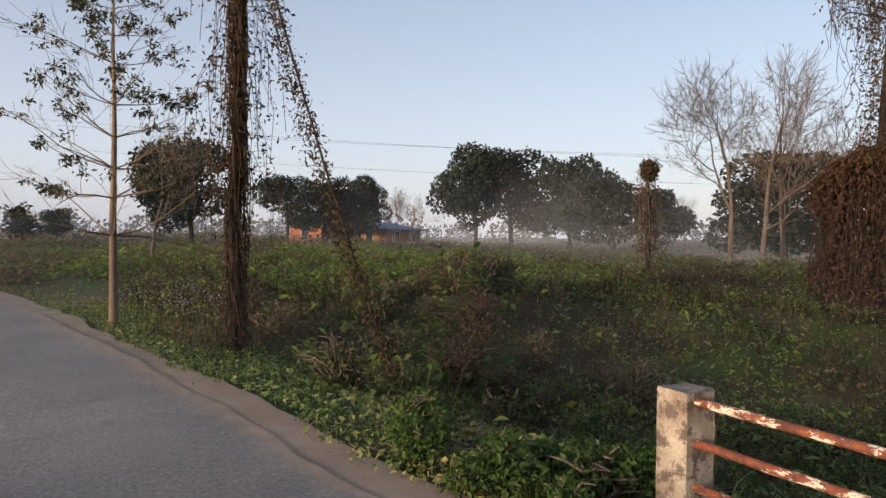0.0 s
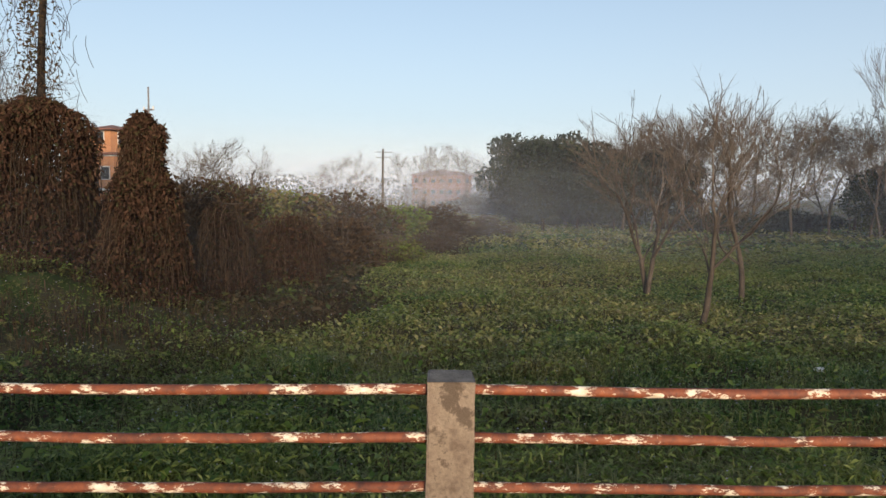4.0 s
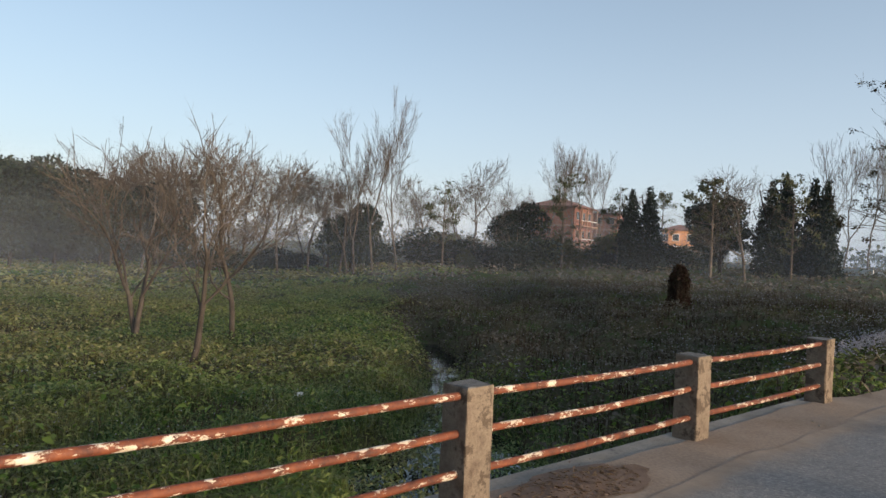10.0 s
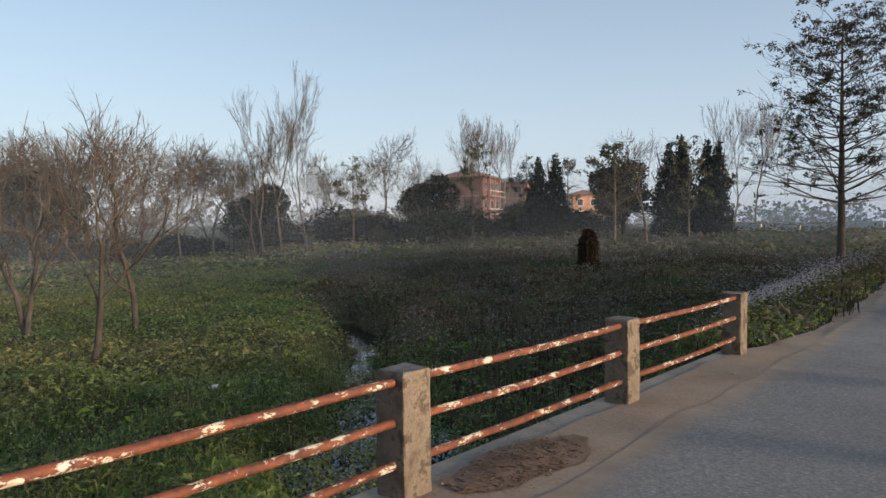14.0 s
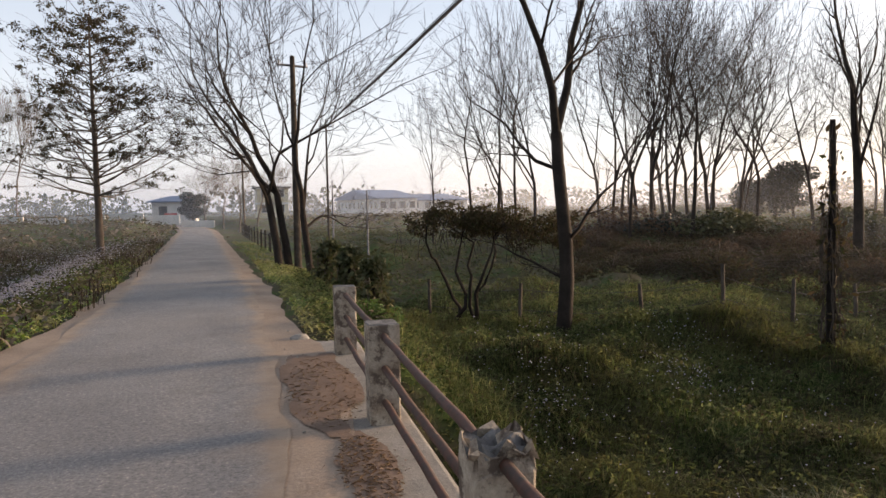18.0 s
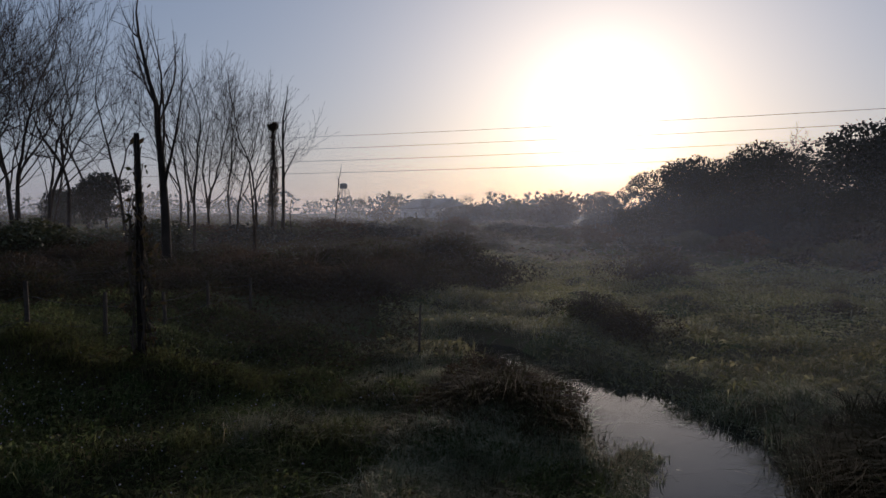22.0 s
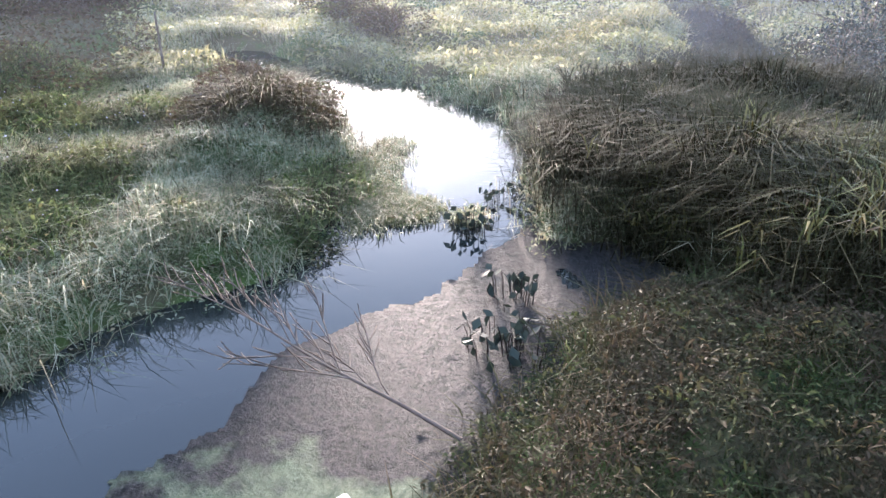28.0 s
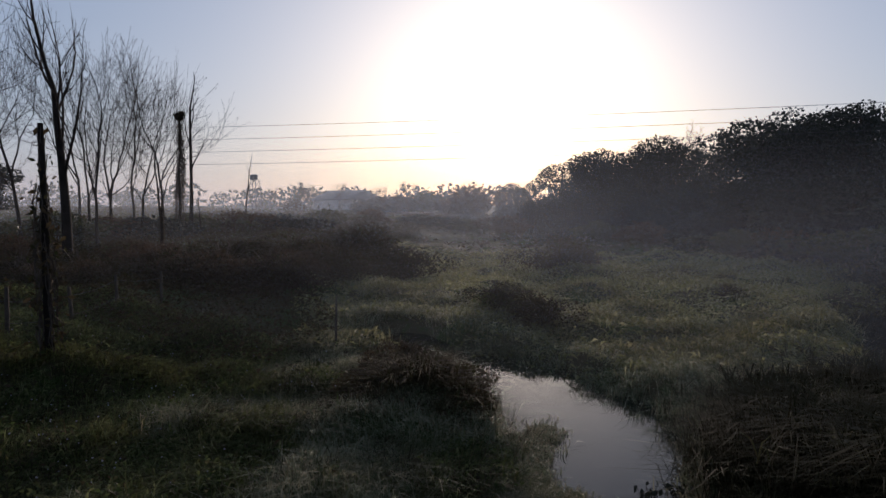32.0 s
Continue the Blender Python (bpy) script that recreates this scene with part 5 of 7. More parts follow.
# open meadow west of the lane
a = sow(1, 100000, -15, -3.0, -11, 16, green, 0.0)
herbs("meadow_herbs", a, 0.09, 0.18, M_GRASS, 2, "lush low marsh herbs with yellowish green leaves")
a = thinned(sow(19, 18000, -16, -3.2, -11, 16, green), 20, 0.9, 0.1)
tufts("meadow_grass", a, 0.18 + 0.2 * lum(a, 0.8, 33), 7, 0.016, M_GRASS, 2, "green meadow grass between the herbs", 0.12, 1.3)
b = sow(3, 110000, -42, -15, -10, 33, green)
herbs("meadow_herbs", b, 0.16, 0.3, M_GRASS, 4, "green and yellowish meadow herbs farther out")
b2 = sow(5, 26000, -105, -42, -15, 45, lambda x, y, r: (y < 44) & (y > -10))
herbs("meadow_herbs", b2, 0.5, 0.3, M_GRASS, 6, "far green marsh growth")
b4 = thinned(sow(90, 60000, -30, -3.5, -9, 15, green, 0.1), 91, 0.9, 0.15)
b4[:, 2] += 0.1
herbs("meadow_tops", b4, 0.10, 0.16, M_TOPS, 92, "pale yellowish leaf tips over the marsh meadow", 0.4)
# near leaves: their highlights are put into the pale colour
b5 = sow(93, 16000, -10, -3.45, -4, 9, green, 0.0)
herbs("meadow_leaves", b5, 0.15, 0.26, M_TOPS, 94, "upright lance-shaped leaves of the marsh herbs", 1.1, 0.26)
b6 = thinned(sow(95, 60000, -44, -14, -9, 30, green, 0.1), 96, 0.5, 0.1)
b6[:, 2] += 0.14
herbs("meadow_tops", b6, 0.15, 0.16, M_TOPS, 97, "pale leaf tips over the farther meadow", 0.4)
# taller clumps, and blades with highlights in their pale colour, that break up the meadow
h = thinned(sow(530, 1500, -26, -3.6, -8, 13, green, 0.1), 531, 0.5, 0.0)
tufts("meadow_tussock", h, 0.2 + 0.16 * lum(h, 0.6, 532), 34, 0.016, M_GRASS, 533, "taller clumps of grass in the marsh meadow", 0.2, 1.8)
h = thinned(sow(534, 9000, -10, -3.45, -4, 9, green, 0.0), 535, 1.4, 0.2)
tufts("meadow_blades", h, 0.24, 7, 0.015, M_TOPS, 536, "bright lance-shaped blades close to the bridge", 0.09, 1.5)
h = thinned(sow(537, 700, -30, -5, -7, 9, green, 0.1), 538, 0.45, 0.0)
tufts("brown_tussock", h, 0.3, 30, 0.014, M_LEAF_DRY, 539, "withered brown clumps scattered over the meadow", 0.26, 1.6)
# marsh herbs that grow out over the narrow western arm of the stream
rng_w = np.random.RandomState(490)
x, y = rng_w.uniform(-16, -3.6, 60000), rng_w.uniform(4.5, 15, 60000)
ok = (wet(x, y) < 0.15) & (wet(x, y) > -2.2) & (wave(x, y, 1.5, 491) + 0.5 * wave(x, y, 4.0, 492) > -0.25)
w = np.stack([x[ok], y[ok], np.full(ok.sum(), WATER_Z + 0.03)], 1)
herbs("water_herbs", w, 0.09, 0.22, M_GRASS, 493, "lush marsh herbs growing out over the narrow water")
# rough scrub on the drier land
c = sow(7, 70000, -20, -1.5, -26, -2, rough)
herbs("scrub_herbs", c, 0.10, 0.34, M_SCRUB, 8, "tangled dry and green leafy herbs of the scrub", category="scrub")
c = thinned(sow(21, 9000, -24, -1.5, -26, -2, rough), 22, 0.7, 0.15)
tufts("scrub_stalks", c, 0.3 + 0.35 * lum(c, 0.6, 35), 6, 0.018, M_LEAF_DRY, 8, "dry brown stalks standing in the scrub", 0.14, 0.8, "scrub")
c = sow(23, 60000, -55, -18, -50, 2, rough)
herbs("scrub_herbs", c, 0.24, 0.5, M_SCRUB, 24, "mixed brown and green scrub growth", category="scrub")
d = sow(9, 80000, -34, -2.2, 9, 44, rough)
herbs("scrub_herbs", d, 0.15, 0.3, M_FALLOW, 10, "greyish brown herbs of the fallow land", category="scrub")
d = thinned(sow(25, 7000, -30, -2.2, 9, 40, rough), 26, 0.5, 0.1)
tufts("scrub_stalks", d, 0.25 + 0.3 * lum(d, 0.6, 36), 6, 0.022, M_LEAF_DRY, 10, "dry seed stalks on the fallow land", 0.16, 0.9, "scrub")
d = thinned(sow(83, 40000, -22, -3.6, 9, 24, rough), 84, 0.35, 0.0)
d = d[lum(d, 0.35, 84) > 0.42]
herbs("green_weeds", d, 0.13, 0.36, M_WEED_LIT, 85, "green leafy patches on the fallow land", category="scrub")
e = sow(11, 85000, -105, 8, -120, 120, lambda x, y, r: ((y < -45) | (y > 40) | (x < -36) & ~green(x, y, r)) & (x < road_x(y)))
herbs("scrub_herbs", e, 0.42, 0.55, M_FALLOW, 12, "far scrub of mixed brown and green growth", category="scrub")
# a bright patch of creeping leaves in the scrub
rng_b = np.random.RandomState(80)
u = rng_b.normal(0, 0.5, (16000, 2)) * [1.0, 0.9]
x, y = -10.5 + 7.5 * u[:, 0] - 3.0 * u[:, 1], -21 + 5.0 * u[:, 0] + 6.5 * u[:, 1]
ok = (np.abs(x - road_x(y)) > 2.6) & (wave(x, y, 0.7, 81) > -0.45)
b3 = np.stack([x[ok], y[ok], ground(x[ok], y[ok]) + 0.12], 1)
herbs("bright_creepers", b3, 0.15, 0.42, M_BROAD, 82, "patch of bright green creeping leaves over the scrub", category="scrub")
# a streak of brown weeds across the meadow
w = sow(45, 30000, -26, -5, -9, 2, lambda x, y, r: np.abs(y - (-8.2 + (-6 - x) * 0.42) - 0.5 * wave(x, y, 0.7, 46)) < 0.95 * smooth(-25, -19, x))
herbs("brown_weeds", w, 0.10, 0.42, M_LEAF_DRY, 47, "streak of withered brown weeds in the meadow", category="scrub")
# dark scrub on the low bank under the wood
w = sow(48, 190000, 13, 62, 9, 46, lambda x, y, r: y > 9 + 0.22 * (x - 13) + 1.5 * wave(x, y, 0.3, 49))
herbs("bank_scrub", w, 0.15, 0.4, M_BANK, 50, "dark brown scrub on the low bank under the wood", category="scrub")
# growth east of the lane: dewy grass on the low marsh, weeds on the bank and by the bridge; the weeds' sun and shade
# are in their colours
def dewy(x, y, r):
    # up to x 12.5, gaps in the grass hold dark clumps that stand for shade
    return (y < 6.0 + 0.28 * x + 1.2 * wave(x, y, 0.6, 71)) & ((x > 12.5) | (wave(x, y, 1.1, 73) < 0.25)) & ((x > 6.5 + 0.8 * wave(x, y, 0.9, 72)) | (y > 2.0))


def weedy(x, y, r):
    return ~dewy(x, y, r)


f = sow(13, 150000, 0.6, 16, -7, 20, dewy, 0.0)
herbs("dewy_herbs", f, 0.075, 0.16, M_FROST, 14, "dew-laden low herbs in pale green", aspect=0.4)
f = thinned(sow(27, 34000, 1.0, 15, -6, 13, dewy, 0.45), 28, 1.0, 0.25)
tufts("dewy_grass", f, 0.12 + 0.17 * lum(f, 0.9, 37), 9, 0.010, M_FROST, 14, "dew-laden grass in pale green and straw tufts", 0.1, 2.3)
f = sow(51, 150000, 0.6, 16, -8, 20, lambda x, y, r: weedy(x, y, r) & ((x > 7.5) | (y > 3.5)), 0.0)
herbs("bank_weeds", f, 0.09, 0.26, M_WEED_LIT, 52, "green leafy weeds on the bank, coloured as sunlit")
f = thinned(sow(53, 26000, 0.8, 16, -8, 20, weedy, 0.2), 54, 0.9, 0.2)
# shaded colour close to the bridge, sunlit colour beyond
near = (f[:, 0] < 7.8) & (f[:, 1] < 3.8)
for at, m in ((f[near], M_WEED_SHADED), (f[~near], M_WEED_LIT)):
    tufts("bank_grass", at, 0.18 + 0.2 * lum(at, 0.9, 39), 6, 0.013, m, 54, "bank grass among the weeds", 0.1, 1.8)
# beyond x 15 the marsh grass takes the brighter colour that carries the sunlight
g = sow(15, 110000, 15, 46, -24, 24, lambda x, y, r: ~((np.abs(x - 18.2) < 1.8) & (np.abs(y - 7.8) < 1.3)) & (y < 10.2 + 0.22 * (x - 13) + 1.5 * wave(x, y, 0.3, 49)))
herbs("dewy_herbs", g, 0.2, 0.24, M_GOLD_SUNLIT, 16, "dewy herbs and tussocks over the marsh", aspect=0.4)
g = thinned(sow(29, 9000, 15, 42, -20, 22, dewy, 0.8), 30, 0.7, 0.15)
tufts("dewy_grass", g, 0.22 + 0.24 * lum(g, 0.6, 38), 7, 0.03, M_GOLD_SUNLIT, 16, "dewy tussocks farther over the marsh", 0.2, 1.3)
h = sow(17, 45000, 2, 115, -70, 125, lambda x, y, r: ((x > 46) | (y > 20) | (y < -24)) & (x > road_x(y)))
h = h[(h[:, 0] > 46) | (h[:, 1] > 62) | (h[:, 1] < -24)]
herbs("far_herbs", h, 0.5, 0.3, M_FALLOW, 18, "far grass and weeds of the open land")
h = sow(19, 120000, 1.5, 46, 20, 62, lambda x, y, r: x > road_x(y) + 1.8)
herbs("field_grass", h, 0.17, 0.12, M_FIELD, 20, "short dull green grass of the field beyond the fence", category="grass")
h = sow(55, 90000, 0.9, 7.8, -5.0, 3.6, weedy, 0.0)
herbs("bank_weeds", h, 0.045, 0.3, M_WEED_SHADED, 56, "thick dark weeds on the steep bank by the bridge")
h = thinned(sow(481, 900, 3.5, 16, 2, 13, None, 0.35), 482, 0.8, 0.0)
tufts("grass_tussock", h, 0.3, 44, 0.008, M_BANKGRASS, 483, "drooping brown tussocks among the dewy grass", 0.17, 2.2)
# broad-leaved weeds, pale where the sun falls on them, scattered over the near fields
h = thinned(sow(57, 9000, -14, -3.0, -16, 16, None, 0.2), 58, 0.45, 0.02)
herbs("broad_leaves", h, 0.2, 0.3, M_BROAD, 59, "clumps of broad bright green leaves in the meadow")
h = thinned(sow(63, 5000, 1.2, 7.8, -4.6, 3.6, weedy, 0.1), 64, 1.1, 0.2)
tufts("bank_grass", h, 0.21, 9, 0.009, M_BANKGRASS, 65, "fine dry and green grass over the bank weeds", 0.09, 2.4)
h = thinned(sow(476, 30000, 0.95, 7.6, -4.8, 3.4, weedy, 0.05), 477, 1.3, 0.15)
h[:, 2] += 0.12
herbs("bank_leaves", h, 0.085, 0.2, M_WEED_SHADED, 478, "small leafy shoots standing over the bank weeds", 0.7, 0.32)
h = sow(479, 90, 1.2, 7.0, -4.5, 3.0, weedy, 0.1)
tufts("fallen_stalks", h, 0.42, 3, 0.006, M_BANKGRASS, 480, "pale dry stalks fallen across the bank weeds", 0.12, 2.8)
# mounds of long grass that catch the low sun
h = thinned(sow(66, 3600, 3.5, 24, -9, 13, dewy, 0.25), 67, 0.6, 0.1)
tufts("grass_tussock", h, 0.24 + 0.16 * lum(h, 0.5, 68), 60, 0.009, M_FROST, 69, "domed tussocks of dew-laden grass", 0.2, 2.4)
h = thinned(sow(60, 2600, 6, 16, 3, 16, None, 0.3), 61, 0.5, 0.05)
herbs("broad_leaves", h, 0.16, 0.3, M_WEED_SHADED, 62, "broad-leaved weeds among the dewy grass")
# rough land behind the near tree
c = sow(510, 50000, -22, 7, -48, -24, lambda x, y, r: np.abs(x - road_x(y)) > 2.2)
herbs("scrub_herbs", c, 0.2, 0.45, M_SCRUB, 511, "low mixed scrub beyond the near tree", category="scrub")
# dry litter and brown grass where the dirt meets the weeds
v = sow(512, 26000, -7, 4, -20, 26, lambda x, y, r: (np.abs(x - road_x(y)) < np.where(x < road_x(y), np.interp(y, EDGE_Y, DIRT_W), 1.9) + 0.4 + 0.15 * wave(x, y, 1.4, 513)) & ((y < -3.2) | (y > 9.8)))
herbs("verge_litter", v, 0.07, 0.03, M_STRAW, 514, "dry brown grass and litter along the dirt shoulder", 0.15, 0.12, "litter")
# tussocks of the bank
h = thinned(sow(515, 2600, 2.2, 15, 3.5, 16, weedy, 0.2), 516, 0.9, 0.15)
tufts("grass_tussock", h, 0.2 + 0.2 * lum(h, 0.7, 517), 34, 0.010, M_WEED_LIT, 518, "drooping green tussocks on the bank", 0.16, 2.0)
# grassy verges close to the lane
v = sow(41, 150000, -6, 4, -19, 24, lambda x, y, r: (np.abs(x - road_x(y)) < 3.6) & ((y < -2.6) | (y > 9.4)))
herbs("verge_herbs", v, 0.075, 0.13, M_GRASS, 42, "short green weeds on the road verge")
v = sow(43, 9000, -7, 5, -25, 40, lambda x, y, r: (np.abs(x - road_x(y)) < 3.4) & ((y < -2.6) | (y > 9.4)))
tufts("verge_grass", v, 0.14, 6, 0.012, M_GRASS, 44, "short verge grass with dry blades", 0.08, 1.2)


def flowers(at, seed, label):
    """White heads on short stalks, eight small faces each, and dry-green stalks under them."""
    rng = np.random.RandomState(seed)
    n = len(at)
    top = at + np.stack([rng.normal(0, 0.05, n), rng.normal(0, 0.05, n), rng.uniform(0.25, 0.6, n)], 1)
    r = (rng.uniform(0.009, 0.019, n) * np.where(at[:, 1] > 13, 1.3, 1.0))[:, None, None]
    o = np.array([[1, 0, 0], [0, 1, 0], [-1, 0, 0], [0, -1, 0], [0, 0, 0.7], [0, 0, -0.7]], float)
    v = (top[:, None] + o[None] * r).reshape(-1, 3)
    f = np.array([[0, 1, 4], [1, 2, 4], [2, 3, 4], [3, 0, 4], [1, 0, 5], [2, 1, 5], [3, 2, 5], [0, 3, 5]])
    t = (np.arange(n)[:, None, None] * 6 + f[None]).reshape(-1, 3)
    tagged(new("wild_flowers", quick_mesh("wild_flowers", v, t, M_FLOWER)), label, "flowers", kind="stuff")
    tufts("flower_stalks", at[:: 3], 0.34, 5, 0.012, M_SCRUB, seed + 1, "leafy stalks under the small white flowers", 0.1, 0.5, "flowers")


def patch(cx, cy, r, n, seed):
    rng = np.random.RandomState(seed)
    x, y = cx + rng.normal(0, r, n), cy + rng.normal(0, r * 1.2, n)
    ok = (np.abs(x - road_x(y)) > 2.2) & (wet(x, y) > 0.1)
    return np.stack([x[ok], y[ok], ground(x[ok], y[ok])], 1)


spots = [patch(x, y, r, n, i) for i, (x, y, r, n) in enumerate(((6.6, 11.2, 0.4, 120), (3.9, 10.5, 0.4, 90), (4.6, 12.0, 0.45, 90), (7.9, 13.0, 0.4, 70), (-4.6, 13.5, 0.7, 700), (-4.9, 16, 0.9, 900), (-5.3, 19, 1.0, 900),
         (-5.8, 22, 1.3, 1000), (-6.6, 28, 1.6, 900), (-2.2, -13.4, 0.5, 200), (-2.4, -16.5, 0.8, 220), (-9.5, -10, 1.2, 160), (-17, -12, 2.0, 200), (-20, 9, 4.0, 260), (-14, -2, 3.0, 160)))]
spots.append(thinned(sow(470, 9000, -34, -4, 12, 46, rough), 471, 0.4, 0.05))
spots.append(thinned(sow(472, 2500, -18, -3.6, -12, 12, None, 0.15), 473, 0.6, 0.0))
spots.append(thinned(sow(474, 700, 3, 13, 5.5, 14, None, 0.3), 475, 0.7, 0.0))
flowers(np.concatenate(spots), 51, "small white and lilac wild flowers in patches")

# ---- houses ----
M_BRICK = surf("brick_red", (0.15, 0.058, 0.04), (0.22, 0.09, 0.058), 0.8, 12, 0.9, 0.3)
M_PLASTER_O = surf("plaster_orange", (0.42, 0.19, 0.09), (0.55, 0.27, 0.13), 0.8, 10, 0.9, 0.2)
M_PLASTER_C = surf("plaster_cream", (0.5, 0.44, 0.3), (0.62, 0.56, 0.4), 0.8, 10, 0.9, 0.2)
M_PLASTER_W = surf("plaster_white", (0.55, 0.55, 0.53), (0.7, 0.69, 0.66), 0.8, 10, 0.9, 0.2)
M_ROOF_R = surf("roof_dark_red", (0.13, 0.06, 0.045), (0.2, 0.09, 0.065), 1.0, 14, 0.85, 0.4)
M_ROOF_B = surf("roof_blue_sheet", (0.07, 0.12, 0.22), (0.11, 0.17, 0.29), 1.0, 14, 0.6, 0.2)
M_ROOF_G = surf("roof_grey", (0.16, 0.16, 0.17), (0.24, 0.24, 0.24), 1.0, 14, 0.85, 0.3)
M_TRIM = surf("trim_pale_brick", (0.24, 0.14, 0.1), (0.34, 0.21, 0.15), 0.8, 10, 0.9, 0.2)
M_FRAME = plain("window_frame_white", (0.6, 0.58, 0.54))
M_RED = plain("paint_red", (0.5, 0.06, 0.05))
M_WIRE = plain("wire_dark", (0.03, 0.03, 0.035), 0.7)
M_STEEL = plain("steel_grey", (0.16, 0.16, 0.17), 0.6)


def pane_mat():
    m, nt, b = shader("window_glass_dark")
    b.inputs["Base Color"].default_value = (0.02, 0.024, 0.028, 1)
    b.inputs["Roughness"].default_value = 0.12
    return m


M_PANE = pane_mat()


def roof_mesh(w, d, h, over, mat, hip=True):
    """A hipped or gabled roof with overhanging eaves and some thickness."""
    x, y = w / 2 + over, d / 2 + over
    ridge = max(0.2, x - y) if hip else x
    v = [(-x, -y, 0), (x, -y, 0), (x, y, 0), (-x, y, 0), (-ridge, 0, h), (ridge, 0, h)]
    v += [(a, b, c - 0.14) for a, b, c in v[:4]]
    f = [(0, 1, 5, 4), (2, 3, 4, 5), (1, 2, 5), (3, 0, 4), (7, 6, 9, 8), (0, 6, 7, 1), (1, 7, 8, 2), (2, 8, 9, 3), (3, 9, 6, 0)]
    return mesh_of("roof", v, f, mat)


def house(name, label, x, y, turn, w, d, storeys, wall, roof, roof_h, z=None, step=2.8, cols=(3, 2), hip=True, balcony=False, flat=False, category="house"):
    z = ground_z(x, y) - 0.1 if z is None else z
    hs = thing(name, label, category, (x, y, z), "", "", radians(turn))
    H = storeys * step
    trim = M_TRIM if wall is M_BRICK else M_PLASTER_W
    t = 0.25
    body = bmesh.new()
    for x0, y0, x1, y1 in ((-w / 2, -d / 2, w / 2, -d / 2 + t), (-w / 2, d / 2 - t, w / 2, d / 2), (-w / 2, -d / 2 + t, -w / 2 + t, d / 2 - t), (w / 2 - t, -d / 2 + t, w / 2, d / 2 - t)):
        box_bm(body, x0, y0, -0.6, x1, y1, H)
    me = bpy.data.meshes.new("wall")
    body.to_mesh(me)
    body.free()
    me.materials.append(wall)
    part("wall", me, hs)
    for k in range(1, storeys + (1 if flat else 0)):
        part("floor_slab", box_mesh("floor_slab", -w / 2 - 0.12, -d / 2 - 0.12, k * step - 0.1, w / 2 + 0.12, d / 2 + 0.12, k * step + 0.12, trim, 0.02), hs)
    if flat:
        part("roof", box_mesh("roof", -w / 2 - 0.45, -d / 2 - 0.45, H + 0.03, w / 2 + 0.45, d / 2 + 0.45, H + 0.25, roof, 0.03), hs)
    else:
        part("roof", roof_mesh(w, d, roof_h, 0.6, roof, hip), hs, "", Matrix.Translation((0, 0, H + 0.16)))
    frame_me = box_mesh("window", -0.6, -0.05, -0.65, 0.6, 0.05, 0.65, trim if wall is M_BRICK else M_FRAME, 0.01)
    pane_me = box_mesh("pane", -0.5, -0.035, -0.55, 0.5, 0.035, 0.55, M_PANE)
    for s in range(storeys):
        zc = s * step + 1.55
        for side, n, span, off, rot in (("s", cols[0], w, -d / 2, 0), ("n", cols[0], w, d / 2, 180), ("w", cols[1], d, -w / 2, -90), ("e", cols[1], d, w / 2, 90)):
            for i in range(n):
                u = (i + 0.5) / n * span - span / 2
                place = (u, off, zc) if side in "sn" else (off, u, zc)
                win = part("window", frame_me, hs, "", Matrix.Translation(place) @ pose(0, 0, 0, 0, 0, rot))
                part("pane", pane_me, win, "dark window pane", Matrix.Translation((0, -0.03, 0)))
        if balcony:
            part("balcony", box_mesh("balcony", w / 2 + 0.12, -d / 2 + 0.3, s * step - 0.08, w / 2 + 1.1, d / 2 - 0.3, s * step + 0.08, trim, 0.02), hs)
            for i in range(4):
                yy = -d / 2 + 0.45 + i * (d - 0.9) / 3
                part("pillar", box_mesh("pillar", w / 2 + 0.9, yy - 0.1, s * step + 0.08, w / 2 + 1.08, yy + 0.1, (s + 1) * step - 0.08, trim, 0.01), hs)
            part("railing", box_mesh("railing", w / 2 + 0.98, -d / 2 + 0.3, s * step + 0.75, w / 2 + 1.04, d / 2 - 0.3, s * step + 0.85, M_FRAME), hs)
    return hs


house("brick_house", "three-storey red brick house with white balconies and hipped roof", -70, 86, 18, 7.5, 8, 3, M_BRICK, M_ROOF_R, 1.5, cols=(0, 3), balcony=True, z=0.3)
house("brick_house", "weathered brick house with grey roof behind the trees", -73, 102, 18, 6.5, 7, 3, M_BRICK, M_ROOF_G, 1.0, z=0.4, balcony=True)
house("orange_house", "small orange house half hidden by trees", -65, 113, -45, 5, 5, 2, M_PLASTER_O, M_ROOF_R, 1.0, z=1.0)
house("apartment_building", "long pale building with dark red roof far off", -180, 3, 88, 15, 9, 3, M_BRICK, M_ROOF_R, 1.4, cols=(7, 3), z=-1.6)
house("yellow_building", "low cream building at the marsh edge", -110, 5.5, 90, 4.2, 3.5, 1, M_PLASTER_C, M_ROOF_G, 0.4, z=-2.4, flat=True)
house("orange_house", "orange two-storey house lit by the low sun", -68.2, -30.5, 66, 4.4, 4.4, 2, M_PLASTER_O, M_ROOF_R, 0.5, z=-1.3, flat=True, step=3.2, cols=(2, 1))
house("roof_room", "orange stair room on the flat roof of a house", -69.0, -31.2, 66, 2.8, 2.8, 1, M_PLASTER_O, M_ROOF_R, 0.5, z=5.36, step=2.2, cols=(1, 1))
house("long_building", "long low white building with a blue sheet roof", 19.0, 126, 12, 7.0, 22, 1, M_PLASTER_W, M_ROOF_B, 1.6, z=0.7, cols=(4, 10), hip=False, step=2.6)
house("long_building", "low white building with a blue sheet roof behind the field", 32, 138, 0, 14, 7, 1, M_PLASTER_W, M_ROOF_B, 1.2, z=0.7, cols=(6, 2), step=2.4)
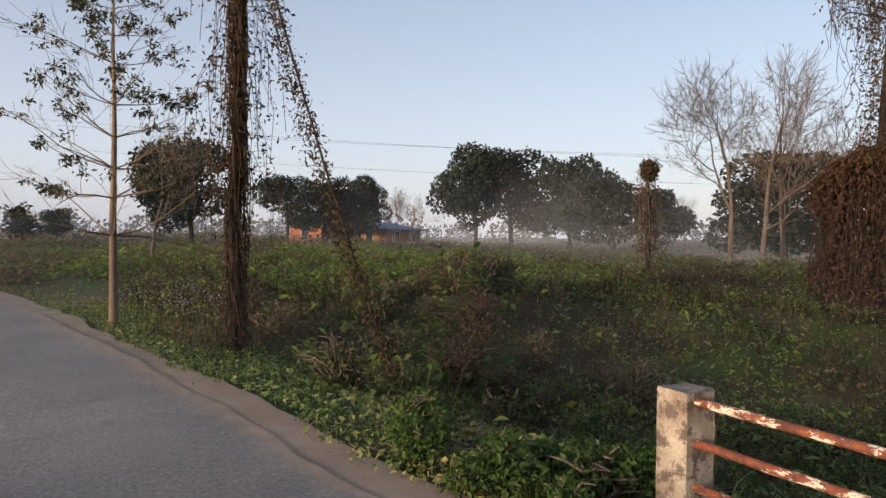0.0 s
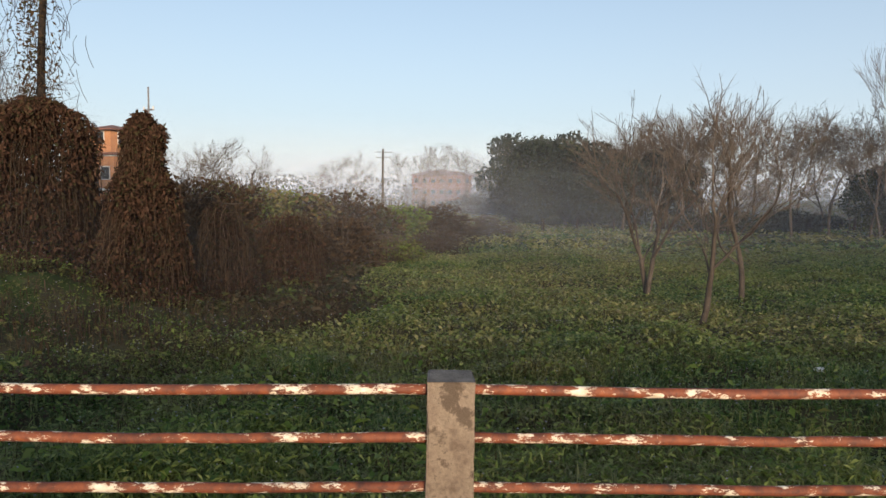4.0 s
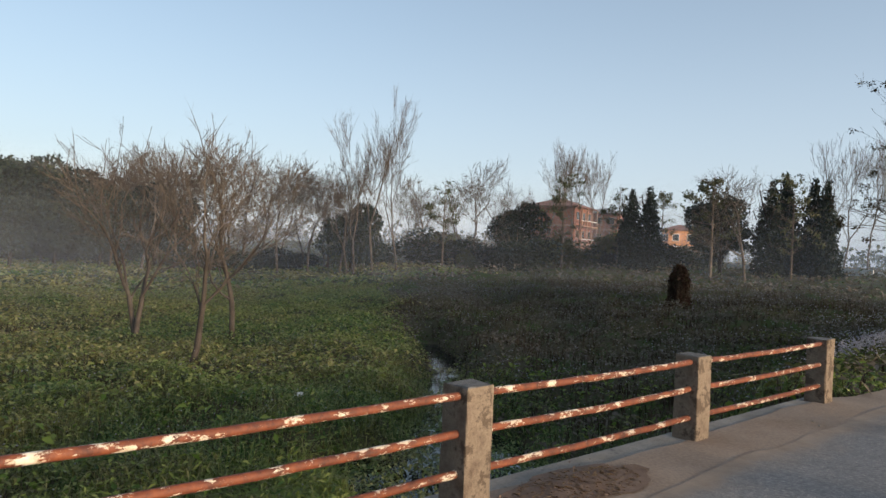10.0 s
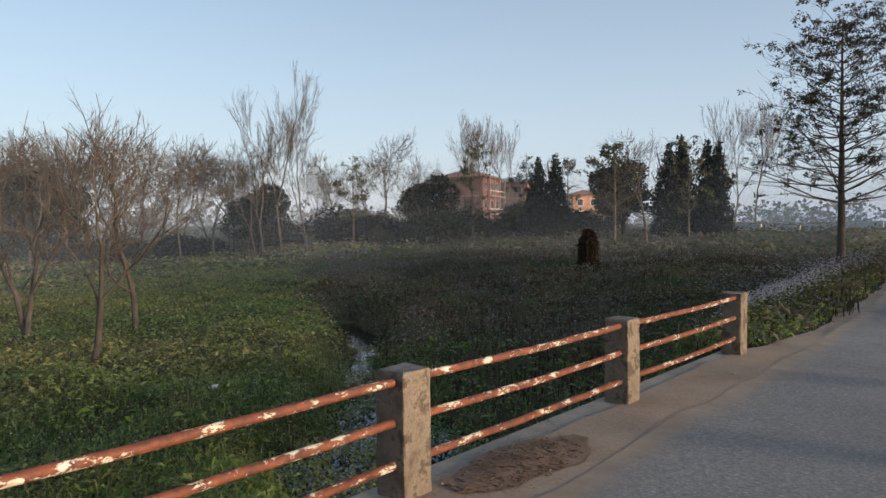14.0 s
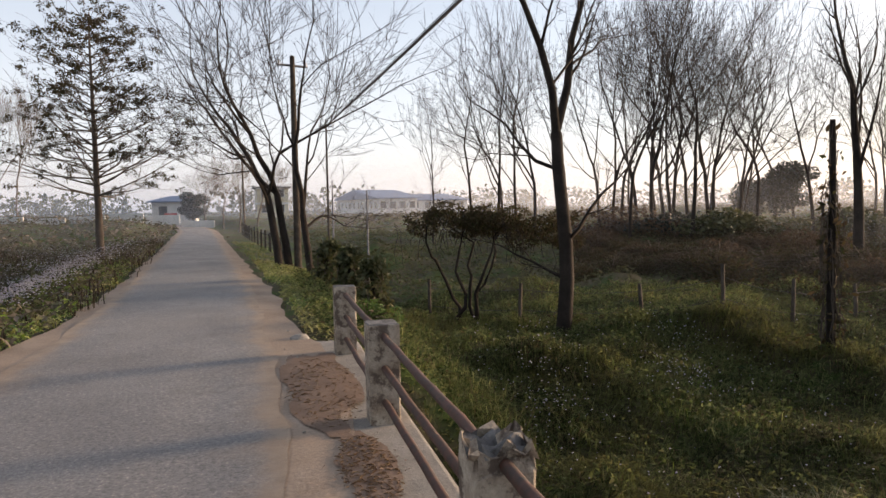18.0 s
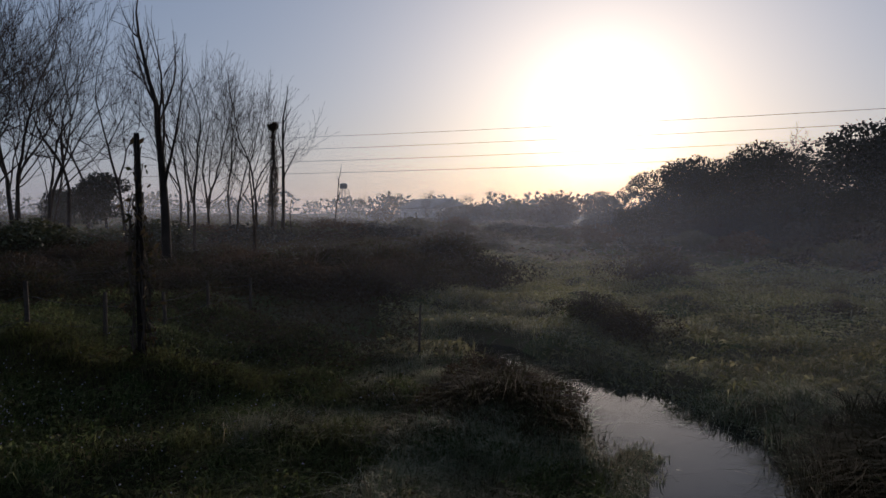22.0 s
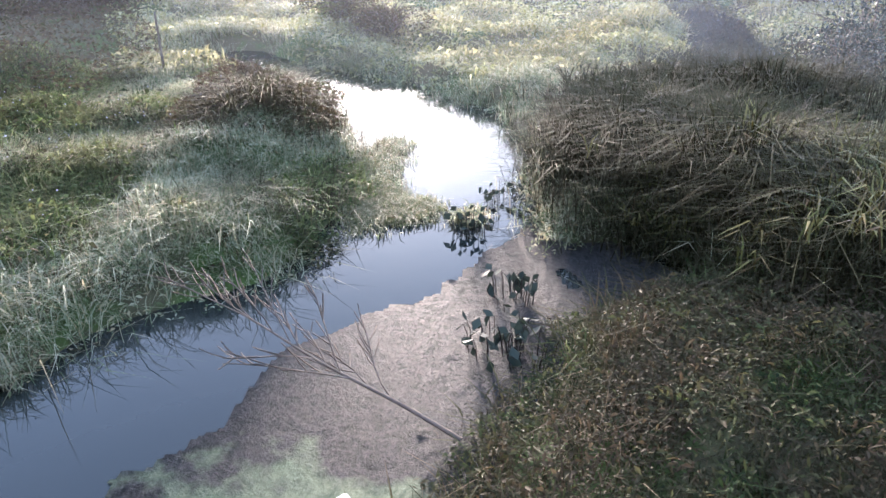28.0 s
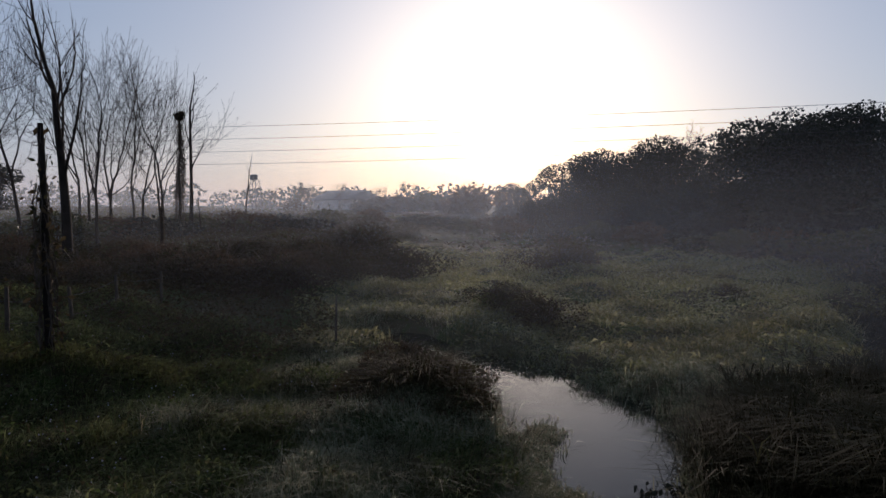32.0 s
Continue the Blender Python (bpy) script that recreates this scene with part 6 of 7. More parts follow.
house("cream_house", "two-storey cream house beside the far bend", 0.7, 111, 5, 4.6, 5, 2, M_PLASTER_C, M_ROOF_G, 0.4, z=0.4, step=2.3, flat=True, cols=(2, 2))
house("roadside_shop", "small roadside shop with a blue sheet roof", -11.5, 97, 0, 5.2, 4, 1, M_PLASTER_W, M_ROOF_B, 0.7, z=0.3, step=2.6, cols=(2, 1))
house("low_house", "low brick house with a blue sheet roof in the scrub", -27, -75, 25, 7, 5, 1, M_BRICK, M_ROOF_B, 0.9, z=0.2, step=2.4, cols=(2, 1))
house("low_house", "low orange house with a blue sheet roof in the scrub", -33, -72, 25, 6, 5, 1, M_PLASTER_O, M_ROOF_B, 0.8, z=0.1, step=2.2, cols=(2, 1))
house("gabled_house", "pale gabled house in the morning haze", 137, 61.5, 60, 12, 9, 1, M_PLASTER_W, M_ROOF_G, 2.0, z=-0.2, step=2.9, hip=False)
sign = thing("shop_sign", "red and white board on posts beside the shop", "sign", (-11.0, 88, ground_z(-11.0, 88)))
part("board", box_mesh("board", -0.7, -0.04, 0.75, 0.7, 0.04, 1.6, M_RED, 0.01), sign, "red painted board")
part("panel", box_mesh("panel", -0.45, -0.055, 0.9, 0.45, -0.043, 1.35, M_PLASTER_W), sign, "white panel on the board")
for sx in (-0.5, 0.5):
    part("leg", box_mesh("leg", sx - 0.04, -0.04, -0.2, sx + 0.04, 0.04, 0.75, M_STEEL), sign)
wall_low = thing("low_wall", "low whitewashed wall along the far grounds", "wall", (0, 0, 0))
for i in range(9):
    xa, ya = -36 + i * 3.4, 72 + i * 0.9
    part("wall_panel", box_mesh("wall_panel", xa, ya - 0.1, ground_z(xa, ya) - 0.2, xa + 3.3, ya + 0.1, ground_z(xa, ya) + 0.75, M_PLASTER_W, 0.01), wall_low)


def water_tower(x, y, h):
    z = ground_z(x, y)
    ob = thing("water_tower", "steel lattice tower carrying a small water tank", "tower", (x, y, z))
    for a, b in ((-1, -1), (1, -1), (1, 1), (-1, 1)):
        tb = Tubes()
        tb.tube([(a * 0.75, b * 0.75, -0.2), (a * 0.5, b * 0.5, h)], [0.05, 0.05], 5)
        part("leg", tb.mesh("leg", M_STEEL), ob)
    for k in range(5):
        zz, s0, s1 = h * k / 5, 0.75 - 0.05 * k, 0.7 - 0.05 * k
        for (a, b), (c, d) in (((-1, -1), (1, -1)), ((1, -1), (1, 1)), ((1, 1), (-1, 1)), ((-1, 1), (-1, -1))):
            tb = Tubes()
            tb.tube([(a * s0, b * s0, zz), (c * s1, d * s1, zz + h / 5)], [0.025, 0.025], 4)
            part("brace", tb.mesh("brace", M_STEEL), ob)
    tb = Tubes()
    tb.tube([(0, 0, h), (0, 0, h + 0.1), (0, 0, h + 0.6), (0, 0, h + 0.7)], [0.45, 0.5, 0.5, 0.2], 14)
    part("tank", tb.mesh("tank", M_STEEL), ob, "dark round water tank")


water_tower(77, 47.7, 4.6)

# ---- poles and wires ----
def span(name, a, b, sag, r, label, n=24):
    t = np.linspace(0, 1, n)[:, None]
    pts = np.array(a) * (1 - t) + np.array(b) * t - np.array([[0, 0, 1.0]]) * sag * 4 * t * (1 - t)
    tb = Tubes()
    tb.tube(pts, np.full(n, r), 5)
    return tagged(new(name, tb.mesh(name, M_WIRE)), label, "wire", "overhead wires")


def pole(x, y, top, r, label, arms=(), mat=None, lean=(0, 0)):
    z = ground_z(x, y)
    ob = thing("utility_pole", label, "pole", (x, y, z))
    tb = Tubes()
    tb.tube([(0, 0, -0.4), (lean[0] * 0.5, lean[1] * 0.5, (top - z) * 0.5), (lean[0], lean[1], top - z)], [r * 1.2, r, r * 0.75], 8)
    part("shaft", tb.mesh("shaft", mat or M_WOODPOST), ob)
    for az, ah, al in arms:
        c, s = math.cos(radians(az)), math.sin(radians(az))
        tb = Tubes()
        tb.tube([(-al * c + lean[0], -al * s + lean[1], ah - z), (al * c + lean[0], al * s + lean[1], ah - z)], [0.04, 0.04], 5)
        arm = part("crossarm", tb.mesh("crossarm", M_STEEL), ob)
        for u in (-0.9, 0.9):
            ins = Tubes()
            ins.tube([(u * al * c + lean[0], u * al * s + lean[1], ah - z), (u * al * c + lean[0], u * al * s + lean[1], ah - z + 0.14)], [0.045, 0.03], 6)
            part("insulator", ins.mesh("insulator", M_PLASTER_W), arm)
    return ob


for k in range(4):
    span("power_line", (58, 62, 9.4 - 1.25 * k), (41, -40, 7.4 - 0.62 * k), 0.5, 0.014, "thin dark power line strung across the marsh")
for k, (za, zb) in enumerate(((10.4, 7.8), (8.1, 5.9), (10.0, 8.3))):
    span("power_line", (2 - k, -66, za + 0.6), (-62, -29, zb), 0.6, 0.010, "thin dark power line over the scrub")
pole(0.9, 23.4, 6.4, 0.10, "dark wooden utility pole among the roadside trees", ((20, 6.1, 0.5),))
for dx, dz, r in ((0, 0, 0.03), (0.12, 0.06, 0.018), (0.3, 0.35, 0.010)):
    span("service_cable", (3.2 + dx, 40, 6.15 + dz), (5.4 + dx, -16, 6.3 + dz), 0.15, r, "thick dark service cable above the wood edge")
    span("service_cable", (3.2 + dx, 40, 6.15 + dz), (-1.8, 62, 6.2 + dz), 0.5, r * 0.6, "dark service cable along the lane")
pole(3.3, 40, 6.6, 0.06, "thin utility pole at the edge of the field", ((0, 6.2, 0.4),))
pole(-1.9, 62, 6.4, 0.09, "utility pole beside the lane farther on", ((0, 6.1, 0.5),))
pole(-79.7, -5.3, 7.0, 0.14, "far utility pole with a crossarm", ((88, 6.6, 1.0), (88, 6.0, 0.8)))
pole(-27.7, -10.9, 5.8, 0.045, "thin mast with a small antenna bracket", ((60, 4.9, 0.3),), M_STEEL)
pole(3.05, 22.8, 2.2, 0.03, "thin iron post at the field corner", (), M_STEEL)
pole(4.1, 45.9, 3.5, 0.05, "thin post standing in the open field", (), M_STEEL)
pole(15.0, 8.2, -0.55, 0.03, "thin leaning stake in the marsh grass", (), None, (0.08, 0.0))

# ---- fences ----
FENCE = [(3.9, 18.0), (5.4, 15.6), (8.0, 14.8), (9.4, 13.9), (10.9, 13.6), (12.8, 13.8), (14.8, 14.3), (16.4, 14.2)]
fence = thing("wire_fence", "old fence of dark wooden posts and thin wire", "fence")
prev = None
for i, (fx, fy) in enumerate(FENCE):
    z = ground_z(fx, fy)
    tb = Tubes()
    tb.tube([(fx, fy, z - 0.3), (fx + 0.03 * math.sin(i * 2.1), fy, z + 0.5), (fx + 0.06 * math.sin(i * 2.1), fy + 0.02, z + 1.02 + 0.08 * math.sin(i * 5))], [0.05, 0.045, 0.04], 6)
    part("fence_post", tb.mesh("fence_post", M_WOODPOST), fence)
    if prev:
        for hgt in (0.35, 0.8):
            tb = Tubes()
            px0, py0, pz0 = prev
            t = np.linspace(0, 1, 6)
            tb.tube(np.stack([px0 + (fx - px0) * t, py0 + (fy - py0) * t, pz0 + (z - pz0) * t + hgt - 0.06 * np.sin(np.pi * t)], 1), np.full(6, 0.006), 3)
            part("fence_wire", tb.mesh("fence_wire", M_WIRE), fence)
    prev = (fx, fy, z)
lane_fence = thing("picket_fence", "dark weathered picket fence along the lane", "fence")
for i in range(26):
    fy = 26 + i * 1.15
    fx = float(road_x(fy)) + 3.2 + 0.05 * math.sin(i * 3.3)
    z = ground_z(fx, fy)
    part("picket", box_mesh("picket", fx - 0.04, fy - 0.04, z - 0.2, fx + 0.04, fy + 0.04, z + 0.85 + 0.08 * math.sin(i * 1.9), M_WOODPOST, 0.006), lane_fence)
for hgt in (0.4, 0.72):
    tb = Tubes()
    ys = np.linspace(26, 55, 22)
    xs = road_x(ys) + 3.14
    tb.tube(np.stack([xs, ys, ground(xs, ys) + hgt], 1), np.full(22, 0.02), 4)
    part("fence_rail", tb.mesh("fence_rail", M_WOODPOST), lane_fence)
for gx, gy, s in ((1.7, 16.6, 120), (2.1, 15.4, 121), (1.35, 17.8, 122)):
    ob = vine_snag(s, 1.15, 0.06, 0.22, 40, 700, "ivy-covered gate post beside the lane", 0.1, mat=M_LEAF_OLIVE)
    ob.location = (gx, gy, ground_z(gx, gy))

# ---- creeper-covered growth ----
STAY = (-1.25, 3.25)


def creeper_pole():
    """A tall dark stem by the lane, hairy with creepers, and a stay that slants to the ground under leafy vines."""
    x, y = -2.3, -10.3
    z = ground_z(x, y)
    rng = np.random.RandomState(131)
    ob = thing("creeper_pole", "tall dark pole wrapped in reddish creepers beside the lane", "pole", (x, y, z))
    H = 7.5
    tb = Tubes()
    tb.tube([(0, 0, -0.4), (0.02, 0, 2), (-0.03, 0.02, 4.5), (0.0, 0.0, H)], [0.10, 0.085, 0.075, 0.06], 9)
    part("shaft", tb.mesh("shaft", M_BARK_DARK), ob)
    hang, lv = Tubes(), Tubes()
    at = []
    for k in range(130):
        a, z0 = rng.uniform(0, 6.28), rng.uniform(0.4, H)
        ln, r = rng.uniform(0.5, 2.2), rng.uniform(0.07, 0.17)
        t = np.linspace(0, 1, 5)
        p = np.stack([np.cos(a + t) * r, np.sin(a + t) * r, np.maximum(0.02, z0 - ln * t)], 1) + rng.normal(0, 0.02, (5, 3))
        hang.tube(p, np.full(5, 0.010), 3)
    for k in range(150):
        a, z0, r = rng.uniform(0, 6.28), rng.uniform(2.4, H), rng.uniform(0.15, 0.7)
        ln = rng.uniform(0.3, 1.3)
        p = np.stack([np.cos(a) * r * np.array([0.2, 0.7, 1, 1.05]), np.sin(a) * r * np.array([0.2, 0.7, 1, 1.05]), z0 + np.array([0.1, 0.12, -0.3 * ln, -ln])], 1) + rng.normal(0, 0.03, (4, 3))
        hang.tube(p, np.full(4, 0.005), 3)
        at.append(p[rng.randint(1, 4, 16)] + rng.normal(0, 0.07, (16, 3)))
    stuff("creeper", hang.mesh("creeper", M_LEAF_DRY), ob)
    wrap = Tubes()
    a, f = rng.uniform(0, 6.28, 7000), rng.uniform(0, 1, 7000)
    rr = rng.uniform(0.05, 0.15, 7000) * (1.25 - 0.4 * f) * (1 + 0.3 * wave(a, f * 14, 1.4, 132))
    wrap.leaves(np.stack([np.cos(a) * rr, np.sin(a) * rr, f * H], 1), rng.uniform(0.03, 0.08, 7000), rng, 0.45, 1.2)
    stuff("creeper_wrap", wrap.mesh("creeper_wrap", M_CREEPER), ob)
    lv.leaves(np.concatenate(at), rng.uniform(0.04, 0.1, 150 * 16), rng, 0.45, 0.8)
    stuff("foliage", lv.mesh("foliage", M_LEAF_VINE), ob)
    # the stay
    stay, sl = Tubes(), Tubes()
    end = np.array([STAY[0], STAY[1], ground_z(x + STAY[0], y + STAY[1]) - z])
    t = np.linspace(0, 1, 16)[:, None]
    pts = np.array([[0, 0, H - 0.3]]) * (1 - t) + end * t - np.array([[0, 0, 0.25]]) * np.sin(np.pi * t)
    stay.tube(pts, np.full(16, 0.016), 6)
    part("stay", stay.mesh("stay", M_BARK_DARK), ob, "slanting stay overgrown with vines")
    f = rng.uniform(0, 1, 3400)
    base = np.stack([np.interp(f, t[:, 0], pts[:, i]) for i in range(3)], 1)
    down = rng.uniform(0, 1, 3400) ** 1.8 * 0.7 * np.sin(np.pi * np.clip(f * 1.15, 0, 1))
    base[:, 2] -= down
    base += rng.normal(0, 0.06, base.shape)
    sl.leaves(base, rng.uniform(0.03, 0.085, 3400), rng, 0.45, 0.9)
    stuff("vine_curtain", sl.mesh("vine_curtain", M_LEAF_VINE), ob)


creeper_pole()


def vine_tower(seed, x, y, mass, trunk_top, width, leaves, label, crown, shape=()):
    """A tree drowned in brown creepers: a heavy skirt of growth, with the bare trunk and hanging strands above it."""
    rng = np.random.RandomState(seed)
    z = ground_z(x, y)
    ob = thing("vine_covered_tree", label, "tree", (x, y, z))
    g = Grower(seed, kids=(5, 4, 3), levels=2, from_=0.78, wobble=0.1, spread=(0.9, 1.35), thin=0.4, ratio=0.36, up=0.06)
    if trunk_top:
        g.limb((0, 0, -0.3), np.array([0.01, 0.02, 1.0]), trunk_top - z, 0.15, 0, 8)
        part("trunk", g.wood.mesh("trunk", M_BARK_DARK), ob)
    H = mass - z
    blobs = []
    for k in range(26):
        f = rng.uniform(0, 1)
        a, o = rng.uniform(0, 6.28), width * 0.5 * (1.0 - 0.55 * f) * rng.uniform(0.2, 0.8)
        r = width * 0.22 * (1.15 - 0.45 * f)
        blobs.append((o * math.cos(a), o * math.sin(a), H * (0.04 + 0.84 * f), r, r, H * 0.13))
    lv, hang = Tubes(), Tubes()
    if shape:
        # a shaggy column: its radius at parts of its height
        fs, rs = zip(*shape)
        f = rng.uniform(0, 1, leaves)
        a = rng.uniform(0, 6.283, leaves)
        rr = np.interp(f, fs, rs) * (1 + 0.2 * wave(a * 1.5, f * 6, 1.6, seed) + 0.1 * wave(a * 5, f * 9, 2.0, seed + 1)) * rng.uniform(0.45, 1.05, leaves) ** 0.5
        at = np.stack([np.cos(a) * rr, np.sin(a) * rr, f * H], 1)
    else:
        at = crown_points(rng, blobs, leaves)
    at = at[at[:, 2] > 0]
    lv.leaves(at, rng.uniform(0.07, 0.19, len(at)), rng, 0.42, 1.3)
    stuff("creeper_mass", lv.mesh("creeper_mass", M_CREEPER), ob)
    for k in range(320 if shape else 150):
        a, f = rng.uniform(0, 6.28), rng.uniform(0.3, 1.0)
        r0 = width * 0.5 * (1.02 - 0.55 * f) if not shape else float(np.interp(f, *zip(*shape))) * 0.98
        z0, ln = H * f, rng.uniform(0.6, 2.4)
        p = np.stack([np.cos(a) * r0 * np.array([0.8, 1.0, 1.08, 1.1]), np.sin(a) * r0 * np.array([0.8, 1.0, 1.08, 1.1]), np.maximum(0, z0 - ln * np.array([0, 0.25, 0.65, 1]))], 1) + rng.normal(0, 0.05, (4, 3))
        hang.tube(p, np.full(4, 0.011), 3)
    if trunk_top:
        T = trunk_top - z
        tips = np.array(g.tips)
        for k in range(520):
            if rng.rand() < 0.5:
                c = tips[rng.randint(len(tips))]
            else:
                c = np.array([rng.normal(0, 0.45), rng.normal(0, 0.45), rng.uniform(H * 0.8, T)])
            ln = rng.uniform(0.2, 1.1)
            p = c + np.stack([np.cumsum(rng.normal(0, 0.09, 4)), np.cumsum(rng.normal(0, 0.09, 4)), -ln * np.array([0, 0.3, 0.7, 1])], 1)
            hang.tube(p, np.full(4, 0.008), 3)
        cl = Tubes()
        n = crown
        c = tips[rng.randint(0, len(tips), n)] + rng.normal(0, 0.22, (n, 3))
        c[: n // 2] = np.stack([rng.normal(0, 0.28, n // 2), rng.normal(0, 0.28, n // 2), rng.uniform(H * 0.8, T, n // 2)], 1)
        cl.leaves(c, rng.uniform(0.07, 0.17, n), rng, 0.45, 0.5)
        stuff("crown", g.fine.mesh("crown", M_BARK_DARK), ob)
        stuff("foliage", cl.mesh("foliage", M_LEAF_VINE), ob)
    stuff("creeper", hang.mesh("creeper", M_LEAF_DRY), ob)


vine_tower(141, -19.0, -10.4, 4.15, 9.6, 3.0, 30000, "tall tree drowned in a skirt of brown creepers", 3600, ((0, 1.75), (0.2, 1.55), (0.5, 1.4), (0.8, 1.4), (0.92, 1.05), (1, 0.3)))
vine_tower(142, -18.6, -7.4, 3.75, 0, 2.4, 20000, "stump drowned in brown hanging creepers with a shaggy head", 0, ((0, 1.3), (0.35, 1.1), (0.55, 0.95), (0.7, 0.55), (0.77, 0.48), (0.9, 0.58), (1, 0.15)))
vine_tower(144, -21.4, -9.6, 1.9, 0, 3.0, 8000, "heap of dry creepers between the drowned trees", 0)
vine_tower(143, -20.6, -5.9, 1.4, 0, 2.5, 7000, "heap of brown creepers over dead shrubs", 0)
vine_tower(145, -24.0, -4.6, 1.1, 0, 3.2, 7000, "low slope of brown creepers over dead shrubs", 0)
vine_tower(146, -16.6, 29.3, 1.35, 0, 1.2, 3500, "dead stump hung with dark shaggy creepers on the fallow land", 0, ((0, 0.75), (0.35, 0.35), (0.7, 0.45), (0.9, 0.3), (1, 0.1)))


def vine_umbrella(x, y):
    """A low dark tangle of creepers held up like a roof by a few bent stems."""
    rng = np.random.RandomState(151)
    z = ground_z(x, y)
    ob = thing("creeper_thicket", "dark tangle of creepers held up on bent stems", "shrub", (x, y, z))
    for k in range(5):
        a, o = rng.uniform(0, 6.28), rng.uniform(0.1, 0.4)
        t = np.linspace(0, 1, 9)
        bow = o + t ** 2 * rng.uniform(0.4, 1.2)
        tb = Tubes()
        tb.tube(np.stack([np.cos(a + t) * bow, np.sin(a + t) * bow, t * 2.6 - 0.2], 1) + rng.normal(0, 0.08, (9, 3)), np.linspace(0.055, 0.018, 9), 5)
        part("stem", tb.mesh("stem", M_BARK_DARK), ob)
    right = np.array([0.83, -0.55])
    blobs = []
    for k in range(24):
        u = rng.uniform(-1.3, 2.3)
        v = rng.normal(0, 0.4)
        blobs.append((u * right[0] - v * right[1], u * right[1] + v * right[0], 2.5 - 0.1 * u + rng.normal(0, 0.24), 0.4, 0.4, 0.2))
    lv, hang = Tubes(), Tubes()
    at = crown_points(rng, blobs, 11000)
    lv.leaves(at, rng.uniform(0.04, 0.1, 11000), rng, 0.45, 0.8)
    stuff("creeper_mass", lv.mesh("creeper_mass", M_BANK), ob)
    for k in range(110):
        b = blobs[rng.randint(len(blobs))]
        c = np.array(b[:3]) + rng.normal(0, 0.25, 3) * [1, 1, 0.3]
        ln = rng.uniform(0.2, 1.0) ** 2 * 1.0
        hang.tube(c + np.stack([rng.normal(0, 0.05, 4), rng.normal(0, 0.05, 4), -ln * np.array([0, 0.3, 0.7, 1])], 1), np.full(4, 0.008), 3)
    stuff("creeper", hang.mesh("creeper", M_BARK_DARK), ob)


vine_umbrella(4.5, 16.4)
stem = vine_snag(153, 4.3, 0.085, 0.0, 60, 300, "straight dark pole wrapped in dry creepers", 0.0, 0.012, M_BANK)
stem.location = (10.15, 11.75, ground_z(10.15, 11.75))


def sapling(seed, x, y, h, n, size, mats, label):
    """A young shoot with a few large drooping leaves."""
    rng = np.random.RandomState(seed)
    z = ground_z(x, y)
    ob = thing("sapling", label, "plant", (x, y, z), "saplings by the lane")
    st = Tubes()
    tips = []
    for k in range(5):
        a, l = rng.uniform(0, 6.28), h * rng.uniform(0.6, 1.1)
        t = np.linspace(0, 1, 5)
        p = np.stack([np.cos(a) * t ** 1.5 * l * 0.5, np.sin(a) * t ** 1.5 * l * 0.5, l * np.sin(t * 1.5)], 1)
        st.tube(p, np.linspace(0.012, 0.005, 5), 4)
        tips += [p[2], p[3], p[4]]
    stuff("stem", st.mesh("stem", M_BARK_PALE), ob)
    tips = np.array(tips)
    for k in range(n):
        lf = Tubes()
        lf.leaves(tips[[rng.randint(len(tips))]] + rng.normal(0, 0.03, (1, 3)), size * rng.uniform(0.6, 1.2), rng, 0.7, 0.9)
        part("leaf", lf.mesh("leaf", mats[k % len(mats)]), ob)


for i, (sx, sy, h, n) in enumerate(((-6.0, -7.4, 0.7, 14), (-5.9, -6.2, 0.6, 12), (-7.0, -11.9, 0.9, 16), (-7.4, -11.0, 0.8, 14), (-4.9, -12.9, 0.7, 12), (-4.6, -7.1, 0.6, 14), (-4.2, -5.6, 0.5, 16), (-5.0, -8.6, 0.8, 16), (-4.3, -10.0, 0.7, 14))):
    sapling(160 + i, sx, sy, h, n, 0.17, (M_LEAF_FRESH, M_LEAF_YELLOW if i < 2 else M_LEAF_FRESH, M_LEAF_OLIVE), "young shoot with large drooping green and yellow leaves")
for i, (sx, sy, h, w, m) in enumerate(((-5.6, -9.2, 0.95, 1.6, M_LEAF_DRY), (-6.6, -10.6, 1.1, 1.8, M_LEAF_DRY), (-4.6, -8.0, 0.7, 1.4, M_LEAF_OLIVE), (-7.8, -13.6, 1.1, 2.2, M_LEAF_VINE), (-3.9, -6.5, 0.55, 1.2, M_LEAF_FRESH), (1.9, 7.6, 0.75, 0.9, M_LEAF_DRY), (2.3, 6.4, 0.6, 0.9, M_LEAF_DRY))):
    ob = shrub(170 + i, h, w, 1500, 0.07, "low rank weeds with dry reddish leaves" if m is M_LEAF_DRY else "low leafy weeds beside the lane", m, 24, "weed_clump")
    ob.location = (sx, sy, ground_z(sx, sy))

for i, (sx, sy, h, w) in enumerate(((-2.6, -3.15, 0.45, 0.9), (-3.2, -2.95, 0.4, 0.8), (-2.5, -3.75, 0.4, 0.9), (-2.35, -4.6, 0.35, 0.8), (-3.05, -3.35, 0.45, 0.9), (-2.75, -5.3, 0.5, 1.0), (-3.5, -3.5, 0.35, 0.8), (-3.0, -3.9, 0.3, 0.8), (-3.9, -4.4, 0.5, 1.1), (0.9, -3.6, 0.4, 0.9), (-3.7, 9.9, 0.4, 0.9), (1.2, 9.9, 0.45, 1.0), (1.4, 11.2, 0.5, 1.0))):
    ob = shrub(250 + i, h, w, 1300, 0.055, "low leafy weeds at the end of the railing", M_LEAF_FRESH, 22, "weed_clump")
    ob.location = (sx, sy, ground_z(sx, sy))

# ---- the stream's edge ----
def ring_points(cx, cy, rx, ry, n, seed):
    rng = np.random.RandomState(seed)
    x, y = cx + rng.normal(0, rx, n), cy + rng.normal(0, ry, n)
    ok = wet(x, y) > 0.05
    return np.stack([x[ok], y[ok], ground(x[ok], y[ok]) - 0.03], 1)


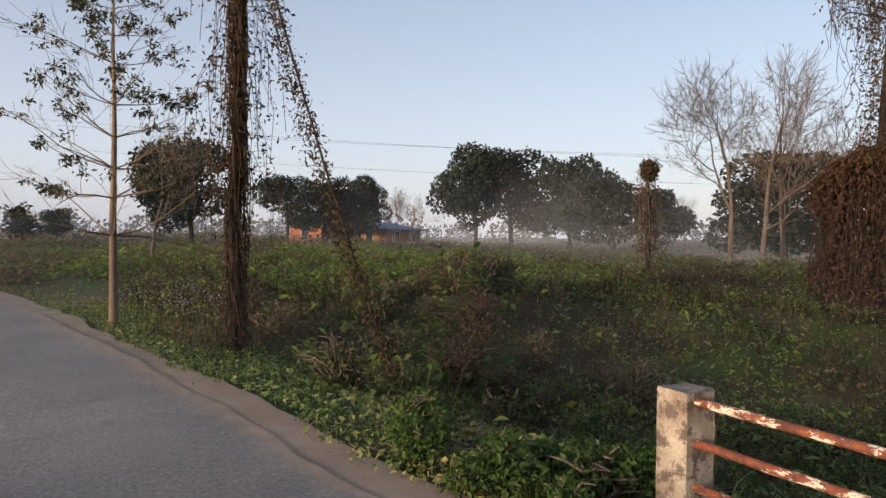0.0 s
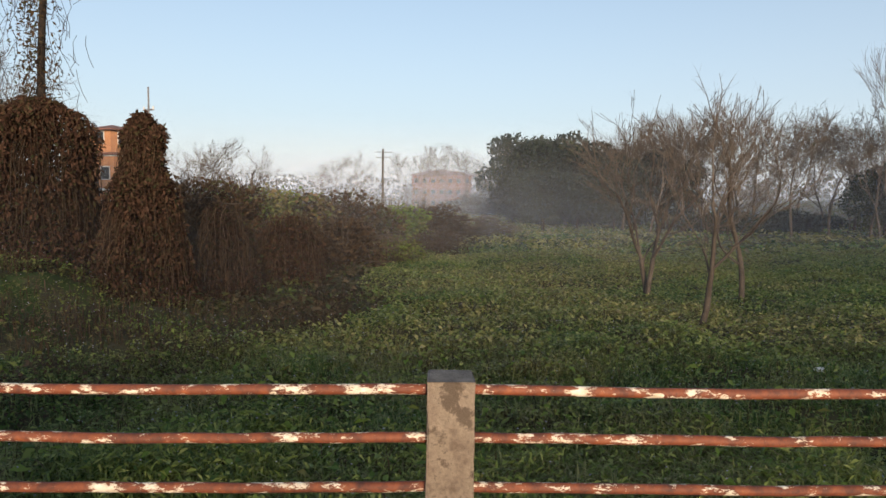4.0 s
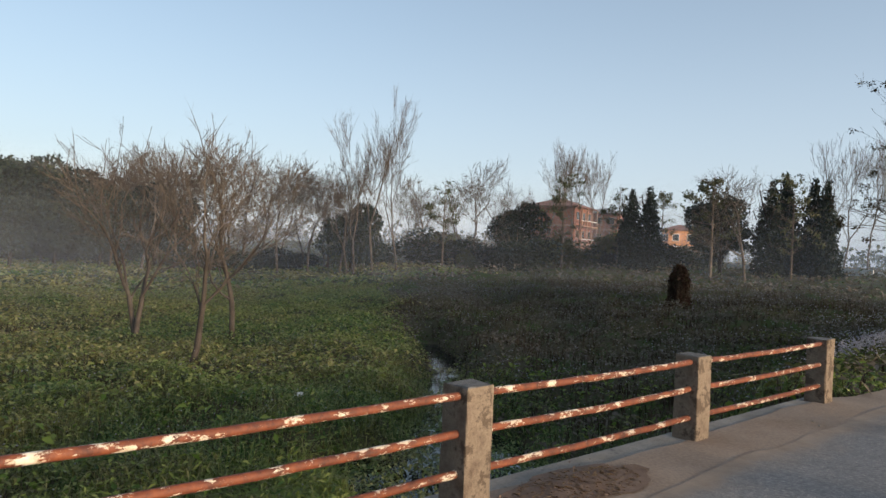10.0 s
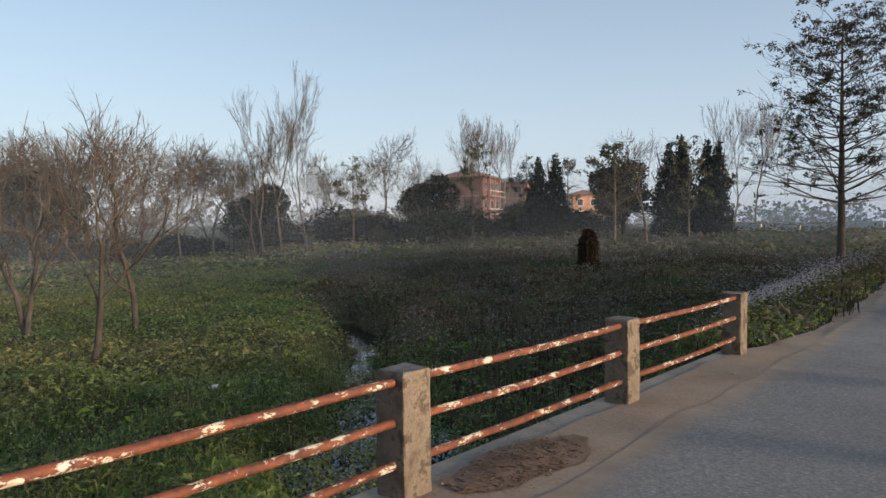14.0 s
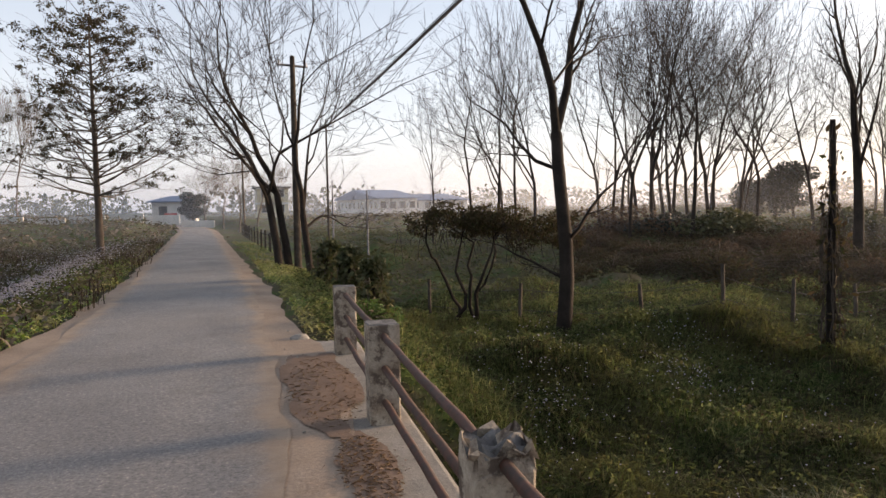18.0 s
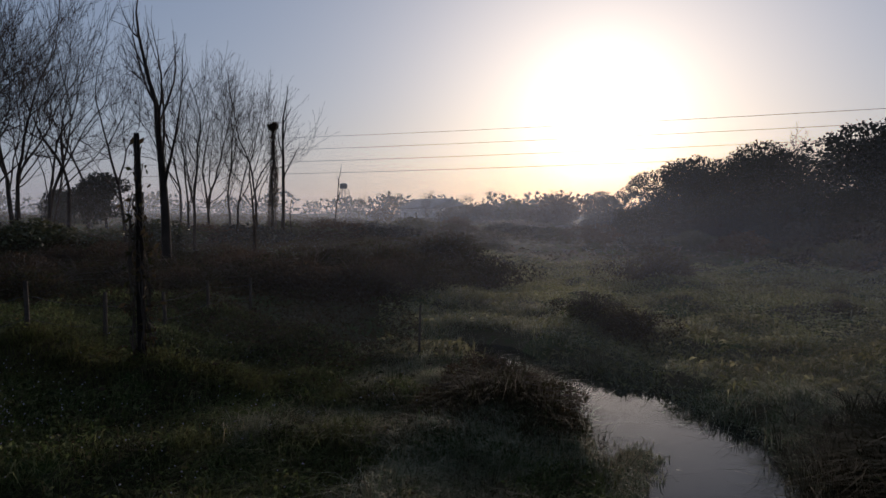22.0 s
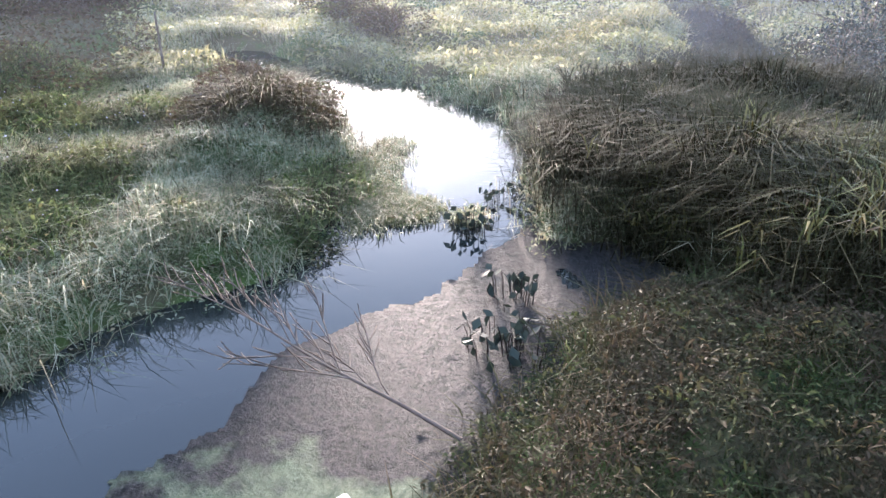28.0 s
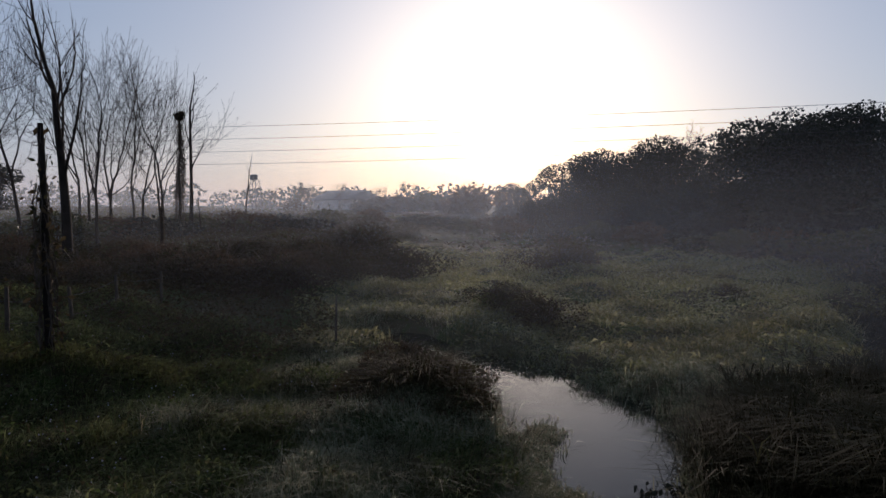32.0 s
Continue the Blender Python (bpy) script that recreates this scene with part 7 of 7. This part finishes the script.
for i, (cx, cy, rx, ry, n, h) in enumerate(((10.2, -0.9, 1.15, 0.6, 420, 0.98), (8.3, -1.9, 0.9, 0.7, 400, 0.95), (11.6, -3.2, 1.4, 0.9, 420, 1.0), (6.9, -2.6, 0.8, 0.6, 300, 0.9))):
    p = ring_points(cx, cy, rx, ry, n, 180 + i)
    fall = np.exp(-(((p[:, 0] - cx) / (2.2 * rx)) ** 2 + ((p[:, 1] - cy) / (2.2 * ry)) ** 2))
    ob = tufts("reed_clump", p, h * (0.35 + 0.6 * fall + 0.4 * lum(p, 2.2, 195 + i)), 24, 0.012, M_REED, 190 + i, "tall clump of arching dark reeds on the stream bank", 0.16, 1.25, "reeds")
    q = p[np.random.RandomState(196 + i).permutation(len(p))[: len(p) // 2]].copy()
    q[:, 2] += h * (0.25 + 0.5 * np.random.RandomState(197 + i).rand(len(q)))
    tufts("reed_leaves", q, 0.3, 9, 0.02, M_REED_GREEN if i in (1, 3) else M_REED, 198 + i, "broad drooping reed leaves with pale dry edges", 0.06, 2.2, "reeds")
mound = shrub(203, 0.9, 3.1, 9000, 0.075, "dark mound of collapsed brown grass and stalks beside the stream", M_BANK, 130, "dead_grass_mound")
mound.location = (11.5, 5.1, ground_z(11.5, 5.1) - 0.15)
p = ring_points(11.6, 4.95, 0.85, 0.75, 240, 200)
p[:, 2] += 0.45 * np.exp(-((p[:, 0] - 11.6) ** 2 + (p[:, 1] - 5.0) ** 2) / 1.3)
tufts("dead_grass", p, 0.42, 14, 0.011, M_BANK, 202, "drooping brown grass over the dark mound", 0.14, 2.2, "grass")

for i, (cx, cy, rx, ry, n, h) in enumerate(((8.75, 2.2, 0.22, 0.2, 300, 0.11), (8.9, 2.7, 0.4, 0.2, 420, 0.12), (9.9, 2.95, 0.45, 0.2, 320, 0.12), (11.2, 2.75, 0.35, 0.15, 160, 0.12), (8.55, 1.35, 0.12, 0.1, 60, 0.16))):
    rng = np.random.RandomState(420 + i)
    p = np.stack([cx + rng.normal(0, rx, n), cy + rng.normal(0, ry, n), np.full(n, WATER_Z - 0.01)], 1)
    tufts("grass_islet", p, h, 12, 0.012, M_FROST, 430 + i, "low spit of wet grass in the stream", 0.07, 1.3, "grass")
# leafy bushes among the reeds, and taller ones behind them
plant([shrub(s, 1.4, 2.0, 2600, 0.07, "dark bushy growth among the reeds by the stream", m, 60, "stream_bush") for s, m in ((461, M_REED), (462, M_BANK))],
      [(9.6, -1.3, -0.95), (7.9, -2.3, -0.9), (11.2, -2.9, -0.8), (8.9, -2.9, -0.7), (6.5, -2.9, -1.1)], 463, "bushes on the stream bank", (0.9, 1.2), 0.1)
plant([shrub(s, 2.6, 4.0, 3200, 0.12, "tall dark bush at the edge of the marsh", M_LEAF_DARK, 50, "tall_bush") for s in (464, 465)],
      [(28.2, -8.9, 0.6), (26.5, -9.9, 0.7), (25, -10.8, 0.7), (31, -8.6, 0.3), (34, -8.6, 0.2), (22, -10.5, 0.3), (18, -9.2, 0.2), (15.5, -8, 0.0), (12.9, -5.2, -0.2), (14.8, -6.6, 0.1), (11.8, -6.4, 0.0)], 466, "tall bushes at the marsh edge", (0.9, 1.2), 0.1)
# shrubby mounds out on the marsh
plant([shrub(s, 1.7, 4.4, 2600, 0.13, "dark low shrub mound standing on the marsh", M_BANK, 70, "marsh_shrub") for s in (441, 442)],
      [(33.5, 15.6, 0.9), (36, 5.2, 0.2), (38.5, 4.4, -0.3), (31.2, 13.2, 0.2), (30.5, 11.8, -0.5), (21.5, 5.4, -0.75), (20.4, 3.9, -0.95), (28.0, -2.0, -1.3), (24, -9, -1.2)], 443, "shrub mounds on the marsh", (0.8, 1.3), 0.1)
plant([shrub(s, 0.9, 1.1, 700, z, lab, m, 30, "weed_clump") for s, z, lab, m in ((451, 0.08, "tall dark leafy weeds of the roadside scrub", M_LEAF_OLIVE), (452, 0.06, "dry brown weeds with bare stalks", M_LEAF_DRY), (453, 0.07, "green leafy weeds of the roadside scrub", M_LEAF_FRESH), (454, 0.05, "rank weeds with reddish brown leaves", M_SCRUB))],
      [(x, y, ground_z(x, y) + h) for x, y, h in zip(np.random.RandomState(455).uniform(-8.5, -2.9, 44), np.random.RandomState(456).uniform(-14, -4.2, 44), np.random.RandomState(457).uniform(0.5, 1.0, 44)) if x < road_x(y) - 2.7], 458, "weeds beside the lane", (0.8, 1.2))

SCUM = [(3.3, 4.05), (4.1, 3.7), (5.2, 3.15), (6.0, 2.5), (6.6, 1.6), (7.7, 0.95), (8.7, 0.5), (8.3, -0.4), (7.2, -1.2), (6.0, -1.2), (5.4, 0.3), (4.4, 0.9), (3.4, 1.5), (2.2, 2.6), (1.6, 4.6)]


def inside(x, y, ring):
    hit = np.zeros(x.shape, bool)
    for (ax, ay), (bx, by) in zip(ring, ring[1:] + ring[:1]):
        hit ^= ((ay > y) != (by > y)) & (x < (bx - ax) * (y - ay) / (by - ay + 1e-12) + ax)
    return hit


def scum_sheet():
    """Floating mud and weed over half of the stream, with a ragged edge."""
    step = 0.045
    gx, gy = np.meshgrid(np.arange(1.4, 9.2, step), np.arange(-1.6, 4.8, step), indexing="ij")
    jx, jy = gx + 0.16 * wave(gx, gy, 4.0, 61) + 0.06 * wave(gx, gy, 11.0, 62), gy + 0.16 * wave(gx, gy, 4.0, 63) + 0.06 * wave(gx, gy, 12.0, 64)
    keep = inside(jx, jy, SCUM) & (wave(gx, gy, 3.2, 65) + 0.4 * wave(gx, gy, 9, 66) > -1.05)
    z = WATER_Z + 0.006 + 0.010 * np.maximum(0, wave(gx, gy, 16, 67)) + 0.008 * np.maximum(0, wave(gx, gy, 40, 68))
    n, m = gx.shape
    i = (np.arange(n - 1)[:, None] * m + np.arange(m - 1)[None])
    ok = (keep[:-1, :-1] & keep[1:, :-1] & keep[1:, 1:] & keep[:-1, 1:]).ravel()
    i = i.ravel()[ok]
    t = np.concatenate([np.stack([i, i + m, i + m + 1], -1), np.stack([i, i + m + 1, i + 1], -1)])
    me = quick_mesh("floating_scum", np.stack([gx, gy, z], -1).reshape(-1, 3), t, M_SCUM)
    me.polygons.foreach_set("use_smooth", np.ones(len(t), dtype=bool))
    tagged(new("floating_scum", me), "wet brown mud and pale green scum floating on the stream", "mud", kind="stuff")


scum_sheet()
for i, (cx, cy, n, r) in enumerate(((8.2, 1.35, 26, 0.22), (6.4, 0.85, 30, 0.25), (5.5, 1.05, 28, 0.28), (5.4, 0.75, 30, 0.25), (9.0, 0.9, 20, 0.25))):
    rng = np.random.RandomState(210 + i)
    ob = thing("water_plant", "dark broad-leaved water plant at the muddy edge", "plant", (cx, cy, WATER_Z), "water plants in the stream")
    st = Tubes()
    for k in range(n):
        a, o, h = rng.uniform(0, 6.28), r * math.sqrt(rng.rand()), rng.uniform(0.12, 0.34)
        bx, by = math.cos(a) * o, math.sin(a) * o
        st.tube([(bx, by, -0.1), (bx * 1.1, by * 1.1, h * 0.6), (bx * 1.25, by * 1.25, h)], [0.006, 0.005, 0.004], 3)
        lf = Tubes()
        lf.leaves([(bx * 1.25, by * 1.25, h)], rng.uniform(0.09, 0.16), rng, 0.7, 1.2)
        part("leaf", lf.mesh("leaf", M_LEAF_DARK), ob)
    stuff("stalk", st.mesh("stalk", M_BARK_DARK), ob)


def dry_branch():
    g = Grower(221, up=0.02, wobble=0.08, ratio=0.42, spread=(0.4, 0.7), kids=(12, 7), levels=2, from_=0.25, taper=0.3, thin=0.6)
    g.limb((0, 0, 0), unit(np.array([0.72, 1.75, 0.62])), 2.1, 0.022, 0, 9)
    both = Tubes()
    both.v, both.n = g.wood.v + g.fine.v, g.wood.n + g.fine.n
    both.t = g.wood.t + [t + g.wood.n for t in g.fine.t]
    ob = tagged(new("dry_branch", both.mesh("dry_branch", M_BARK)), "dead dry branch leaning out over the muddy stream", "branch")
    ob.location = (4.25, 1.35, WATER_Z + 0.03)


dry_branch()


def litter_bag(x, y, z, s, seed, label):
    """A crumpled plastic bag."""
    bm = bmesh.new()
    bmesh.ops.create_icosphere(bm, subdivisions=3, radius=s)
    for v in bm.verts:
        n = noise.noise(v.co * (4 / s * 0.25) + Vector((seed, 0, 0)))
        n2 = noise.noise(v.co * (12 / s * 0.25) + Vector((0, seed, 0)))
        v.co *= 1 + 0.5 * n + 0.25 * n2
        v.co.z = max(v.co.z * 0.5, -0.15 * s)
        v.co.x *= 1.35
    me = bpy.data.meshes.new("litter_bag")
    bm.to_mesh(me)
    bm.free()
    me.materials.append(M_PLASTIC)
    ob = tagged(new("litter_bag", me), label, "litter")
    ob.location = (x, y, z)


M_PLASTIC = plain("plastic_white", (0.62, 0.6, 0.56), 0.35)
litter_bag(3.45, 2.15, WATER_Z + 0.03, 0.13, 1.0, "crumpled white plastic bag on the mud")
litter_bag(-12.9, 7.85, ground_z(-12.9, 7.85) + 0.12, 0.1, 2.0, "crumpled white plastic bag lying in the meadow")


def soil_heap(cx, cy, rx, ry, h, seed, label):
    """A low spill of earth on the deck with loose dry straw on it."""
    rng = np.random.RandomState(seed)
    n = 64
    u, v = np.meshgrid(np.linspace(-1, 1, n), np.linspace(-1, 1, n), indexing="ij")
    r = np.hypot(u, v) * (1.1 + 0.3 * wave(u * 2.5, v * 2.5, 1.5, seed) + 0.1 * wave(u * 8, v * 8, 1.3, seed + 5))
    z = 0.016 + h * (smooth(1.0, 0.15, r))
    x, y = cx + u * rx, cy + v * ry
    i = (np.arange(n - 1)[:, None] * n + np.arange(n - 1)[None])
    ok = (r[:-1, :-1] < 1.0).ravel()
    i = i.ravel()[ok]
    t = np.concatenate([np.stack([i, i + n, i + n + 1], -1), np.stack([i, i + n + 1, i + 1], -1)])
    me = quick_mesh("soil_heap", np.stack([x, y, z], -1).reshape(-1, 3), t, M_EARTH)
    me.polygons.foreach_set("use_smooth", np.ones(len(t), dtype=bool))
    heap = tagged(new("soil_heap", me), label, "soil")
    k = 900
    a, q = rng.uniform(0, 6.28, k), np.sqrt(rng.uniform(0, 1, k)) * 0.85
    px, py = cx + np.cos(a) * q * rx, cy + np.sin(a) * q * ry
    at = np.stack([px, py, 0.012 + h * smooth(1.0, 0.15, q)], 1)
    ng = np.random.RandomState(seed + 3)
    clods = at[ng.permutation(k)[:150]] + ng.normal(0, 0.08, (150, 3)) * [1, 1, 0]
    herbs("clods", clods, 0.022, 0.012, M_EARTH, seed + 4, "small clods of earth and leaf litter on the deck", 0.4, 0.8, "soil")
    herbs("straw", at[:600], 0.05, 0.006, M_STRAW, seed + 2, "loose dry straw lying on the spilled earth", 0.05, 0.05, "litter")


M_EARTH = surf("spilled_earth", (0.14, 0.095, 0.07), (0.23, 0.16, 0.118), 4, 40, 0.97, 0.25, spots=(0.17, 0.115, 0.08), spot_scale=22, spot_at=0.55)
soil_heap(0.42, 7.35, 0.36, 1.45, 0.009, 231, "reddish earth and straw along the deck edge")
soil_heap(0.55, 5.3, 0.2, 0.7, 0.006, 234, "reddish earth and straw against the railing")
soil_heap(-2.98, 4.35, 0.3, 0.75, 0.018, 237, "brown earth and straw at the foot of the railing")
rng_s = np.random.RandomState(240)
for i in range(26):
    sy = rng_s.uniform(-8, 16)
    side = rng_s.choice((-1, 1))
    sx = float(road_x(sy)) + side * rng_s.uniform(1.35, 1.75)
    bm = bmesh.new()
    bmesh.ops.create_icosphere(bm, subdivisions=1, radius=rng_s.uniform(0.012, 0.03))
    for v in bm.verts:
        v.co *= rng_s.uniform(0.7, 1.2)
        v.co.z *= 0.6
    me = bpy.data.meshes.new("pebble")
    bm.to_mesh(me)
    bm.free()
    me.materials.append(M_CONC)
    tagged(new("pebble", me), "small grey stone on the dusty shoulder", "stone", "stones on the shoulder").location = (sx, sy, 0.012)
bm = bmesh.new()
bmesh.ops.create_icosphere(bm, subdivisions=2, radius=0.14)
for v in bm.verts:
    v.co = v.co * (1 + 0.3 * noise.noise(v.co * 9))
    v.co.z *= 0.55
me = bpy.data.meshes.new("boulder")
bm.to_mesh(me)
bm.free()
me.materials.append(M_CONC)
tagged(new("boulder", me), "rounded grey stone in the weeds beside the railing", "stone").location = (0.35, 9.9, -0.02)

# ---- woods along the horizon and the ground mist ----
def far_woods():
    rng = np.random.RandomState(301)
    tb = Tubes()
    n = 900
    a = rng.uniform(0, 6.283, n)
    r = rng.uniform(205, 330, n)
    size = rng.uniform(3.0, 6.5, n)
    at, sz = [], []
    for k in range(n):
        m = 64
        d = rng.normal(size=(m, 3))
        d /= np.linalg.norm(d, axis=1, keepdims=True)
        c = np.array([r[k] * math.cos(a[k]), r[k] * math.sin(a[k]), 0.8 + size[k] * 0.45])
        at.append(c + d * size[k] * [0.9, 0.9, 0.75])
        sz.append(np.full(m, size[k] * 0.26))
    tb.leaves(np.concatenate(at), np.concatenate(sz), rng, 0.8)
    tagged(new("far_woods", tb.mesh("far_woods", M_LEAF_OLIVE)), "low dark woods along the hazy horizon", "woods", kind="stuff")


far_woods()


def mist_mat(density, top):
    """Thin mist: mostly clear, it scatters a little of the light that falls on it, and thins out with height."""
    m, nt, b = shader("ground_mist")
    at = world_place(nt)
    sp = nt.nodes.new("ShaderNodeSeparateXYZ")
    nt.links.new(at, sp.inputs[0])
    fade = nt.nodes.new("ShaderNodeMapRange")
    fade.interpolation_type = "SMOOTHSTEP"
    for key, value in (("From Min", -1.0), ("From Max", top), ("To Min", density), ("To Max", 0.0)):
        fade.inputs[key].default_value = value
    nt.links.new(sp.outputs["Z"], fade.inputs[0])
    # a veil dissolves where it meets the ground
    foot = nt.nodes.new("ShaderNodeMapRange")
    foot.interpolation_type = "SMOOTHSTEP"
    foot.inputs["From Min"].default_value, foot.inputs["From Max"].default_value = -2.2, -0.5
    nt.links.new(sp.outputs["Z"], foot.inputs[0])
    thin = nt.nodes.new("ShaderNodeMath")
    thin.operation = "MULTIPLY"
    nt.links.new(fade.outputs[0], thin.inputs[0])
    nt.links.new(foot.outputs[0], thin.inputs[1])
    fade = thin
    drift = ramp(nt, noise_fac(nt, 0.05, 3, 0.5, at), [(0.25, (0.55,) * 3), (0.75, (1.25,) * 3)])
    mul = nt.nodes.new("ShaderNodeMath")
    mul.operation = "MULTIPLY"
    nt.links.new(fade.outputs[0], mul.inputs[0])
    nt.links.new(drift, mul.inputs[1])
    # thickest over the marsh east of the lane
    east = node(nt, "ShaderNodeMapRange", From_Min=-12.0, From_Max=14.0, To_Min=0.3 if top < 5 else 1.0, To_Max=1.0)
    nt.links.new(sp.outputs["X"], east.inputs[0])
    wide = nt.nodes.new("ShaderNodeMath")
    wide.operation = "MULTIPLY"
    nt.links.new(mul.outputs[0], wide.inputs[0])
    nt.links.new(east.outputs[0], wide.inputs[1])
    mul = wide
    # thinner over the dry scrub to the south-west
    south = node(nt, "ShaderNodeMapRange", From_Min=-45.0, From_Max=-8.0, To_Min=0.4, To_Max=1.0)
    nt.links.new(sp.outputs["Y"], south.inputs[0])
    dry = nt.nodes.new("ShaderNodeMath")
    dry.operation = "MULTIPLY"
    nt.links.new(mul.outputs[0], dry.inputs[0])
    nt.links.new(south.outputs[0], dry.inputs[1])
    mul = dry
    # it lies on the low marsh and thins over the higher land to the north
    north = node(nt, "ShaderNodeMapRange", From_Min=5.0 if top < 5 else 12.0, From_Max=14.0 if top < 5 else 40.0, To_Min=1.0, To_Max=0.12 if top < 5 else 0.7)
    nt.links.new(sp.outputs["Y"], north.inputs[0])
    low = nt.nodes.new("ShaderNodeMath")
    low.operation = "MULTIPLY"
    nt.links.new(mul.outputs[0], low.inputs[0])
    nt.links.new(north.outputs[0], low.inputs[1])
    clear = nt.nodes.new("ShaderNodeBsdfTransparent")
    back = nt.nodes.new("ShaderNodeBsdfDiffuse")
    fore = nt.nodes.new("ShaderNodeBsdfTranslucent")
    for n in (back, fore):
        n.inputs[0].default_value = (0.86, 0.9, 1.0, 1)
    both = nt.nodes.new("ShaderNodeMixShader")
    both.inputs[0].default_value = 0.55
    nt.links.new(back.outputs[0], both.inputs[1])
    nt.links.new(fore.outputs[0], both.inputs[2])
    mix = nt.nodes.new("ShaderNodeMixShader")
    nt.links.new(low.outputs[0], mix.inputs[0])
    nt.links.new(clear.outputs[0], mix.inputs[1])
    nt.links.new(both.outputs[0], mix.inputs[2])
    nt.links.new(mix.outputs[0], nt.nodes["Material Output"].inputs[0])
    return m


def mist_veil(r, density, top, seed):
    """A gently waving veil of mist that stands round the marsh."""
    a = np.linspace(0, 2 * np.pi, 97)
    zz = np.linspace(-3.0, top + 1, 6)

    def place(u, z):
        rr = r * (1 + 0.05 * wave(np.cos(u) * 3, np.sin(u) * 3, 1.2, seed))
        return rr * np.cos(u), 4 + rr * np.sin(u), z

    ob = new("mist_veil", sheet("mist_veil", a, zz, place, mist_mat(density, top)))
    tagged(ob, "thin morning mist hanging over the marsh", "mist", kind="stuff")


for r, dens, top, seed in MIST:
    mist_veil(r, dens, top, seed)
